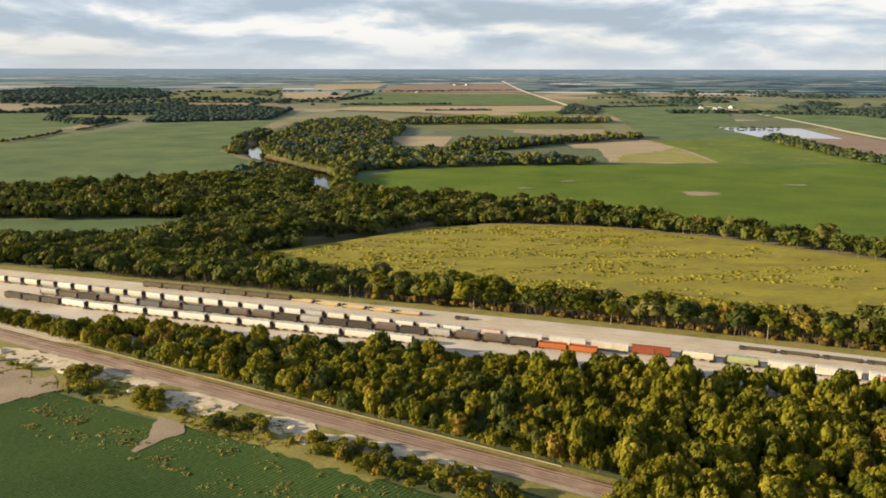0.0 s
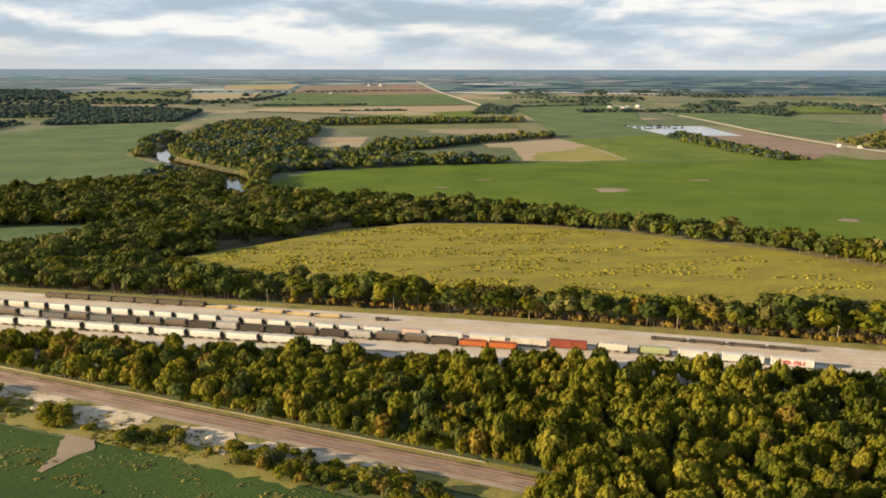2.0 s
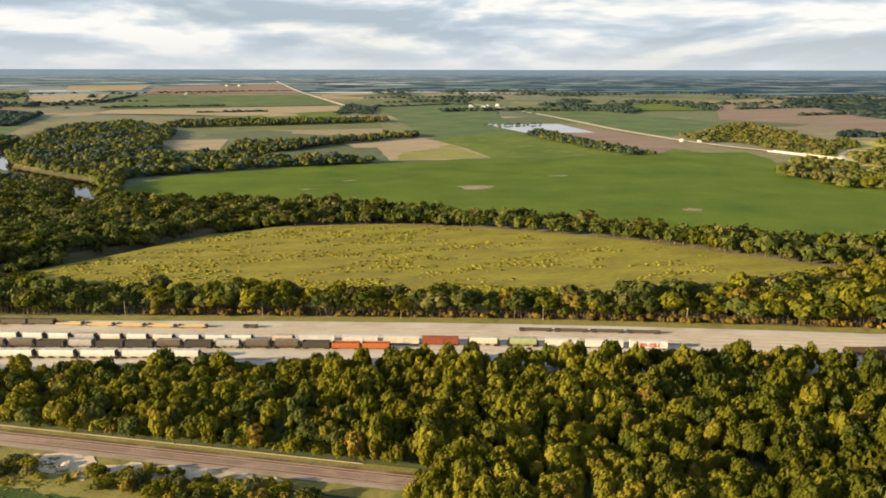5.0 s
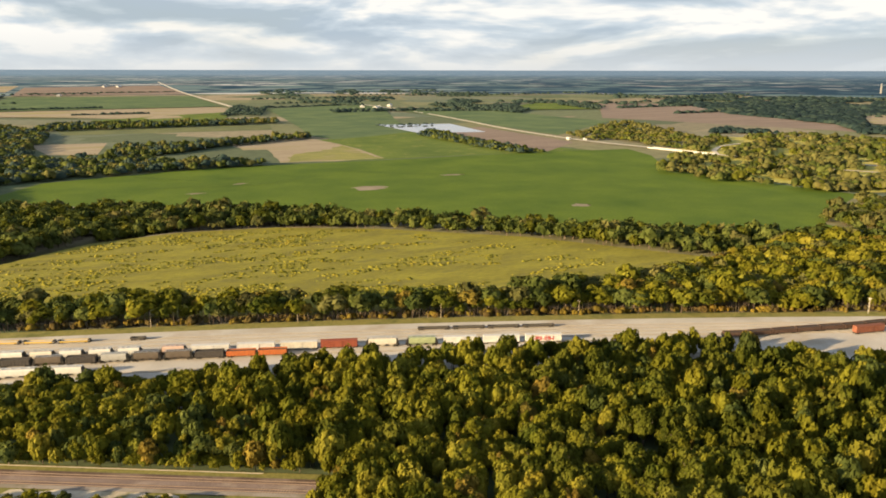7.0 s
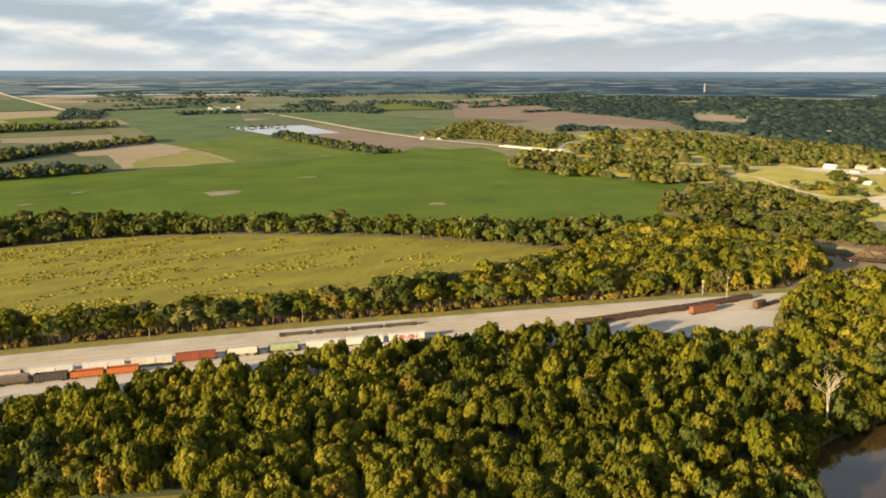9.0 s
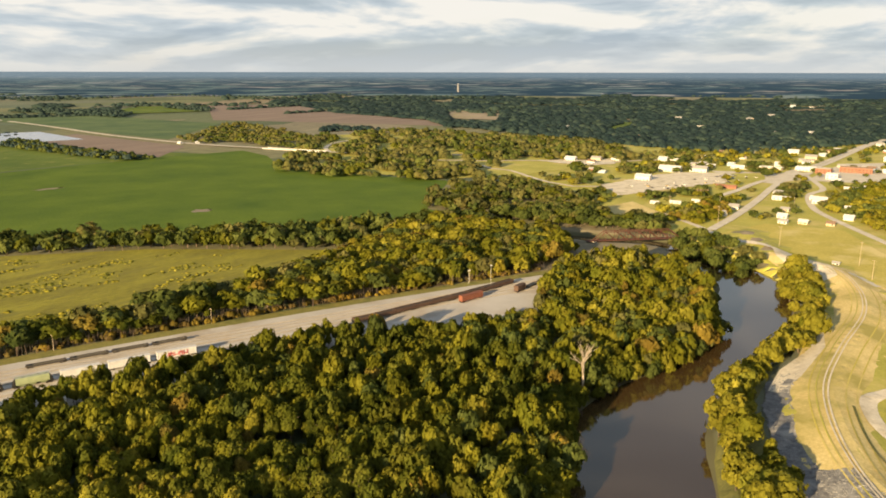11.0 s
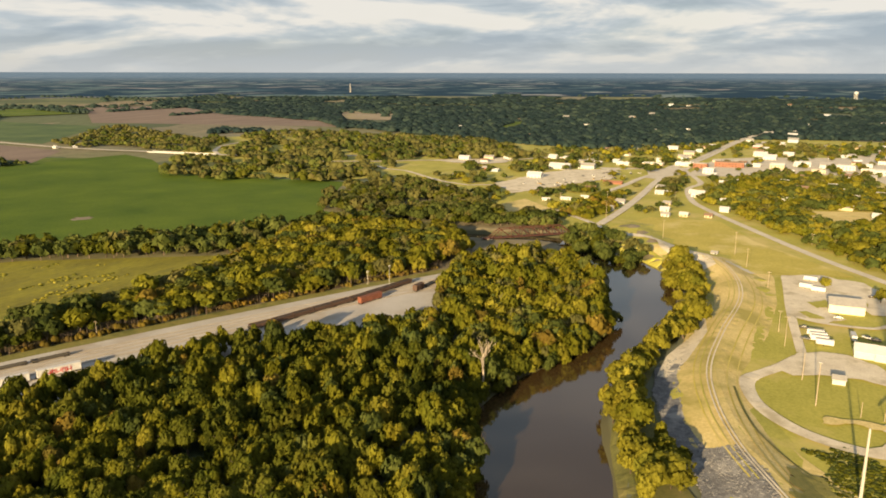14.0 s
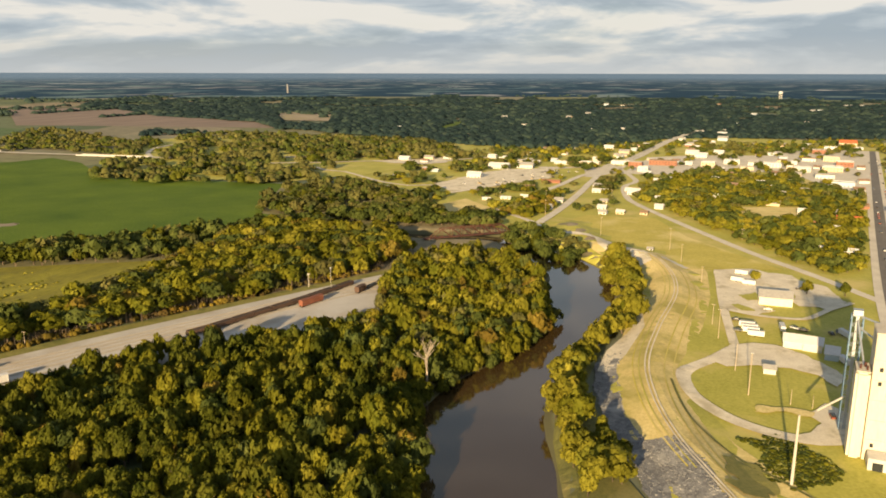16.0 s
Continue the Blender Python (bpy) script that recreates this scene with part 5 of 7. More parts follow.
# ---- plan of the town ----
BUILDINGS = (
    (349, 0, 6, 5, 3.0, "wall_white", "roof_grey", True, "shed", "small white shed on the gravel lot"),
    (391, -9, 10, 11, 4.2, "wall_white", "roof_white", True, "shed", "long white metal storage building"),
    (390, -18, 10, 11, 4.4, "wall_white", "roof_white", True, "shed", "tall white metal storage building"),
    (464, 1, 21, 13, 5.6, "wall_yellow", "roof_grey", True, "shed", "pale yellow metal workshop"),
    (381, -26, 7, 11, 3.8, "wall_blue", "roof_white", True, "shed", "pale blue-grey metal lean-to beside the storage building"),
    (892, 264, 26, 7, 3.0, "brick", "brick", True, "shed", "long low red shed by the street"),
    (774, 172, 9, 7, 3.0, "wall_tan", "roof_grey", True, "house", "small tan cottage near the crossing"),
    (861, 164, 9, 8, 3.4, "wall_white", "roof_white", True, "house", "white gabled cottage near the crossing"),
    (1166, -3, 20, 12, 5, "wall_tan", "roof_white", False, "store", "low tan store in the town"),
    (1192, 50, 18, 12, 6, "wall_white", "roof_grey", True, "house", "white house in the town"),
    (1285, -24, 22, 14, 6, "wall_white", "roof_brown", False, "store", "low white store in the town"),
    (1313, 150, 24, 12, 6, "wall_white", "roof_white", True, "house", "white house by the main road"),
    (1353, 297, 20, 12, 5, "wall_white", "roof_white", True, "house", "white house near the main road"),
    (1282, 255, 20, 12, 5, "wall_tan", "roof_grey", True, "house", "tan house near the main road"),
    (1035, 540, 20, 11, 5, "wall_white", "roof_white", True, "house", "white house by the northern lot"),
    (1060, 510, 18, 10, 5, "wall_tan", "roof_grey", True, "house", "tan house by the northern lot"),
    (1078, 486, 16, 10, 5, "wall_white", "roof_grey", True, "house", "white house by the northern lot"),
    (1020, 498, 14, 9, 4.5, "wall_white", "roof_brown", True, "house", "white house by the northern road"),
    (1119, 428, 16, 10, 5, "wall_white", "roof_white", True, "house", "white house behind the lot"),
    (1105, 404, 16, 10, 5, "wall_tan", "roof_white", True, "house", "tan house behind the lot"),
    (569, 90, 5, 4, 2.8, "wall_white", "roof_grey", True, "pump_house", "small white pump house by the levee"),
    (620, -38, 30, 8, 3.5, "wall_white", "roof_white", True, "house", "long white house among garden trees"),
    (790, -16, 14, 9, 4, "wall_white", "roof_white", True, "house", "white house with a bright roof"),
    (760, -53, 26, 11, 4, "wall_tan", "roof_red", True, "house", "low house with a red-brown roof"),
    (842, 155, 16, 12, 5, "wall_white", "roof_white", True, "house", "white gabled house near the crossing"),
    (841, 192, 20, 8, 3, "wall_white", "roof_white", True, "house", "long white mobile home"),
    (708, 158, 9, 7, 3.2, "wall_white", "roof_grey", True, "house", "small white cottage on a lawn"),
    (716, 143, 9, 7, 3.2, "wall_tan", "roof_white", True, "house", "small pale cottage on a lawn"),
    (735, 165, 10, 8, 3.4, "wall_white", "roof_white", True, "house", "small white cottage on a lawn"),
    (722, 122, 8, 7, 3.0, "wall_tan", "roof_brown", True, "house", "small tan cottage on a lawn"),
    (737, 288, 10, 4, 2.8, "wall_white", "roof_white", True, "mobile_home", "white mobile home at the grove"),
    (752, 272, 13, 4, 2.8, "wall_white", "roof_white", True, "mobile_home", "white mobile home at the grove"),
    (772, 256, 14, 4, 2.8, "wall_white", "roof_white", True, "mobile_home", "white mobile home at the grove"),
    (897, 367, 22, 12, 6, "wall_white", "roof_white", True, "warehouse", "white metal warehouse at the town edge"),
    (1000, 372, 34, 14, 6, "wall_white", "roof_white", True, "warehouse", "white metal warehouse at the town edge"),
    (1020, 340, 26, 14, 6, "wall_white", "roof_grey", True, "warehouse", "pale metal warehouse at the town edge"),
    (1090, 305, 30, 12, 5, "wall_white", "roof_white", False, "store", "long low white store in the town"),
    (1100, 268, 34, 13, 5, "wall_tan", "roof_white", False, "store", "long low tan store in the town"),
    (1120, 228, 30, 14, 6, "wall_white", "roof_white", False, "store", "white store by the main road"),
    (1050, 182, 16, 14, 8, "wall_white", "roof_white", False, "store", "white two-storey corner store"),
    (1106, 203, 22, 14, 8, "brick", "roof_grey", False, "store", "two-storey brick store in the town"),
    (1140, 170, 46, 16, 8, "brick", "roof_brown", False, "store", "two-storey brick store in the town"),
    (1010, 170, 12, 10, 5, "wall_white", "roof_white", True, "house", "white gabled house near the crossing"),
    (1150, 108, 22, 16, 8, "wall_tan", "roof_white", False, "store", "tan two-storey store in the town"),
    (1200, 80, 26, 18, 7, "wall_white", "roof_white", False, "store", "white flat-roofed store in the town"),
    (1130, 55, 20, 14, 6, "wall_tan", "roof_grey", False, "store", "tan flat-roofed store in the town"),
    (1180, 25, 30, 16, 7, "wall_white", "roof_white", False, "store", "white flat-roofed store in the town"),
    (1143, -15, 24, 18, 7, "wall_white", "roof_white", False, "store", "white flat-roofed store in the town"),
    (1163, -52, 30, 20, 8, "wall_tan", "roof_white", False, "store", "tan flat-roofed store in the town"),
    (1080, -40, 26, 16, 6, "wall_white", "roof_grey", False, "store", "white flat-roofed store in the town"),
    (1010, -58, 30, 18, 6, "wall_blue", "roof_white", False, "store", "pale blue metal store on the main street"),
    (1230, -70, 26, 18, 9, "brick", "roof_white", False, "store", "brick store on the main street"),
    (1300, -55, 26, 18, 9, "wall_tan", "roof_grey", False, "store", "tan store on the main street"),
    (1270, 131, 22, 14, 6, "wall_white", "roof_white", True, "house", "white house near the main road"),
    (1330, 110, 18, 12, 6, "wall_white", "roof_white", True, "house", "white house near the main road"),
    (975, 28, 18, 10, 5, "wall_white", "roof_white", True, "house", "white house among trees"),
    (940, 60, 14, 10, 5, "wall_tan", "roof_brown", True, "house", "tan house among trees"),
    (1566, -90, 34, 20, 10, "wall_tan", "roof_red", True, "church", "tall hall with a bright orange roof"),
    (1480, -60, 24, 18, 8, "wall_white", "roof_white", False, "store", "white flat-roofed store in the town"),
    (1420, -40, 24, 18, 8, "brick", "roof_grey", False, "store", "brick flat-roofed store in the town"),
)
HOUSES = [row[:2] for row in BUILDINGS]

# ---- woods further off ----
RIVER_WOOD = [(-245, 1073), (-184, 1029), (-126, 915), (-108, 1000), (12, 1038), (229, 1073), (187, 1111), (97, 1126), (32, 1228), (-86, 1225), (-99, 1419), (-82, 1720), (-222, 2090), (-356, 1829), (-342, 1573)]
STRIP_A = [(15, 1264), (89, 1247), (175, 1343), (387, 1470), (392, 1537), (120, 1399), (38, 1422)]
STRIP_B = [(-128, 1839), (417, 1912), (427, 2032), (-96, 2017)]
BRIDGE_NORTH = [(592, 222), (640, 240), (668, 280), (664, 330), (600, 392), (574, 376), (574, 320), (590, 272)]
CREEK_WOOD = [(-232, 612), (-190, 662), (-150, 590), (-108, 572), (-128, 540), (-152, 548)]
BEND_WOOD = [(-262, 1010), (-205, 1000), (-182, 930), (-176, 850), (-215, 840), (-290, 905)]
BEND_BUSHES = [(-368, 1265), (-332, 1180), (-318, 1190), (-350, 1280)]
CLUMP = [(-336, 1205), (-296, 1174), (-342, 1545), (-381, 1643), (-402, 1491)]
HEDGE_A = [(-1028, 1981), (-852, 1822), (-818, 2080), (-791, 2422), (-973, 2924), (-1299, 2627)]
HEDGE_B = [(-750, 1903), (-453, 2019), (-494, 2499), (-719, 2693), (-909, 2730)]
WEST_WOOD = [(-1756, 3055), (-1291, 3568), (-1804, 4901), (-2656, 5322), (-2546, 4445)]
NORTH_WOOD = [(674, 792), (721, 678), (740, 548), (792, 534), (830, 561), (833, 636), (826, 714), (779, 775), (754, 801), (709, 806)]
CORNER_WOOD = [(582, 467), (589, 408), (625, 397), (697, 447), (624, 472)]
CORNER_WOOD2 = [(576, 460), (582, 397), (584, 292), (668, 315), (709, 364), (778, 464), (766, 537), (712, 531)]
HIGHWAY_WOOD = [(864, 1302), (867, 1192), (887, 1133), (898, 1038), (920, 967), (1060, 1117), (1155, 1340), (1269, 1603), (1048, 1465)]
TOWN_NORTH = [(956, 941), (968, 682), (1031, 667), (1332, 870), (1303, 1135), (1130, 1116)]
TOWN_AREA = [(640, 320), (720, 440), (900, 560), (1320, 420), (1560, 180), (1560, -180), (900, -160), (760, -120), (700, -60), (760, 120), (660, 230)]
POND_HEDGE = [(602, 1445), (606, 1075), (665, 1049), (660, 1050), (658, 1276), (677, 1560)]
POND_TREES = [(625, 1756), (817, 1740), (812, 1745), (613, 1713)]
FAR_CLUMP = [(1164, 2680), (1207, 2075), (1362, 2285), (1307, 2785)]
FAR_CLUMP2 = [(1639, 2538), (1560, 2152), (1726, 2384), (1728, 2615)]
FARMSTEAD = [(338, 2310), (443, 2265), (525, 2582), (496, 2954)]
RIM_WOOD = [(1845, 2206), (1694, 1679), (1506, 1071), (1814, 1109), (5722, 3543), (4147, 4131), (2397, 2793)]
TOWN_WOOD_FAR = [(1199, 1251), (1504, 1080), (1317, 610), (1283, 357), (1636, 217), (1794, -172), (2002, -333), (4995, -805), (4773, 986), (3155, 2328), (2262, 2348)]
TOWN_WOOD = [(673, 804), (673, 709), (738, 550), (858, 583), (990, 440), (1089, 418), (1341, 645), (1342, 1024), (1117, 1167), (869, 971)]
EAST_BELT = [(212, 50), (244, 66), (284, 83), (317, 87), (361, 81), (403, 78), (471, 96), (512, 114), (544, 116), (545, 102), (466, 78), (408, 67), (376, 68), (342, 75), (301, 75), (270, 61), (232, 40), (222, 33)]
BRIDGE_BELT = [(563, 204), (509, 135), (550, 135), (591, 176), (614, 216)]
PARK = [(809, 145), (938, 150), (1050, 123), (1034, 82), (1052, 45), (1006, 6), (946, -44), (868, -70), (572, -52), (545, -30), (656, 48), (761, 111)]
STREET_TREES = [(673, 255), (785, 246), (801, 214), (718, 208), (654, 217), (648, 239)]
STREET_TREES2 = [(736, 349), (852, 319), (890, 283), (817, 256), (782, 293), (723, 335)]
CROSSING_TREES = [(855, 204), (868, 177), (949, 193), (952, 219)]
TALL_GROVE = [(1000, 122), (1042, 126), (1052, 90), (1008, 86)]
MID_TOWN = [(905, 558), (993, 373), (1289, 299), (1432, 189), (1306, -123), (1759, -161), (1343, 374), (1114, 664)]
CENTRE = [(1015, 205), (1030, 150), (1100, 95), (1120, 0), (990, -40), (960, -90), (1500, -118), (1350, 30), (1240, 205)]
# open ground that no tree stands on or close before
OPEN_LAND = ((TOWN_LOT, 34), (STREET_LAWN, 25), (LEVEE_LAWN, 8), (DRY_CLEARING, 8), (PARK_LAWN, 22), (COUNTY_LAWN, 34), (NORTH_LOT, 40), (PINK_FIELD, 200), (TAN_CLEARING, 200), (SLIT_CLEARING, 90), (WEST_PALE, 170), (WEST_PALE2, 90), (WEST_TAN, 120))
OPEN_ROADS = ((STREET_LINE, 10, 24), (LANE_LINE, 7, 12), (CROSS_LINE, 7, 22), (NORTH_ROAD, 8, 40), (LANE_NORTH, 6, 30), (MAIN_STREET, 13, 14), (HIGHWAY_LINE[:7], 16, 62), (RAMP_LINE, 10, 50))


def open_sky(spots):
    """True for the spots that leave the open land and the roads in view."""
    r = np.maximum(np.hypot(spots[:, 0], spots[:, 1]), 1)
    ux, uy = spots[:, 0] / r, spots[:, 1] / r
    keep = np.ones(len(spots), bool)
    for poly, before in OPEN_LAND:
        for d in np.linspace(0, before, 5):
            keep &= ~inside(spots[:, 0] + ux * d, spots[:, 1] + uy * d, poly)
    for line, half, before in OPEN_ROADS:
        for d in np.linspace(0, before, 5):
            keep &= along(line, spots[:, 0] + ux * d, spots[:, 1] + uy * d)[0] > half
    return keep


for outline, gap, radius, height, kind, leaves, label in (
    (RIVER_WOOD, 12.0, 8.0, 13, "small", "leaves_river", "wood along the river bend"),
    (STRIP_A, 10, 6, 13, "small", "leaves_river", "belt of trees between fields"),
    (STRIP_B, 12, 7, 13, "tiny", "leaves_river", "row of trees between fields"),
    (BRIDGE_NORTH, 8, 6, 11, "middle", "leaves_mid", "trees on the bank beyond the bridge"),
    (BEND_WOOD, 9.5, 6.5, 12, "small", "leaves_river", "dark trees in front of the river bend"),
    (BEND_BUSHES, 6, 4.5, 8, "small", "leaves_river", "bushes on the bank of the river bend"),
    (CREEK_WOOD, 8.5, 6, 11, "middle", "leaves_mid", "trees along the creek bank"),
    (CLUMP, 11, 7, 14, "small", "leaves_river", "clump of trees on the river bank"),
    (HEDGE_A, 11.5, 8, 11, "mound", "leaves_hazed", "far hedgerow wood"),
    (HEDGE_B, 11.5, 8, 11, "mound", "leaves_hazed", "far hedgerow wood"),
    (WEST_WOOD, 22, 15, 14, "mound", "leaves_hazed", "far dark wood"),
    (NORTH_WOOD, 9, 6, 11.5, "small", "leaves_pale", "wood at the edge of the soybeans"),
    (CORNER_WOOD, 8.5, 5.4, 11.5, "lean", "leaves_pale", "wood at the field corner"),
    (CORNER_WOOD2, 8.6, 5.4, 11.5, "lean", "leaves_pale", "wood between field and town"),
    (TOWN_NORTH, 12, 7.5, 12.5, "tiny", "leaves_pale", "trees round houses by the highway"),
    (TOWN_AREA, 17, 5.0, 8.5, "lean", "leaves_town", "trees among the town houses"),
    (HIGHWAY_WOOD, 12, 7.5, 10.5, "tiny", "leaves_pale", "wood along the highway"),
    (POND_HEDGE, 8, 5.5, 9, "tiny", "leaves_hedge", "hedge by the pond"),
    (POND_TREES, 16, 5, 5, "tiny", "leaves_hazed", "trees on the pond bank"),
    (FAR_CLUMP, 18, 11, 13, "tiny", "leaves_hazed", "far clump of trees"),
    (FAR_CLUMP2, 18, 11, 13, "tiny", "leaves_hazed", "far clump of trees"),
    (FARMSTEAD, 20, 10, 11, "tiny", "leaves_hazed", "trees round a farmstead"),
    # both far forests get the leaf colour with cloud shade painted in
    (RIM_WOOD, 14, 9, 11, "mound", "leaves_forest_shaded", "far dark forest"),
    (TOWN_WOOD_FAR, 14, 9, 11, "mound", "leaves_forest_shaded", "dark forest behind the town"),
    (TOWN_WOOD, 13, 8.2, 13, "tiny", "leaves_pale", "wood beside the town"),
    (EAST_BELT, 6.6, 4.6, 11.5, "fine", "leaves_yellow", "willows and shrubs on the river bank"),
    (BRIDGE_BELT, 7, 4.6, 10, "middle", "leaves_mid", "trees on the bank by the bridge"),
    (PARK, 8.8, 5.0, 8.5, "lean", "leaves_garden", "leafy gardens of the town"),
    (STREET_TREES, 9, 5.5, 9, "small", "leaves", "trees along a lane"),
    (STREET_TREES2, 10, 5.5, 9, "small", "leaves_mid", "trees along a lane"),
    (CROSSING_TREES, 9, 5.5, 8, "small", "leaves_mid", "trees at the crossing"),
    (TALL_GROVE, 9, 6.5, 15, "small", "leaves_deep", "tall dark trees behind the stores"),
    (MID_TOWN, 13, 6.5, 10, "tiny", "leaves_town", "trees among the houses"),
):
    far_stand = outline in (TOWN_WOOD_FAR, RIM_WOOD)
    loose = outline in (TOWN_WOOD, NORTH_WOOD, TOWN_NORTH, CORNER_WOOD2, HIGHWAY_WOOD, TOWN_AREA, MID_TOWN, HEDGE_A, HEDGE_B, WEST_WOOD)
    spots = scatter(outline, gap, 0.8 if loose or far_stand else 0.5, thin=0.45 if outline in (MID_TOWN, TOWN_NORTH) else 0.12 if outline is TOWN_AREA else 0.1)
    spots = spots[open_sky(spots)]
    if loose:
        grain = 150 if outline in (HEDGE_A, HEDGE_B, WEST_WOOD) else 48
        spots = spots[np.array([noise.noise((x / grain, y / grain, 21.0)) for x, y in spots]) > (-0.3 if grain == 150 else -0.10)]
    if far_stand:
        r = np.hypot(spots[:, 0], spots[:, 1])
        broken = np.array([noise.noise((x / 260, y / 260, 31.0)) for x, y in spots])
        spots = spots[(trng.uniform(size=len(r)) < (1750 / r) ** 2) & (r < 4300) & (broken > -0.6 + 0.55 * np.clip((r - 1900) / 1800, 0, 1))]
        radius = radius * np.clip(np.hypot(spots[:, 0], spots[:, 1]) / 1750, 1, 2.4)
    if outline is TOWN_AREA or outline is MID_TOWN:
        for hx, hy in HOUSES:
            spots = spots[np.hypot(spots[:, 0] - hx + 8, spots[:, 1] - hy) > 11]
        paved = inside(spots[:, 0], spots[:, 1], CENTRE)
        spots = spots[~paved | (trng.uniform(size=len(spots)) > 0.7)]
    grow("wood", spots, radius, height, kind, ONLY[leaves], label)

# trees right on the far river's eastern bank, low bushes on the western one
for reaches, radius, height, label in (((16.0, 23.0, 31.0), 6.5, 12.0, "trees on the bank of the far river bend"), ((-15.5,), 2.6, 3.5, "low bushes on the bank of the far river bend")):
    spots = []
    for (ax, ay), (bx, by) in zip(WEST_RIVER, WEST_RIVER[1:]):
        d = math.hypot(bx - ax, by - ay)
        spots += [(ax + (bx - ax) * q - (by - ay) / d * reach, ay + (by - ay) * q + (bx - ax) / d * reach) for q in np.arange(0, 1, 9.0 / d) for reach in reaches if 860 < ay < 1640]
    grow("bank_trees", np.array(spots) + trng.uniform(-2.0, 2.0, (len(spots), 2)), radius, height, "small", ONLY["leaves_mid"], label)

# far hedgerows and copses of the open country
hedge_spots, copse_spots = [], []
for _ in range(190):
    a, r = radians(trng.uniform(-34, 100)), 2300 * 5.5 ** trng.uniform(0, 1)
    x, y = math.sin(a) * r, math.cos(a) * r
    if abs(x - 50) < 560 and 2300 < y < 7200:
        continue
    way = radians(8 if trng.uniform() < 0.75 else 98)
    n, gap = int(trng.integers(8, 26)), r * 0.009
    hedge_spots += [(x + math.cos(way) * k * gap, y + math.sin(way) * k * gap) for k in range(n)]
for _ in range(75):
    a, r = radians(trng.uniform(-34, 100)), 2500 * 6.5 ** trng.uniform(0, 1)
    x, y = math.sin(a) * r, math.cos(a) * r
    if abs(x - 50) < 560 and 2300 < y < 7200:
        continue
    copse_spots += [(x + trng.normal() * r * 0.035, y + trng.normal() * r * 0.03) for _ in range(int(trng.integers(10, 40)))]
hedge_spots, copse_spots = np.array(hedge_spots), np.array(copse_spots)
for lo, hi, radius, height in ((0, 4700, 13, 13),):
    for some, nm, lab in ((hedge_spots, "hedgerow", "far hedgerows between fields"), (copse_spots, "copse", "far copses of dark trees")):
        r = np.hypot(some[:, 0], some[:, 1])
        grow(nm, some[(r >= lo) & (r < hi)], radius, height, "lump", ONLY["leaves_hazed"], lab)

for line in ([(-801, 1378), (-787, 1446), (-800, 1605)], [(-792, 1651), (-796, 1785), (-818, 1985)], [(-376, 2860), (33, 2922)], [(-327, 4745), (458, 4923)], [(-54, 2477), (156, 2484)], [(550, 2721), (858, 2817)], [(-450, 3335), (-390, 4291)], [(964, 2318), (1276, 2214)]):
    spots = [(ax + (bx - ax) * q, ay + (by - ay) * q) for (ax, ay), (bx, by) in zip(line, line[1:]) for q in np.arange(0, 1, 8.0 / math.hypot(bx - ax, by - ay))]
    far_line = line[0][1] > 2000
    grow("hedgerow", np.array(spots) + trng.uniform(-2.5, 2.5, (len(spots), 2)), 7.5 if far_line else 4.6, 9.0 if far_line else 7.0, "lump", ONLY["leaves_hazed" if far_line else "leaves_hedge"], "dark hedgerow between fields")
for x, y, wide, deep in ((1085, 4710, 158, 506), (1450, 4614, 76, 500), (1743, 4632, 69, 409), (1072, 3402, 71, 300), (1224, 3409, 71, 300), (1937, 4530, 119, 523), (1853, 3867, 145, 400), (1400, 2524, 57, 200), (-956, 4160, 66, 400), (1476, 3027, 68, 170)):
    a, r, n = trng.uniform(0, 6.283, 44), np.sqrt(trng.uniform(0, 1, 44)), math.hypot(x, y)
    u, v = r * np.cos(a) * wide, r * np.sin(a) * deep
    grow("copse", np.stack([x + (u * y + v * x) / n, y + (v * y - u * x) / n], 1), 15, 9, "mound", ONLY["leaves_hazed"], "far copse of dark trees by a farm")

# bushes by the near field
for outline in ([(-155, 288), (-140, 288), (-152, 312), (-166, 315)], [(-120, 272), (-109, 274), (-116, 290), (-127, 290)], [(-88, 257), (-62, 252), (-66, 262), (-91, 268)], [(-48, 240), (-31, 230), (-15, 219), (17, 204), (33, 206), (16, 220), (-17, 239), (-46, 252)]):
    grow("bushes", scatter(outline, 4.2), 2.6, 4.2, "fine", GOLDEN, "clump of bushes at the field edge", "bushes")


# ---- building blocks ----
def box(bm, x, y, z, sx, sy, sz, m=None):
    """A box by its middle and sizes."""
    mat = Matrix.Translation((x, y, z)) @ Matrix.Diagonal((sx, sy, sz, 1))
    bmesh.ops.create_cube(bm, size=1.0, matrix=(m @ mat) if m else mat)


def rod(bm, a, b, r, segments=6, r2=None):
    a, b = Vector(a), Vector(b)
    d = b - a
    m = Matrix.Translation((a + b) / 2) @ d.to_track_quat("Z", "Y").to_matrix().to_4x4()
    bmesh.ops.create_cone(bm, cap_ends=True, segments=segments, radius1=r, radius2=r if r2 is None else r2, depth=d.length, matrix=m)


def extrude(bm, outline, x0, x1):
    """A closed outline in y, z drawn out along x."""
    a = [bm.verts.new((x0, y, z)) for y, z in outline]
    b = [bm.verts.new((x1, y, z)) for y, z in outline]
    n = len(outline)
    for i in range(n):
        bm.faces.new((a[i], b[i], b[(i + 1) % n], a[(i + 1) % n]))
    bm.faces.new(a)
    bm.faces.new(b[::-1])


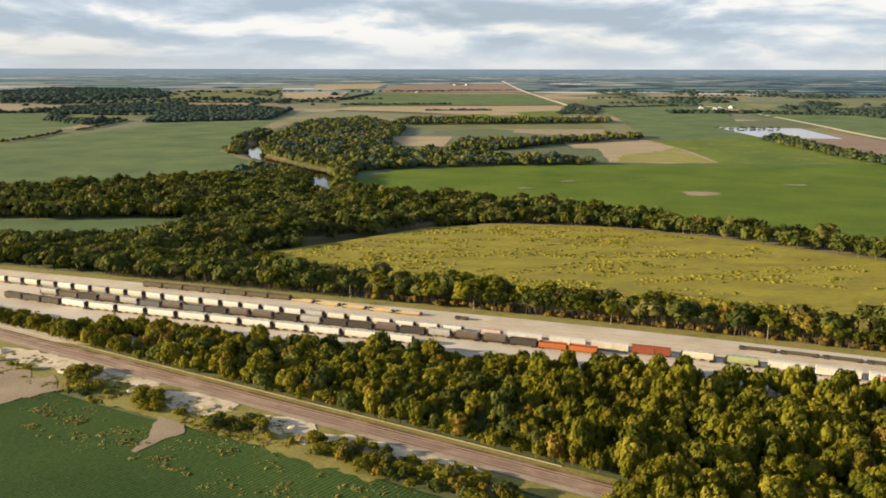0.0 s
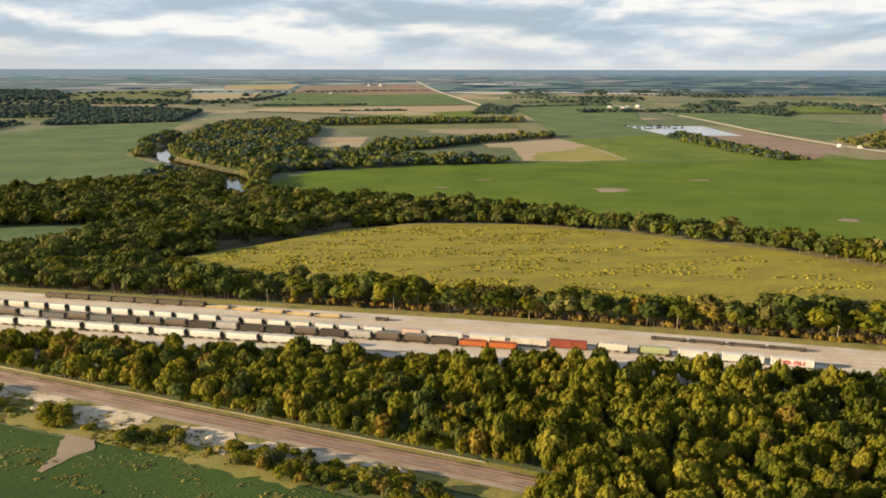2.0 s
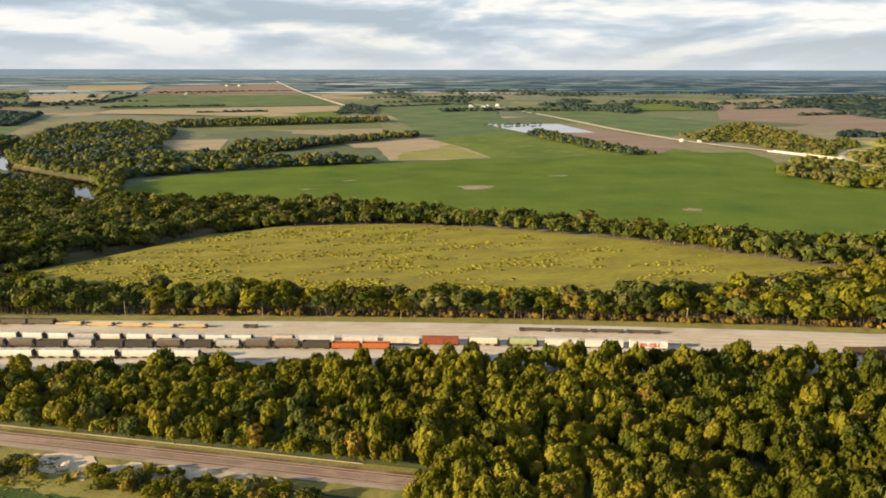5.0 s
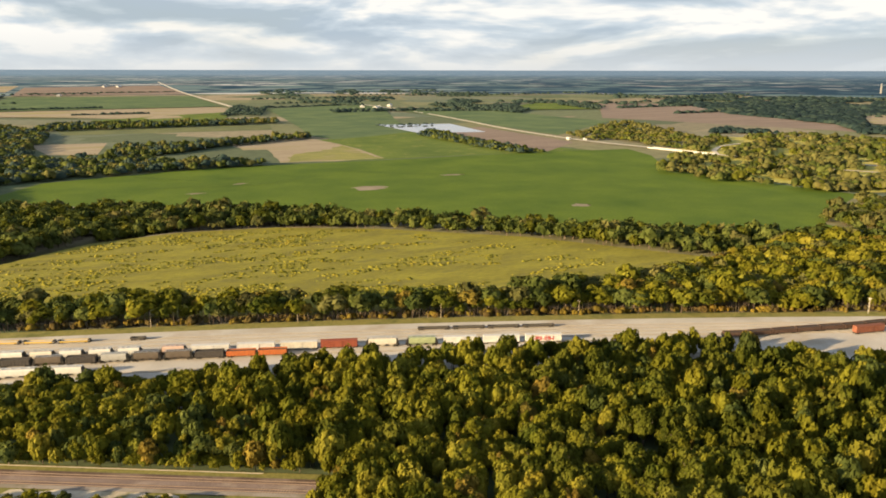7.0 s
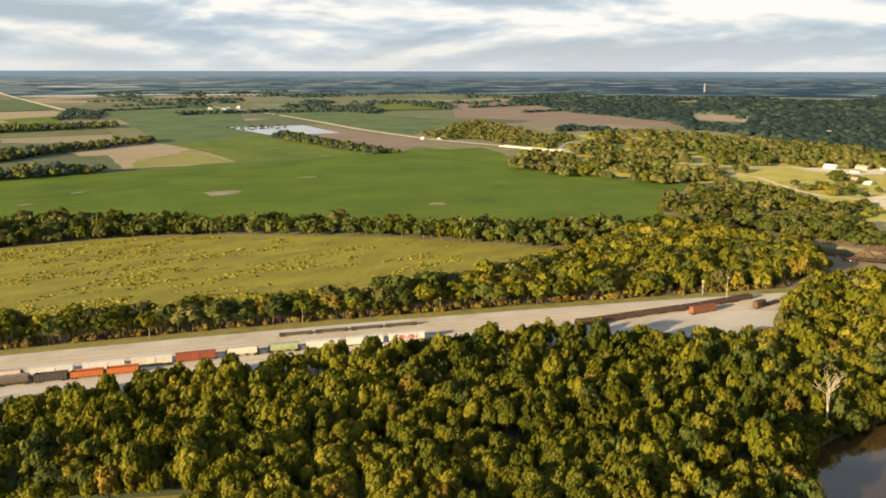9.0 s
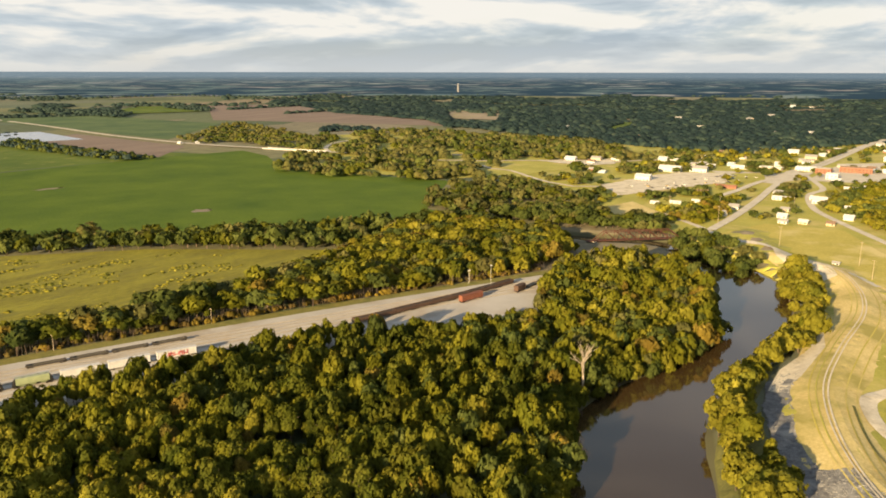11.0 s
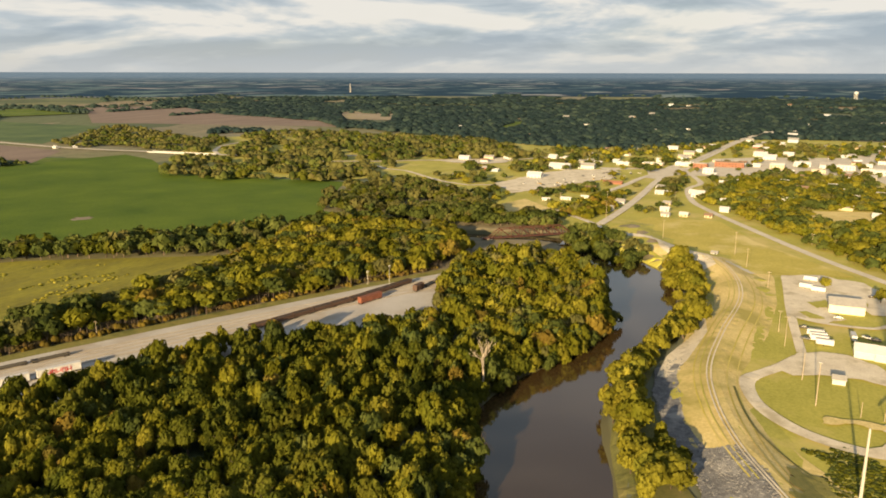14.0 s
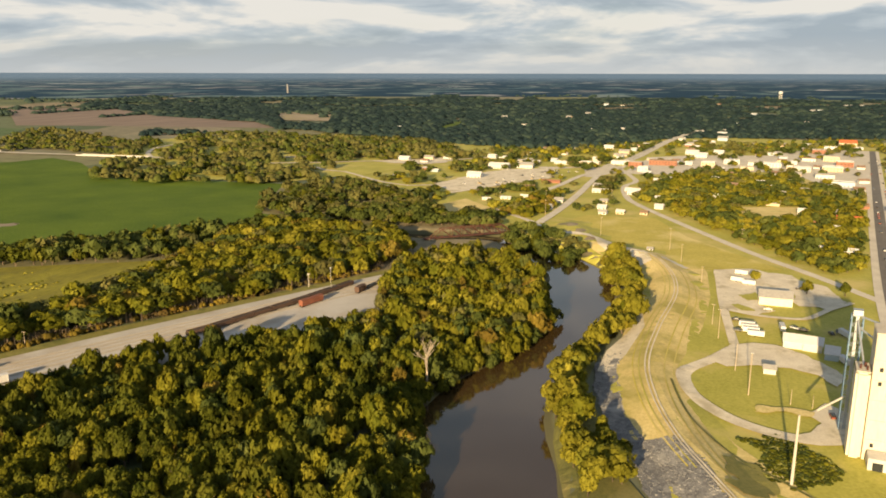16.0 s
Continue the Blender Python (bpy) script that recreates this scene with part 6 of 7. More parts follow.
def part(name, bm, mat, parent, label="", smooth=False):
    bmesh.ops.recalc_face_normals(bm, faces=bm.faces[:])
    me = bpy.data.meshes.new(name)
    bm.to_mesh(me)
    bm.free()
    me.materials.append(mat)
    if smooth:
        for p in me.polygons:
            p.use_smooth = True
    ob = new(name, me)
    ob.parent = parent
    return tagged(ob, label)


def thing(name, label, category, group=""):
    return tagged(new(name), label, category, group)


PAINT = {
    "white": plain("white_car_paint", (0.70, 0.695, 0.675), 0.5, 0, 0.22),
    "cream": plain("cream_car_paint", (0.66, 0.62, 0.54), 0.55, 0, 0.25),
    "grey": plain("grey_car_paint", (0.42, 0.42, 0.41), 0.6, 0, 0.35),
    "pinkish": plain("faded_pink_paint", (0.62, 0.45, 0.38), 0.6, 0, 0.3),
    "green": plain("faded_green_paint", (0.36, 0.42, 0.24), 0.6, 0, 0.3),
    "dark": plain("dark_car_steel", (0.075, 0.065, 0.060), 0.7, 0, 0.4),
    "umber": plain("dull_brown_paint", (0.125, 0.098, 0.076), 0.7, 0, 0.4),
    "slate": plain("slate_car_paint", (0.17, 0.175, 0.18), 0.7, 0, 0.35),
    "olive": plain("olive_car_paint", (0.15, 0.13, 0.085), 0.7, 0, 0.35),
    "orange": plain("orange_car_paint", (0.55, 0.16, 0.045), 0.6, 0, 0.3),
    "red": plain("oxide_red_paint", (0.30, 0.075, 0.04), 0.65, 0, 0.35),
    "oxide": plain("rusted_red_paint", (0.24, 0.085, 0.05), 0.75, 0, 0.4),
    "rusted": plain("rusted_brown_steel", (0.105, 0.062, 0.045), 0.8, 0, 0.45),
    "yellow": plain("yellow_car_paint", (0.62, 0.42, 0.10), 0.6, 0, 0.3),
    "black": plain("black_iron", (0.03, 0.028, 0.026), 0.6, 0.2, 0.3),
    "rust": plain("rusted_truss", (0.12, 0.048, 0.034), 0.8, 0.2, 0.45),
    "concrete": grained("silo_concrete", (0.56, 0.50, 0.40), (0.72, 0.66, 0.54), 0.1, 1.0, 0.85, 0.08, stretch=(1, 1, 0.25)),
    "galvanised": plain("galvanised_steel", (0.52, 0.56, 0.60), 0.45, 0.5, 0.25),
    "blue": plain("blue_steel", (0.20, 0.33, 0.50), 0.5, 0.2, 0.3),
    "roof_white": plain("white_roof", (0.62, 0.625, 0.63), 0.6, 0, 0.2),
    "roof_grey": plain("grey_roof", (0.36, 0.35, 0.34), 0.8, 0, 0.3),
    "roof_brown": plain("brown_roof", (0.26, 0.17, 0.12), 0.8, 0, 0.35),
    "roof_red": plain("orange_tile_roof", (0.58, 0.15, 0.06), 0.7, 0, 0.25),
    "wall_white": plain("white_wall", (0.56, 0.56, 0.55), 0.7, 0, 0.2),
    "wall_tan": plain("tan_wall", (0.58, 0.48, 0.34), 0.7, 0, 0.25),
    "wall_yellow": plain("pale_yellow_wall", (0.74, 0.70, 0.55), 0.7, 0, 0.2),
    "wall_blue": plain("pale_blue_wall", (0.38, 0.47, 0.56), 0.6, 0, 0.2),
    "brick": grained("brick_wall", (0.20, 0.085, 0.055), (0.36, 0.17, 0.11), 0.3, 4.0, 0.9, 0.1),
    "window": plain("dark_window", (0.03, 0.035, 0.04), 0.15, 0, 0.2),
    "pole": grained("pole_wood", (0.34, 0.27, 0.19), (0.50, 0.42, 0.31), 0.4, 5.0, 0.9, 0.1),
    "mast": plain("pale_mast", (0.62, 0.60, 0.55), 0.5, 0.3, 0.2),
    "rubber": plain("tyre_rubber", (0.02, 0.02, 0.02), 0.9),
    "graffiti": plain("red_spray_paint", (0.60, 0.06, 0.05), 0.6, 0, 0.2),
    "coal": grained("dark_load", (0.02, 0.02, 0.02), (0.07, 0.06, 0.055), 0.8, 5.0, 0.9, 0.4),
}


# ---- rail cars ----
def bogies(car, length):
    for x in (-length / 2 + 1.9, length / 2 - 1.9):
        bm = bmesh.new()
        box(bm, 0, -1.0, 0.62, 2.3, 0.16, 0.34)
        box(bm, 0, 1.0, 0.62, 2.3, 0.16, 0.34)
        box(bm, 0, 0, 0.66, 0.5, 2.1, 0.36)
        b = part("bogie", bm, PAINT["black"], car)
        b.location = (x, 0, 0)
        for wx in (-0.85, 0.85):
            bm = bmesh.new()
            rod(bm, (wx, -0.82, 0.46), (wx, -0.68, 0.46), 0.46, 10)
            rod(bm, (wx, 0.68, 0.46), (wx, 0.82, 0.46), 0.46, 10)
            rod(bm, (wx, -0.7, 0.46), (wx, 0.7, 0.46), 0.09, 6)
            part("wheelset", bm, PAINT["steel_wheel"], b)
    bm = bmesh.new()
    box(bm, 0, 0, 1.0, length, 0.5, 0.3)
    part("underframe", bm, PAINT["black"], car)


PAINT["steel_wheel"] = plain("wheel_steel", (0.10, 0.085, 0.075), 0.5, 0.5)


def hopper_car(length, paint, label):
    """A covered hopper: rounded sides, sloped bays, roof walk and hatches."""
    car = thing("hopper_car", label, "rail car", "yard rail cars")
    L = length - 1.4
    bm = bmesh.new()
    side = [(-1.25, 1.55), (-1.55, 2.1), (-1.6, 3.2), (-1.52, 4.0), (-1.2, 4.46), (-0.6, 4.64), (0.6, 4.64), (1.2, 4.46), (1.52, 4.0), (1.6, 3.2), (1.55, 2.1), (1.25, 1.55)]
    extrude(bm, side, -L / 2 + 0.9, L / 2 - 0.9)
    part("body", bm, PAINT[paint], car)
    for s in (-1, 1):
        bm = bmesh.new()
        slope = [[bm.verts.new((s * (L / 2 - 0.88 + a), b, z)) for a, z in ((0.0, 4.35), (0.0, 1.2), (1.25, 1.2), (1.25, 1.9))] for b in (-1.45, 1.45)]
        bm.faces.new(slope[0])
        bm.faces.new(slope[1][::-1])
        for q in range(4):
            bm.faces.new((slope[0][q], slope[1][q], slope[1][(q + 1) % 4], slope[0][(q + 1) % 4]))
        bmesh.ops.recalc_face_normals(bm, faces=bm.faces)
        part("end_slope", bm, PAINT["black"], car, "dark sloped end")
    for s in (-1, 1):
        bm = bmesh.new()
        box(bm, s * (L / 2 + 0.22), 0, 1.5, 0.5, 2.7, 0.8)
        part("end_frame", bm, PAINT["black"], car)
    for k in range(3):
        x = (k - 1) * (L - 4) / 2.6
        bm = bmesh.new()
        top = [bm.verts.new((x + a * 1.6, b * 1.3, 1.6)) for a, b in ((-1, -1), (1, -1), (1, 1), (-1, 1))]
        low = [bm.verts.new((x + a * 0.4, b * 0.5, 0.55)) for a, b in ((-1, -1), (1, -1), (1, 1), (-1, 1))]
        for i in range(4):
            bm.faces.new((top[i], top[(i + 1) % 4], low[(i + 1) % 4], low[i]))
        bm.faces.new(low[::-1])
        bm.faces.new(top)
        part("bay", bm, PAINT[paint], car)
    bm = bmesh.new()
    box(bm, 0, -0.95, 4.73, L - 0.4, 0.45, 0.06)
    box(bm, 0, 0.95, 4.73, L - 0.4, 0.45, 0.06)
    part("roof_walk", bm, PAINT["galvanised"], car)
    for k in range(4):
        bm = bmesh.new()
        rod(bm, ((k - 1.5) * (L - 2.5) / 4, 0, 4.6), ((k - 1.5) * (L - 2.5) / 4, 0, 4.82), 0.45, 10)
        part("hatch", bm, PAINT[paint], car)
    for s in (-1, 1):
        bm = bmesh.new()
        for h in np.arange(1.2, 4.3, 0.45):
            box(bm, s * (L / 2 - 0.02), 1.3 * s, h, 0.06, 0.5, 0.06)
        box(bm, s * (L / 2 - 0.02), 1.3 * s + 0.25, 2.8, 0.05, 0.05, 3.2)
        part("ladder", bm, PAINT["black"], car)
    bogies(car, length)
    return car


def gondola_car(length, paint, label, height=2.0, load=True):
    """An open car: ribbed sides, ends, floor and a dark load."""
    car = thing("gondola_car", label, "rail car", "yard rail cars")
    L, h0 = length - 1.2, 1.15
    for s in (-1, 1):
        bm = bmesh.new()
        box(bm, 0, s * 1.5, h0 + height / 2, L, 0.1, height)
        box(bm, 0, s * 1.56, h0 + height, L, 0.2, 0.14)
        for k in range(9):
            box(bm, -L / 2 + 0.4 + k * (L - 0.8) / 8, s * 1.6, h0 + height / 2, 0.14, 0.14, height)
        part("side_wall", bm, PAINT[paint], car)
        bm = bmesh.new()
        box(bm, s * L / 2, 0, h0 + height / 2, 0.12, 3.0, height)
        part("end_wall", bm, PAINT[paint], car)
        bm = bmesh.new()
        box(bm, s * (L / 2 + 0.3), 0, 1.7, 0.46, 2.6, 1.5)
        part("end_frame", bm, PAINT["black"], car)
    bm = bmesh.new()
    box(bm, 0, 0, h0, L, 3.0, 0.16)
    part("floor", bm, PAINT["black"], car)
    if load:
        bm = bmesh.new()
        extrude(bm, [(-1.42, h0 + 0.1), (-1.42, h0 + height * 0.62), (-0.6, h0 + height * 0.92), (0.5, h0 + height * 0.95), (1.42, h0 + height * 0.6), (1.42, h0 + 0.1)], -L / 2 + 0.1, L / 2 - 0.1)
        part("load", bm, PAINT["coal"], car, "dark bulk load")
    bogies(car, length)
    return car


def box_car(length, paint, label, tag=False, roof="roof_white"):
    """A box car: ribbed walls, peaked roof and a sliding door on each side."""
    car = thing("box_car", label, "rail car", "yard rail cars")
    L = length - 1.2
    bm = bmesh.new()
    extrude(bm, [(-1.5, 1.1), (-1.5, 4.25), (1.5, 4.25), (1.5, 1.1)], -L / 2, L / 2)
    part("body", bm, PAINT[paint], car)
    for s in (-1, 1):
        for k in range(13):
            bm = bmesh.new()
            box(bm, -L / 2 + 0.3 + k * (L - 0.6) / 12, s * 1.54, 2.65, 0.1, 0.1, 3.0)
            part("rib", bm, PAINT[paint], car)
    bm = bmesh.new()
    extrude(bm, [(-1.58, 4.24), (-1.58, 4.34), (0, 4.62), (1.58, 4.34), (1.58, 4.24)], -L / 2 - 0.06, L / 2 + 0.06)
    part("roof", bm, PAINT[roof], car)
    for s in (-1, 1):
        bm = bmesh.new()
        box(bm, 0, s * 1.62, 2.65, 3.0, 0.1, 2.9)
        part("door", bm, PAINT[paint], car)
    if tag:
        for k, (w, h) in enumerate(((1.5, 2.2), (1.1, 2.4), (1.7, 2.0), (1.2, 2.3), (1.6, 2.1))):
            bm = bmesh.new()
            x = -4.6 + k * 2.1
            box(bm, x - w / 2, -1.69, 2.6, 0.35, 0.03, h)
            box(bm, x + w / 2, -1.69, 2.6, 0.35, 0.03, h * 0.9)
            box(bm, x, -1.69, 2.6 + (0.5 if k % 2 else -0.4), w, 0.03, 0.35)
            part("painted_mark", bm, PAINT["graffiti"], car, "red spray-painted strokes")
    bogies(car, length)
    return car


def flat_car(length, paint, label):
    """A low flat car with side sills and short end frames."""
    car = thing("flat_car", label, "rail car", "yard rail cars")
    L = length - 1.0
    bm = bmesh.new()
    box(bm, 0, 0, 1.2, L, 2.7, 0.14)
    part("deck", bm, PAINT["cream" if paint == "yellow" else "olive"], car)
    for s in (-1, 1):
        bm = bmesh.new()
        box(bm, 0, s * 1.4, 1.18, L * 0.86, 0.12, 0.7)
        part("side_sill", bm, PAINT[paint], car)
        bm = bmesh.new()
        box(bm, s * (L / 2 - 0.5), 0, 1.5, 1.2, 2.3, 0.45)
        part("end_frame", bm, PAINT["black" if paint == "yellow" else "dark"], car)
    bogies(car, length)
    return car


made = {}


def set_car(kind, x, off, length, paint, label, **more):
    """Put a car of a kind on a yard track."""
    key = (kind, length, paint, label)
    dy = yard_line(x + 4, off(x + 4)) - yard_line(x - 4, off(x - 4))
    m = pose(x, yard_line(x, off(x)), 0.52, 0, 0, math.degrees(math.atan2(dy, 8)))
    if key not in made:
        made[key] = kind(length, paint, label, **more)
        made[key].matrix_basis = m
        return made[key]
    return copy_thing(made[key], m)


crng = random.Random(5)
LEAN_X = 0.957
x = -300.0
while x < 15:
    p = crng.choices(("white", "cream", "grey"), (7, 3, 1))[0]
    set_car(hopper_car, x, ROW_A, 12.7, p, f"{'white' if p == 'white' else 'cream' if p == 'cream' else 'grey'} covered hopper car standing in the yard")
    x += 12.75 * LEAN_X
for x, kind, length, paint, label in (
    (24, hopper_car, 13.0, "pinkish", "faded pink covered hopper car"), (40, box_car, 18.6, "white", "white box car in the yard row"), (60, box_car, 18.6, "white", "white box car in the yard row"),
    (79, box_car, 18.6, "cream", "cream box car with pale roof"), (97, box_car, 18.6, "red", "oxide red box car in the row"), (116.5, hopper_car, 16.5, "cream", "cream covered hopper car"),
    (134.5, hopper_car, 16.0, "green", "faded green covered hopper car"), (152, box_car, 17.0, "white", "white box car in the yard row"), (171, box_car, 19.0, "white", "white box car in the yard row")):
    set_car(kind, x, ROW_A, length, paint, label, **({"roof": "red"} if paint == "red" else {}))
set_car(box_car, 190.5, ROW_A, 19.0, "white", "white box car with large red spray-painted strokes", tag=True)
for n in range(1, 22):
    x = 52.3 - 13.45 * n
    if n in (4, 9, 17, 21):
        set_car(hopper_car, x, ROW_B, 14.0, "grey", "grey covered hopper car in a dark row")
    elif n in (2, 3, 6, 11, 12, 15, 18):
        set_car(hopper_car, x, ROW_B, 14.0, "umber", "dull brown covered hopper car in a dark row")
    else:
        p = crng.choice(("dark", "dark", "slate", "olive", "olive"))
        set_car(gondola_car, x, ROW_B, 14.0, p, f"{'black' if p == 'dark' else 'slate grey' if p == 'slate' else 'dark olive'} open hopper car with ribbed sides", height=2.8)
for x in (52.3, 65.9):
    set_car(gondola_car, x, ROW_B, 14.2, "orange", "bright orange open gondola car", height=2.4)
for x in (-247.5, -234.2, -220.9):
    set_car(gondola_car, x, ROW_C, 14.0, "dark", "black open hopper car with ribbed sides", height=2.8)
x = -205.0
while x < -10:
    set_car(hopper_car, x, ROW_C, 19.0, "white", "long white covered hopper car beside the wood")
    x += 19.1 * LEAN_X
x = -176.0
while x < -84:
    set_car(gondola_car, x, ROW_FAR, 14.2, "olive", "dark olive open hopper car on the far track", height=2.2)
    x += 14.3 * LEAN_X
while x < -12:
    set_car(flat_car, x, ROW_FAR, 16.0, "yellow", "empty yellow flat car with black ends")
    x += 16.1 * LEAN_X
set_car(flat_car, 10, ROW_FAR, 8.0, "dark", "short dark flat wagon on the far track")
for x in (149, 166, 183, 200):
    set_car(flat_car, x, ROW_FAR, 17.2, "dark", "empty dark flat car on the far track")
x = 282.0
while x < 392:
    set_car(gondola_car, x, ROW_EAST, 14.2, "rusted", "dark open gondola car in a curved row", height=2.0)
    x += 14.3 * 0.92


def SPUR(x):
    return -27.0 + (x - 348.5) * 0.22


def STUB(x):
    return (230.5 - yard_line(x)) / 1.05


set_car(box_car, 348.5, SPUR, 18.0, "oxide", "rust red box car standing on the gravel", roof="oxide")
set_car(box_car, 382, STUB, 10.0, "rusted", "short rust brown car on the gravel", roof="rusted")
for x in (396, 411):
    set_car(flat_car, x, STUB, 14.0, "dark", "low dark flat car at the yard throat")


# ---- poles ----
def pole(x, y, height, label="wooden utility pole with a crossarm", arm=True, mat="pole", radius=0.16, head=False, turn=0.0):
    p = thing("utility_pole" if arm else "mast", label, "pole", "poles" if arm else "masts")
    p.matrix_basis = pose(x, y, float(relief(x, y)) - 0.2, 0, 0, turn)
    bm = bmesh.new()
    rod(bm, (0, 0, 0), (0, 0, height), radius, 8, radius * 0.6)
    part("shaft", bm, PAINT[mat], p)
    if arm:
        bm = bmesh.new()
        box(bm, 0, 0, height - 0.5, 0.12, 2.4, 0.14)
        part("crossarm", bm, PAINT[mat], p)
        for s in (-1.05, 0, 1.05):
            bm = bmesh.new()
            rod(bm, (0, s, height - 0.44), (0, s, height - 0.22), 0.07, 6)
            part("insulator", bm, PAINT["galvanised"], p)
    if head:
        bm = bmesh.new()
        box(bm, 0.3, 0, height, 0.8, 1.4, 0.25)
        part("lamp_head", bm, PAINT["wall_white"], p)
    return p


for x, off in ((-54, 8), (17, 8), (88, 7), (160, 8), (231, 9), (302, 10), (381, 9)):
    pole(x, yard_line(x, off), 9.0, "weathered utility pole beside the yard")
pole(377.7, 265.3, 9, "tall yard light pole beside the tracks", False, "mast", 0.14, True)
pole(374.3, 246.6, 16, "tall yard light pole beside the tracks", False, "mast", 0.14, True)
pole(249, -10, 25, "tall tapered pale steel mast by the levee", False, "mast", 0.55)
pole(319, 7, 19, "tall pale light mast on the loop lawn", False, "pole", 0.24, True)
pole(345, 14, 13, "pale wooden pole beside the gravel drive", False, "pole", 0.18)
pole(316, -9, 7, "short pale pole on the loop lawn", False, "pole", 0.15)
pole(316, -17, 6, "short pale pole on the loop lawn", False, "pole", 0.15)
for x, y, h in ((387, 25, 16), (409, 30, 12), (495, 45, 11), (542, 64, 14), (605, 136, 16), (577, 77, 18), (670, 203, 17), (640, 30, 10), (760, 230, 12), (800, 170, 11), (730, 270, 12)):
    pole(x, y, h)


# ---- grain elevator ----
elevator = thing("grain_elevator", "cream concrete grain elevator with square bin and tall headhouse", "grain elevator")


def block(name, x0, x1, y0, y1, z0, z1, mat, parent, label="", soft=0.25):
    """A block between two corners with worn edges."""
    bm = bmesh.new()
    box(bm, (x0 + x1) / 2, (y0 + y1) / 2, (z0 + z1) / 2, x1 - x0, y1 - y0, z1 - z0)
    bmesh.ops.bevel(bm, geom=bm.edges[:], offset=soft, segments=2, affect="EDGES")
    return part(name, bm, PAINT[mat], parent, label)


bin_block = block("bin", 277.0, 287.0, -31.3, -26.8, 0, 32.0, "concrete", elevator, "", 0.9)
block("bin_cap", 276.8, 287.2, -31.5, -26.6, 32.0, 32.5, "concrete", bin_block)
for x, y, r in ((280, -28.2, 0.35), (282.5, -29.8, 0.45), (279, -30.2, 0.3)):
    bm = bmesh.new()
    rod(bm, (x, y, 32.4), (x, y, 34.0), r, 10)
    part("roof_vent", bm, PAINT["rust"], bin_block, "rusty roof vent")
head = block("headhouse", 278.0, 290.0, -52.0, -31.7, 0, 45.5, "concrete", elevator)
block("headhouse_cap", 277.7, 290.3, -52.3, -31.4, 45.5, 46.2, "concrete", head)
for y, zs in ((-34.2, (6, 33.5, 28.5)), (-37.0, (28.5, 25.0)), (-39.6, (33.5, 28.0, 24.5)), (-43.5, (37, 29, 8)), (-47.5, (37, 29))):
    for z in zs:
        bm = bmesh.new()
        box(bm, 277.98, y, z, 0.16, 1.1, 1.5)
        part("window", bm, PAINT["window"], head)
for z in np.arange(8.0, 44.0, 7.2):
    block("pour_line", 277.93, 277.99, -51.5, -32.2, z, z + 0.12, "roof_grey", head, "faint grey pour joint", 0.01)
block("loading_shed", 270.5, 277.4, -52.0, -33.0, 0, 4.6, "wall_white", elevator, "", 0.1)
for y in (-49, -42, -36):
    block("shed_door", 270.36, 270.5, y - 1.6, y + 1.6, 0.1, 3.3, "window", elevator, "", 0.02)

leg = thing("elevator_leg", "blue and galvanised steel lattice bucket elevator tower", "elevator leg")
LX, LY, LH = 301.5, -27.3, 45.0
for sx in (-1.9, 1.9):
    for sy in (-1.9, 1.9):
        bm = bmesh.new()
        rod(bm, (LX + sx, LY + sy, 0), (LX + sx, LY + sy, LH), 0.2, 6)
        part("leg_post", bm, PAINT["blue"], leg)
for k in range(12):
    z0, z1 = k * LH / 12, (k + 1) * LH / 12
    for a, b in (((-1.9, -1.9), (1.9, -1.9)), ((1.9, -1.9), (1.9, 1.9)), ((1.9, 1.9), (-1.9, 1.9)), ((-1.9, 1.9), (-1.9, -1.9))):
        for low, r in ((z1, 0.11), (z0, 0.09)):
            bm = bmesh.new()
            rod(bm, (LX + a[0], LY + a[1], low), (LX + b[0], LY + b[1], z1), r, 5)
            part("brace", bm, PAINT["galvanised"], leg)
bm = bmesh.new()
box(bm, LX - 0.6, LY, LH / 2, 0.7, 1.0, LH)
box(bm, LX + 0.6, LY, LH / 2, 0.7, 1.0, LH)
part("bucket_casing", bm, PAINT["galvanised"], leg)
bm = bmesh.new()
box(bm, LX, LY, LH + 1, 3.2, 3.2, 2.2)
part("leg_head", bm, PAINT["galvanised"], leg)
bm = bmesh.new()
rod(bm, (LX, LY, LH), (286.0, -38.0, 45.5), 0.4, 8)
rod(bm, (LX, LY, LH - 1), (284.0, -29.5, 32.4), 0.35, 8)
rod(bm, (LX, LY, LH - 4), (289.0, -36.0, 38), 0.35, 8)
part("spout", bm, PAINT["galvanised"], leg)
bm = bmesh.new()
rod(bm, (LX - 2, LY + 1, 14), (LX - 8, LY + 10, 9), 0.4, 8)
part("truck_spout", bm, PAINT["mast"], leg)


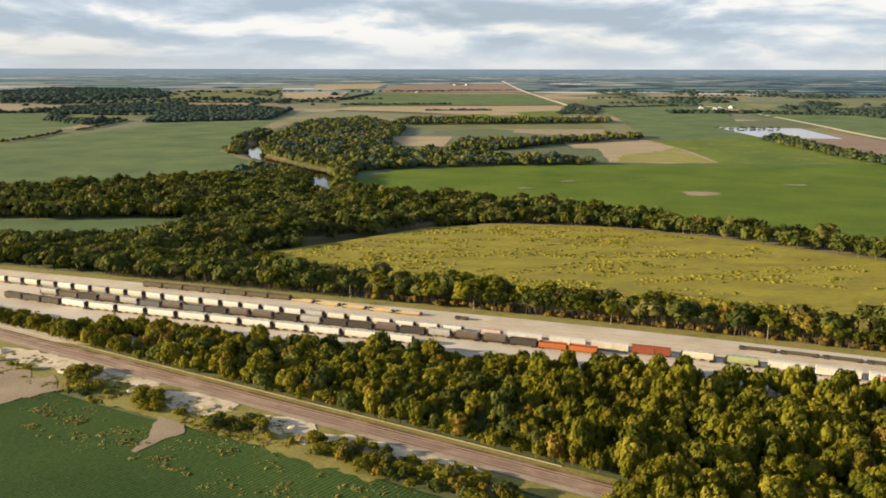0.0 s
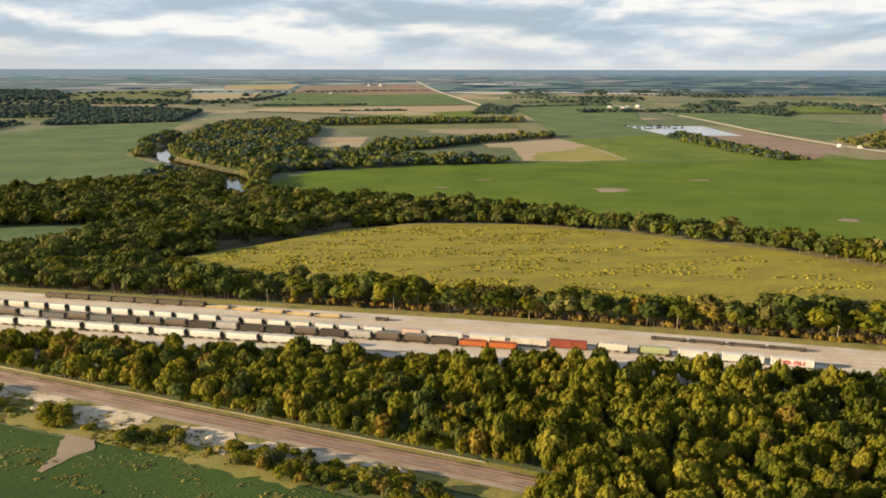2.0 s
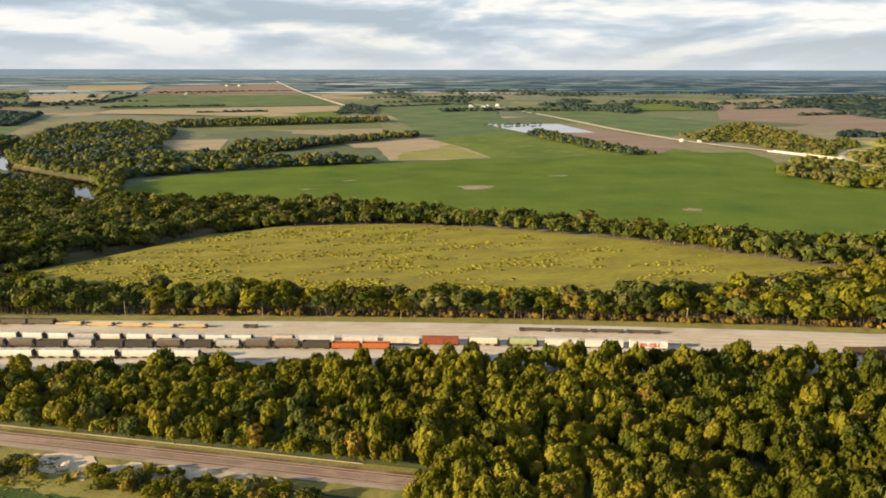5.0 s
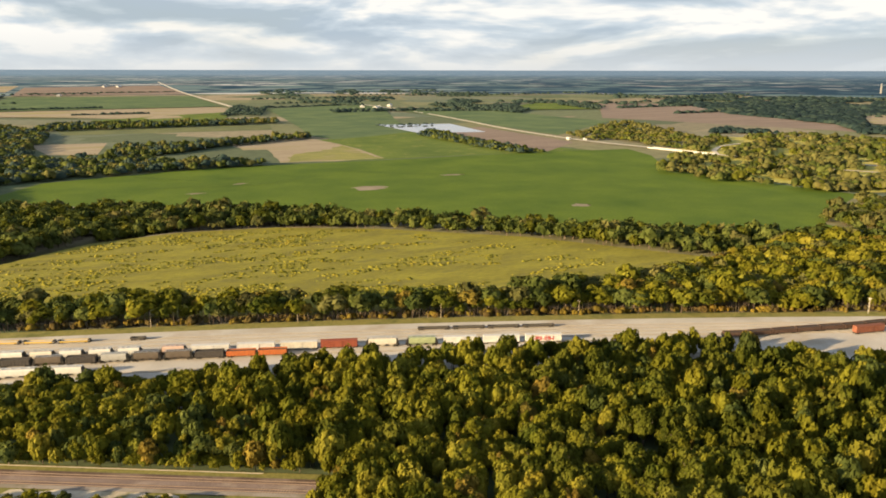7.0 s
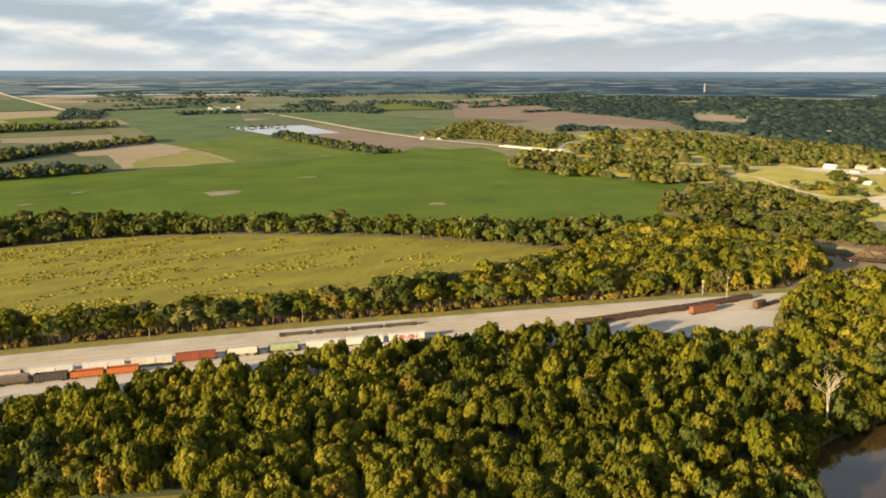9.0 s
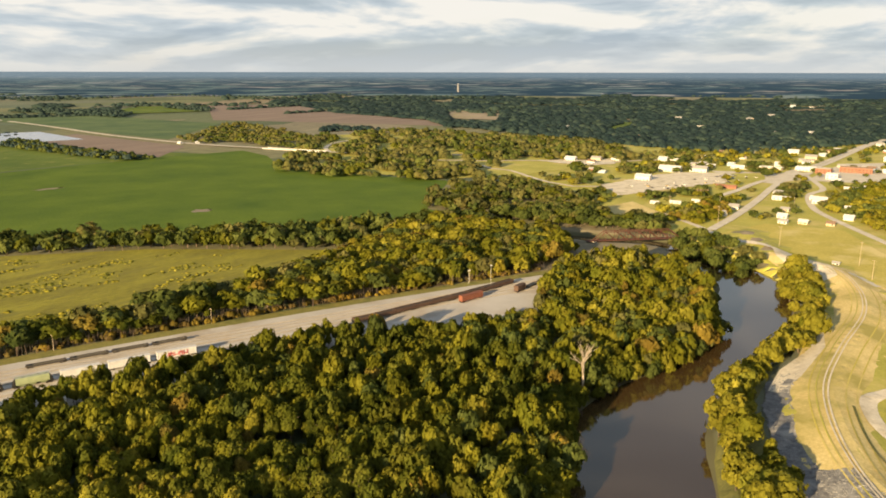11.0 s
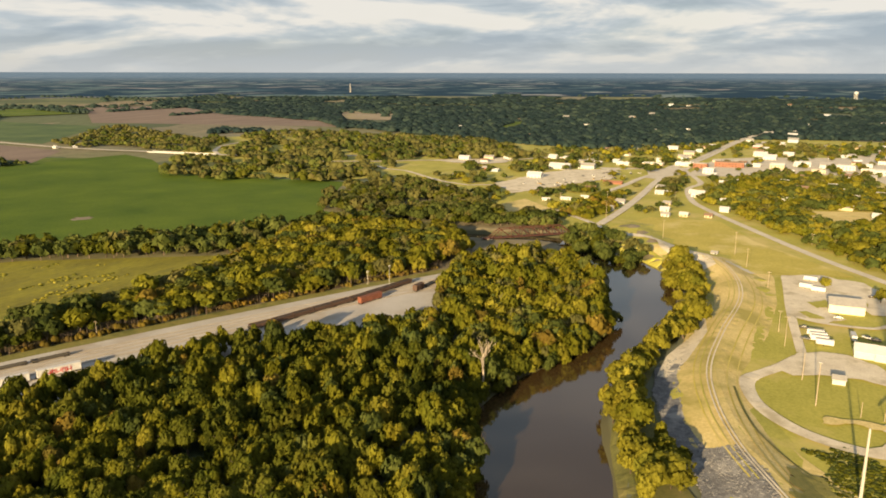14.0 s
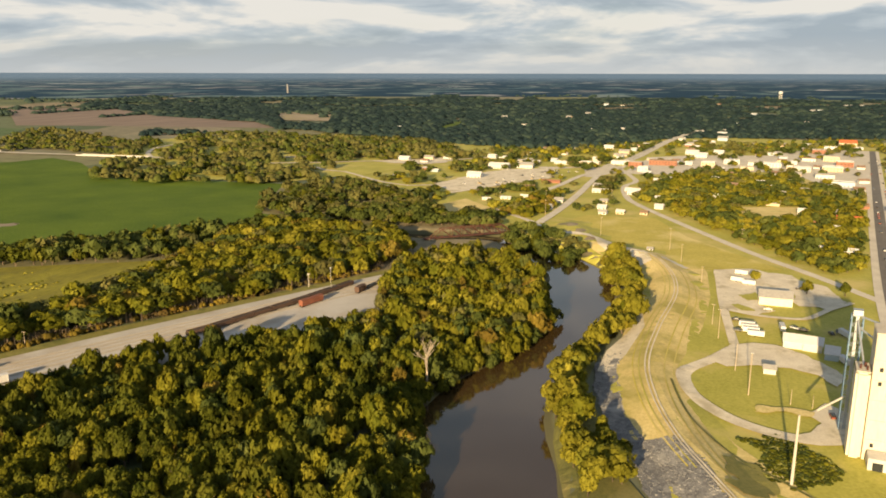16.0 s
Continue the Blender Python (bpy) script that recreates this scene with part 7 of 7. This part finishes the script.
# ---- buildings ----
def building(x, y, wide, deep, height, wall, roof, label, turn=0.0, gable=True, name="house", windows=True):
    """Walls, roof, door and windows; the front looks to -x before it is turned."""
    b = thing(name, label, "building", "town buildings")
    b.matrix_basis = pose(x, y, float(relief(x, y)) + 0.1, 0, 0, turn)
    bm = bmesh.new()
    box(bm, 0, 0, height / 2, deep, wide, height)
    if gable:
        rise = deep * 0.28
        vs = [bm.verts.new(c) for c in ((-deep / 2, -wide / 2, height), (deep / 2, -wide / 2, height), (0, -wide / 2, height + rise), (-deep / 2, wide / 2, height), (deep / 2, wide / 2, height), (0, wide / 2, height + rise))]
        bm.faces.new((vs[0], vs[1], vs[2]))
        bm.faces.new((vs[3], vs[5], vs[4]))
    part("wall", bm, PAINT[wall], b)
    bm = bmesh.new()
    if gable:
        o = 0.45
        for s in (-1, 1):
            q = [bm.verts.new(c) for c in ((s * (deep / 2 + o), -wide / 2 - o, height - o * 0.56), (0.0, -wide / 2 - o, height + rise + 0.05), (0.0, wide / 2 + o, height + rise + 0.05), (s * (deep / 2 + o), wide / 2 + o, height - o * 0.56))]
            r = [bm.verts.new(v.co + Vector((0, 0, 0.2))) for v in q]
            bm.faces.new(q)
            bm.faces.new(r[::-1])
            for i in range(4):
                bm.faces.new((q[i], q[(i + 1) % 4], r[(i + 1) % 4], r[i]))
    else:
        box(bm, 0, 0, height + 0.12, deep - 0.5, wide - 0.5, 0.2)
        for s in (-1, 1):
            box(bm, s * deep / 2, 0, height + 0.3, 0.3, wide + 0.3, 0.7)
            box(bm, 0, s * wide / 2, height + 0.3, deep - 0.3, 0.3, 0.7)
    part("roof", bm, PAINT[roof], b)
    if windows:
        storeys = max(1, int(height / 3.2))
        n = max(2, int(wide / 4))
        for st in range(storeys):
            for k in range(n):
                yy = -wide / 2 + (k + 0.5) * wide / n
                bm = bmesh.new()
                if st == 0 and k == n // 2:
                    box(bm, -deep / 2 - 0.04, yy, 1.05, 0.1, 1.0, 2.1)
                    part("door", bm, PAINT["roof_brown"], b)
                else:
                    box(bm, -deep / 2 - 0.04, yy, 1.7 + st * 3.1, 0.1, 1.2, 1.3)
                    part("window", bm, PAINT["window"], b)
    return b


for x, y, wide, deep, height, wall, roof, gable, nm, label in BUILDINGS:
    building(x, y, wide * 0.85, deep * 0.85, height * 0.92, wall, roof, label, turn=crng.uniform(-6, 6), gable=gable, name=nm, windows=nm != "shed")
# small houses scattered through the town
lots = scatter(TOWN_AREA, 52, 0.8, 0.3)
lots = lots[open_sky(lots)]
for x, y in lots:
    if min(math.hypot(x - hx, y - hy) for hx, hy in HOUSES) > 26:
        wall = crng.choice(("wall_white", "wall_tan", "wall_white", "wall_blue", "brick"))
        tone = {"wall_white": "white", "wall_tan": "tan", "wall_blue": "pale blue", "brick": "brick"}[wall]
        building(float(x), float(y), crng.uniform(8, 13), crng.uniform(6, 9), crng.uniform(2.8, 4.2), wall, crng.choice(("roof_grey", "roof_white", "roof_brown", "roof_grey")), f"small {tone} house among garden trees", turn=crng.uniform(-20, 20), windows=False)
# houses far behind among the trees
for k in range(40):
    x, y = crng.uniform(1450, 3600), crng.uniform(-500, 900)
    sx, sy, sz = settle(x, y, 0)
    h = building(x, y, crng.uniform(10, 22), crng.uniform(8, 14), crng.uniform(5, 10), crng.choice(("wall_white", "wall_tan", "wall_blue")), crng.choice(("roof_white", "roof_grey", "roof_grey", "roof_brown")), "pale house far off among trees", turn=crng.uniform(-30, 30), gable=crng.random() < 0.6, windows=False)
    h.matrix_basis = pose(sx, sy, sz, 0, 0, crng.uniform(-30, 30))
for x, y in ((858, 1225), (838, 1250), (905, 2560), (930, 2590), (880, 2630), (430, 2480), (1010, 2700), (-150, 4390), (100, 6500), (200, 6480)):
    sx, sy, sz = settle(x, y, 0)
    h = building(x, y, 11 if y < 2000 else 30, 6 if y < 2000 else 14, 3 if y < 2000 else 6, "wall_white", "roof_white", "white farm building beside the fields", name="barn", windows=False)
    h.matrix_basis = pose(sx, sy, sz, 0, 0, crng.uniform(-40, 0))


# ---- vehicles ----
def car_body(x, y, turn, paint, label="parked car", length=4.6):
    c = thing("car", label, "car", "parked vehicles")
    c.matrix_basis = pose(x, y, float(relief(x, y)) + 0.85, 0, 0, turn)
    bm = bmesh.new()
    extrude(bm, [(-0.9, 0.35), (-0.92, 0.8), (-0.85, 0.95), (0.85, 0.95), (0.92, 0.8), (0.9, 0.35)], -length / 2, length / 2)
    part("body", bm, PAINT[paint], c)
    bm = bmesh.new()
    lo = [bm.verts.new((a * length * 0.27 - 0.1, b * 0.84, 0.95)) for a, b in ((-1, -1), (1, -1), (1, 1), (-1, 1))]
    hi = [bm.verts.new((a * length * 0.18 - 0.1, b * 0.68, 1.5)) for a, b in ((-1, -1), (1, -1), (1, 1), (-1, 1))]
    for i in range(4):
        bm.faces.new((lo[i], lo[(i + 1) % 4], hi[(i + 1) % 4], hi[i]))
    bm.faces.new(hi)
    part("cabin", bm, PAINT["window"], c, "dark glass cabin")
    for a in (-1, 1):
        for b in (-1, 1):
            bm = bmesh.new()
            rod(bm, (a * length * 0.3, b * 0.72, 0.34), (a * length * 0.3, b * 0.93, 0.34), 0.34, 10)
            part("wheel", bm, PAINT["rubber"], c)
    return c


def camper(x, y, turn, length=8.0, label="white travel trailer parked on the grass"):
    c = thing("travel_trailer", label, "trailer", "parked vehicles")
    c.matrix_basis = pose(x, y, float(relief(x, y)) + 0.85, 0, 0, turn)
    bm = bmesh.new()
    extrude(bm, [(-1.2, 0.6), (-1.22, 2.9), (-1.0, 3.1), (1.0, 3.1), (1.22, 2.9), (1.2, 0.6)], -length / 2, length / 2)
    part("body", bm, PAINT["roof_white"], c)
    for k in range(3):
        bm = bmesh.new()
        box(bm, (k - 1) * length * 0.3, -1.24, 2.1, 0.9, 0.06, 0.6)
        part("window", bm, PAINT["window"], c)
    for s in (-1, 1):
        bm = bmesh.new()
        rod(bm, (0.4, s * 1.0, 0.35), (0.4, s * 1.22, 0.35), 0.36, 10)
        part("wheel", bm, PAINT["rubber"], c)
    return c


for x, y, t in ((411, 13, 92), (406.5, 11.5, 95), (402, 10.5, 92), (397, 8, 96), (374, -31, 20), (504, 24, 80), (499, 17, 84), (524, 23, 80), (413, -4, 10), (416, -33, 30)):
    camper(x, y, t + crng.uniform(-4, 4))
for x, y, t, p in ((420, 19, 90, "dark"), (402, 17, 85, "slate"), (418, -10, 60, "white"), (416, -14, 85, "dark"), (416, -27, 20, "dark"), (421, -30, 0, "slate"), (447, 4, 90, "white"), (500, -12, 90, "dark"), (309, -24, 10, "red")):
    car_body(x, y, t, p, {"dark": "dark car parked on the lot", "slate": "grey car parked on the lot", "white": "white pickup parked on the lot", "grey": "grey car parked on the lot", "red": "red car parked on the lot"}[p])
for k in range(46):
    x = crng.uniform(560, 1350)
    car_body(x, -69 - (x - 560) * 0.055 + crng.choice((-5.5, 5.5)) - 2, crng.choice((0, 180)), crng.choice(("white", "slate", "dark", "red", "grey")), "car parked along the main street")
for k in range(34):
    x, y = crng.uniform(830, 1010), 0
    y = 330 - (x - 830) * 0.35 + crng.uniform(-22, 30)
    car_body(x, y, crng.uniform(0, 180), crng.choice(("white", "cream", "yellow", "dark")), "vehicle parked on the gravel lot")

# ---- truss bridge ----
bridge = thing("truss_bridge", "rusty red steel truss bridge over the river", "bridge")
P0, P1 = Vector((538, 258, 0)), Vector((590, 208, 0))
along_b = (P1 - P0).normalized()
across_b = Vector((-along_b.y, along_b.x, 0))
span = (P1 - P0).length
for s in (-2.6, 2.6):
    base = P0 + across_b * s
    nb = 8
    for k in range(nb):
        a, b = base + along_b * (span * k / nb), base + along_b * (span * (k + 1) / nb)
        za = 7.0 if 0 < k else 0.0
        zb = 7.0 if k + 1 < nb else 0.0
        for nm, p, q, r in (("bottom_chord", a, b, 0.35), ("top_chord", a + Vector((0, 0, za)), b + Vector((0, 0, zb)), 0.35), ("diagonal", a + Vector((0, 0, za)), b, 0.25), ("vertical", b, b + Vector((0, 0, zb + 0.01)), 0.25)):
            bm = bmesh.new()
            rod(bm, p + Vector((0, 0, 1.2)), q + Vector((0, 0, 1.2)), r, 4)
            part(nm, bm, PAINT["rust"], bridge)
bm = bmesh.new()
mid_b = (P0 + P1) / 2
box(bm, 0, 0, 0, span + 12, 5.0, 0.6, Matrix.Translation(mid_b + Vector((0, 0, 1.1))) @ along_b.to_track_quat("X", "Z").to_matrix().to_4x4())
part("deck", bm, PAINT["rust"], bridge)
for k in (0.0, 1.0):
    bm = bmesh.new()
    c = P0.lerp(P1, k)
    box(bm, c.x, c.y, -2.6, 3.5, 6.0, 7.0)
    part("pier", bm, PAINT["concrete"], bridge)

# ---- dead tree ----
dead = thing("dead_tree", "bleached bare dead tree on the river bank", "tree")
dead.matrix_basis = pose(269, 131, -3.0)
dead.scale = (1.3, 1.3, 1.4)
bm = bmesh.new()
drng = random.Random(11)


def branch(bm, a, way, length, r, depth):
    b = a + way * length
    rod(bm, a, b, r, 6, r * 0.6)
    if depth:
        for _ in range(3 if depth > 1 else 2):
            w = (way + Vector((drng.uniform(-0.8, 0.8), drng.uniform(-0.8, 0.8), drng.uniform(-0.1, 0.6)))).normalized()
            branch(bm, a + way * length * drng.uniform(0.6, 1.0), w, length * drng.uniform(0.55, 0.75), r * 0.55, depth - 1)


branch(bm, Vector((0, 0, 0)), Vector((0.05, 0, 1)), 8.5, 0.5, 4)
part("trunk", bm, M["bleached"], dead)

# ---- water tower and far mast ----
for x, y, h, tank in ((4327, 83, 30, 11), (4370, 3179, 48, 5)):
    sx, sy, sz = settle(x, y, 0)
    k = math.hypot(sx, sy) / math.hypot(x, y)
    wt = thing("water_tower", "pale water tower far off over the trees", "water tower", "water towers")
    wt.matrix_basis = pose(sx, sy, sz)
    bm = bmesh.new()
    for a in (0.4, 2.0, 3.5, 5.1):
        rod(bm, (0.8 * tank * k * math.cos(a), 0.8 * tank * k * math.sin(a), 0), (0.62 * tank * k * math.cos(a), 0.62 * tank * k * math.sin(a), h * k), 1.2 * k, 6)
    part("leg", bm, PAINT["roof_grey" if tank < 9 else "mast"], wt)
    bm = bmesh.new()
    bmesh.ops.create_uvsphere(bm, u_segments=14, v_segments=9, radius=tank * k, matrix=Matrix.Translation((0, 0, (h + 8) * k)) @ Matrix.Diagonal((1, 1, 0.75, 1)))
    part("tank", bm, PAINT["roof_grey" if tank < 9 else "roof_white"], wt, "", True)

# ---- riprap ----
field("gravel_path", [(470, 84), (425, 70), (384, 61), (340, 62), (318, 66), (318, 70), (345, 72), (384, 67), (420, 77), (462, 90)], M["whiterock"], 0.55, "pale gravel path on the river bank", "gravel", step=6, follow=True)
RIPRAP = [(345, 64), (340, 71), (324, 72), (299, 67), (266, 54), (240, 40), (220, 29), (202, 6), (216, 2), (233, 11), (249, 17), (262, 29), (258, 38), (276, 49), (300, 56), (322, 62)]
field("riprap_slope", ragged(RIPRAP, 3.0, 2.0), M["riprap"], 0.5, "grey broken stone slope above the river", "stone slope", step=5, follow=True)
stone_spots = scatter(RIPRAP, 0.9)
sv, sf = [], []
sz_all = relief(stone_spots[:, 0], stone_spots[:, 1])
for (x, y), z in zip(stone_spots, sz_all):
    r = 0.22 + 0.55 * trng.uniform() ** 2
    b = len(sv)
    for a in range(5):
        sv.append((x + r * math.cos(a * 1.257) * trng.uniform(0.7, 1.2), y + r * math.sin(a * 1.257) * trng.uniform(0.7, 1.2), z + 0.4))
    for a in range(5):
        sv.append((x + r * 0.6 * math.cos(a * 1.257 + 0.3) * trng.uniform(0.7, 1.2), y + r * 0.6 * math.sin(a * 1.257 + 0.3), z + 0.5 + r * trng.uniform(0.2, 0.5)))
    for a in range(5):
        sf.append((b + a, b + (a + 1) % 5, b + 5 + (a + 1) % 5, b + 5 + a))
    sf.append(tuple(b + 5 + a for a in range(5)))
tagged(mesh_object("riprap_stones", sv, sf, M["riprap"]), "loose grey riprap stones", "stones", kind="stuff")

# ---- meadow tufts ----
tuft_spots = scatter([(-160, 505), (-80, 565), (-12, 618), (56, 634), (132, 622), (210, 582), (300, 505), (330, 440), (300, 360), (190, 362), (62, 405), (-55, 460)], 4.8, 0.7)
tuft_noise = np.array([noise.noise((x * 0.02, y * 0.035, 0)) + 0.6 * noise.noise((x * 0.07, y * 0.12, 3)) for x, y in tuft_spots])
grow("tall_weeds", tuft_spots[tuft_noise > 0.12], 1.2, 0.45, "tuft", ONLY["weeds"], "clumps of tall yellow weeds in the meadow", "weeds", 0.35)
rank_spots = scatter([(-160, 505), (-80, 565), (-12, 618), (56, 634), (132, 622), (210, 582), (300, 505), (380, 400), (330, 350), (190, 362), (62, 405), (-55, 460)], 2.3, 0.7)
rank_noise = np.array([noise.noise((x * 0.012, y * 0.05, 12)) + 0.8 * noise.noise((x * 0.05, y * 0.16, 15)) for x, y in rank_spots])
grow("rank_weeds", rank_spots[rank_noise > 0.0 + 0.0016 * np.clip(rank_spots[:, 0] - 60, 0, 300)], 1.05, 1.3, "tuft", (("meadow_green", 0.34), ("meadow_gold", 0.66)), "rank green and gold weeds in ragged rows over the meadow", "weeds", 0.4)
weed_spots = scatter([(-190, 300), (-120, 268), (-60, 242), (-10, 216), (20, 198), (-10, 185), (-60, 205), (-130, 240)], 1.05, 0.6)
weed_noise = np.array([noise.noise((x * 0.05, y * 0.05, 7)) + 0.7 * noise.noise((x * 0.2, y * 0.2, 5)) for x, y in weed_spots])
field_edge = along([(-163, 298), (-105, 263), (-48, 238), (30, 196)], weed_spots[:, 0], weed_spots[:, 1])[0]
grow("tall_weeds", weed_spots[weed_noise > 0.02 + 0.006 * np.clip(field_edge, 0, 40)], 0.42, 0.55, "speck", ONLY["pale_weeds"], "weeds standing over the soybeans", "weeds", 0.35)
clump_spots = scatter([(-118, 262), (-60, 238), (-20, 214), (20, 192), (10, 184), (-40, 204), (-100, 232), (-140, 246), (-160, 262), (-170, 285), (-150, 283)], 0.85, 0.6)
clump_noise = np.array([noise.noise((x * 0.09, y * 0.16, 27)) + 0.6 * noise.noise((x * 0.35, y * 0.35, 28)) for x, y in clump_spots])
grow("tall_weeds", clump_spots[clump_noise > 0.34], 0.5, 0.8, "speck", (("pale_weeds", 0.6), ("weeds", 0.4)), "straw-coloured weeds in ragged clumps over the soybeans", "weeds", 0.35)
# dark weeds stand in for a shadow on the grass; no caster is built
grow("shadow_weeds", scatter(ragged([(278, 6), (289, -7), (271, -24), (250, -22), (246, 2), (262, 0)], 2, 6), 0.8, 0.8, 0.3), 0.8, 0.8, "lump", (("leaves_deep", 0.55), ("leaves_green", 0.25), ("leaves", 0.2)), "dark weeds standing in for a shadow beside the levee foot", "weeds", 0.4)

# ---- rubble mounds by the track ----
for k in range(9):
    x = -205 + k * 19.0 + crng.uniform(-3, 3)
    y = main_line(x, -10 + crng.uniform(-3, 2))
    mound = bmesh.new()
    bmesh.ops.create_icosphere(mound, subdivisions=2, radius=1.0, matrix=Matrix.Translation((x, y, 0.2)) @ Matrix.Rotation(crng.uniform(0, 3), 4, "Z") @ Matrix.Diagonal((crng.uniform(3, 6), crng.uniform(1.8, 3.2), crng.uniform(0.8, 1.8), 1)))
    for v in mound.verts:
        v.co += Vector((noise.noise(v.co * 0.6), noise.noise(v.co * 0.6 + Vector((7, 0, 0))), noise.noise(v.co * 0.9))) * 0.7
    me = bpy.data.meshes.new("rubble_mound")
    mound.to_mesh(me)
    mound.free()
    me.materials.append(M["rubble"])
    tagged(new("rubble_mound", me), "mound of pale crushed rock beside the railway", "rock pile", "rubble mounds")
grow("bushes", np.array([(-205 + k * 12.0 + crng.uniform(-5, 5), main_line(-205 + k * 12.0, -17 + crng.uniform(-3, 4))) for k in range(17)]), 1.8, 3.0, "middle", ONLY["leaves_yellow"], "low scrub on the rubble bank", "bushes")

# weeds over the rock bank
bank_spots = scatter([(-290, 385), (-214, 345), (-114, 292), (-10, 238), (-48, 238), (-105, 264), (-202, 312), (-290, 360)], 1.7, 0.6)
bank_noise = np.array([noise.noise((x * 0.06, y * 0.06, 2)) for x, y in bank_spots])
grow("tall_weeds", bank_spots[bank_noise > -0.02], 0.9, 0.8, "speck", (("weeds", 0.5), ("leaves_yellow", 0.5)), "weeds growing through the crushed rock", "weeds", 0.4)

# highway bridge parapets
for side in (-6.8, 6.8):
    wall = thing("bridge_parapet", "long white concrete parapet of the highway bridge", "parapet", "bridge parapets")
    a, b = Vector((872, 1050, 0)), Vector((893, 925, 0))
    way = (b - a).normalized()
    off = Vector((-way.y, way.x, 0)) * side
    bm = bmesh.new()
    box(bm, 0, 0, 1.5, (b - a).length, 0.5, 1.6, Matrix.Translation((a + b) / 2 + off) @ way.to_track_quat("X", "Z").to_matrix().to_4x4())
    part("wall", bm, PAINT["wall_white"], wall)
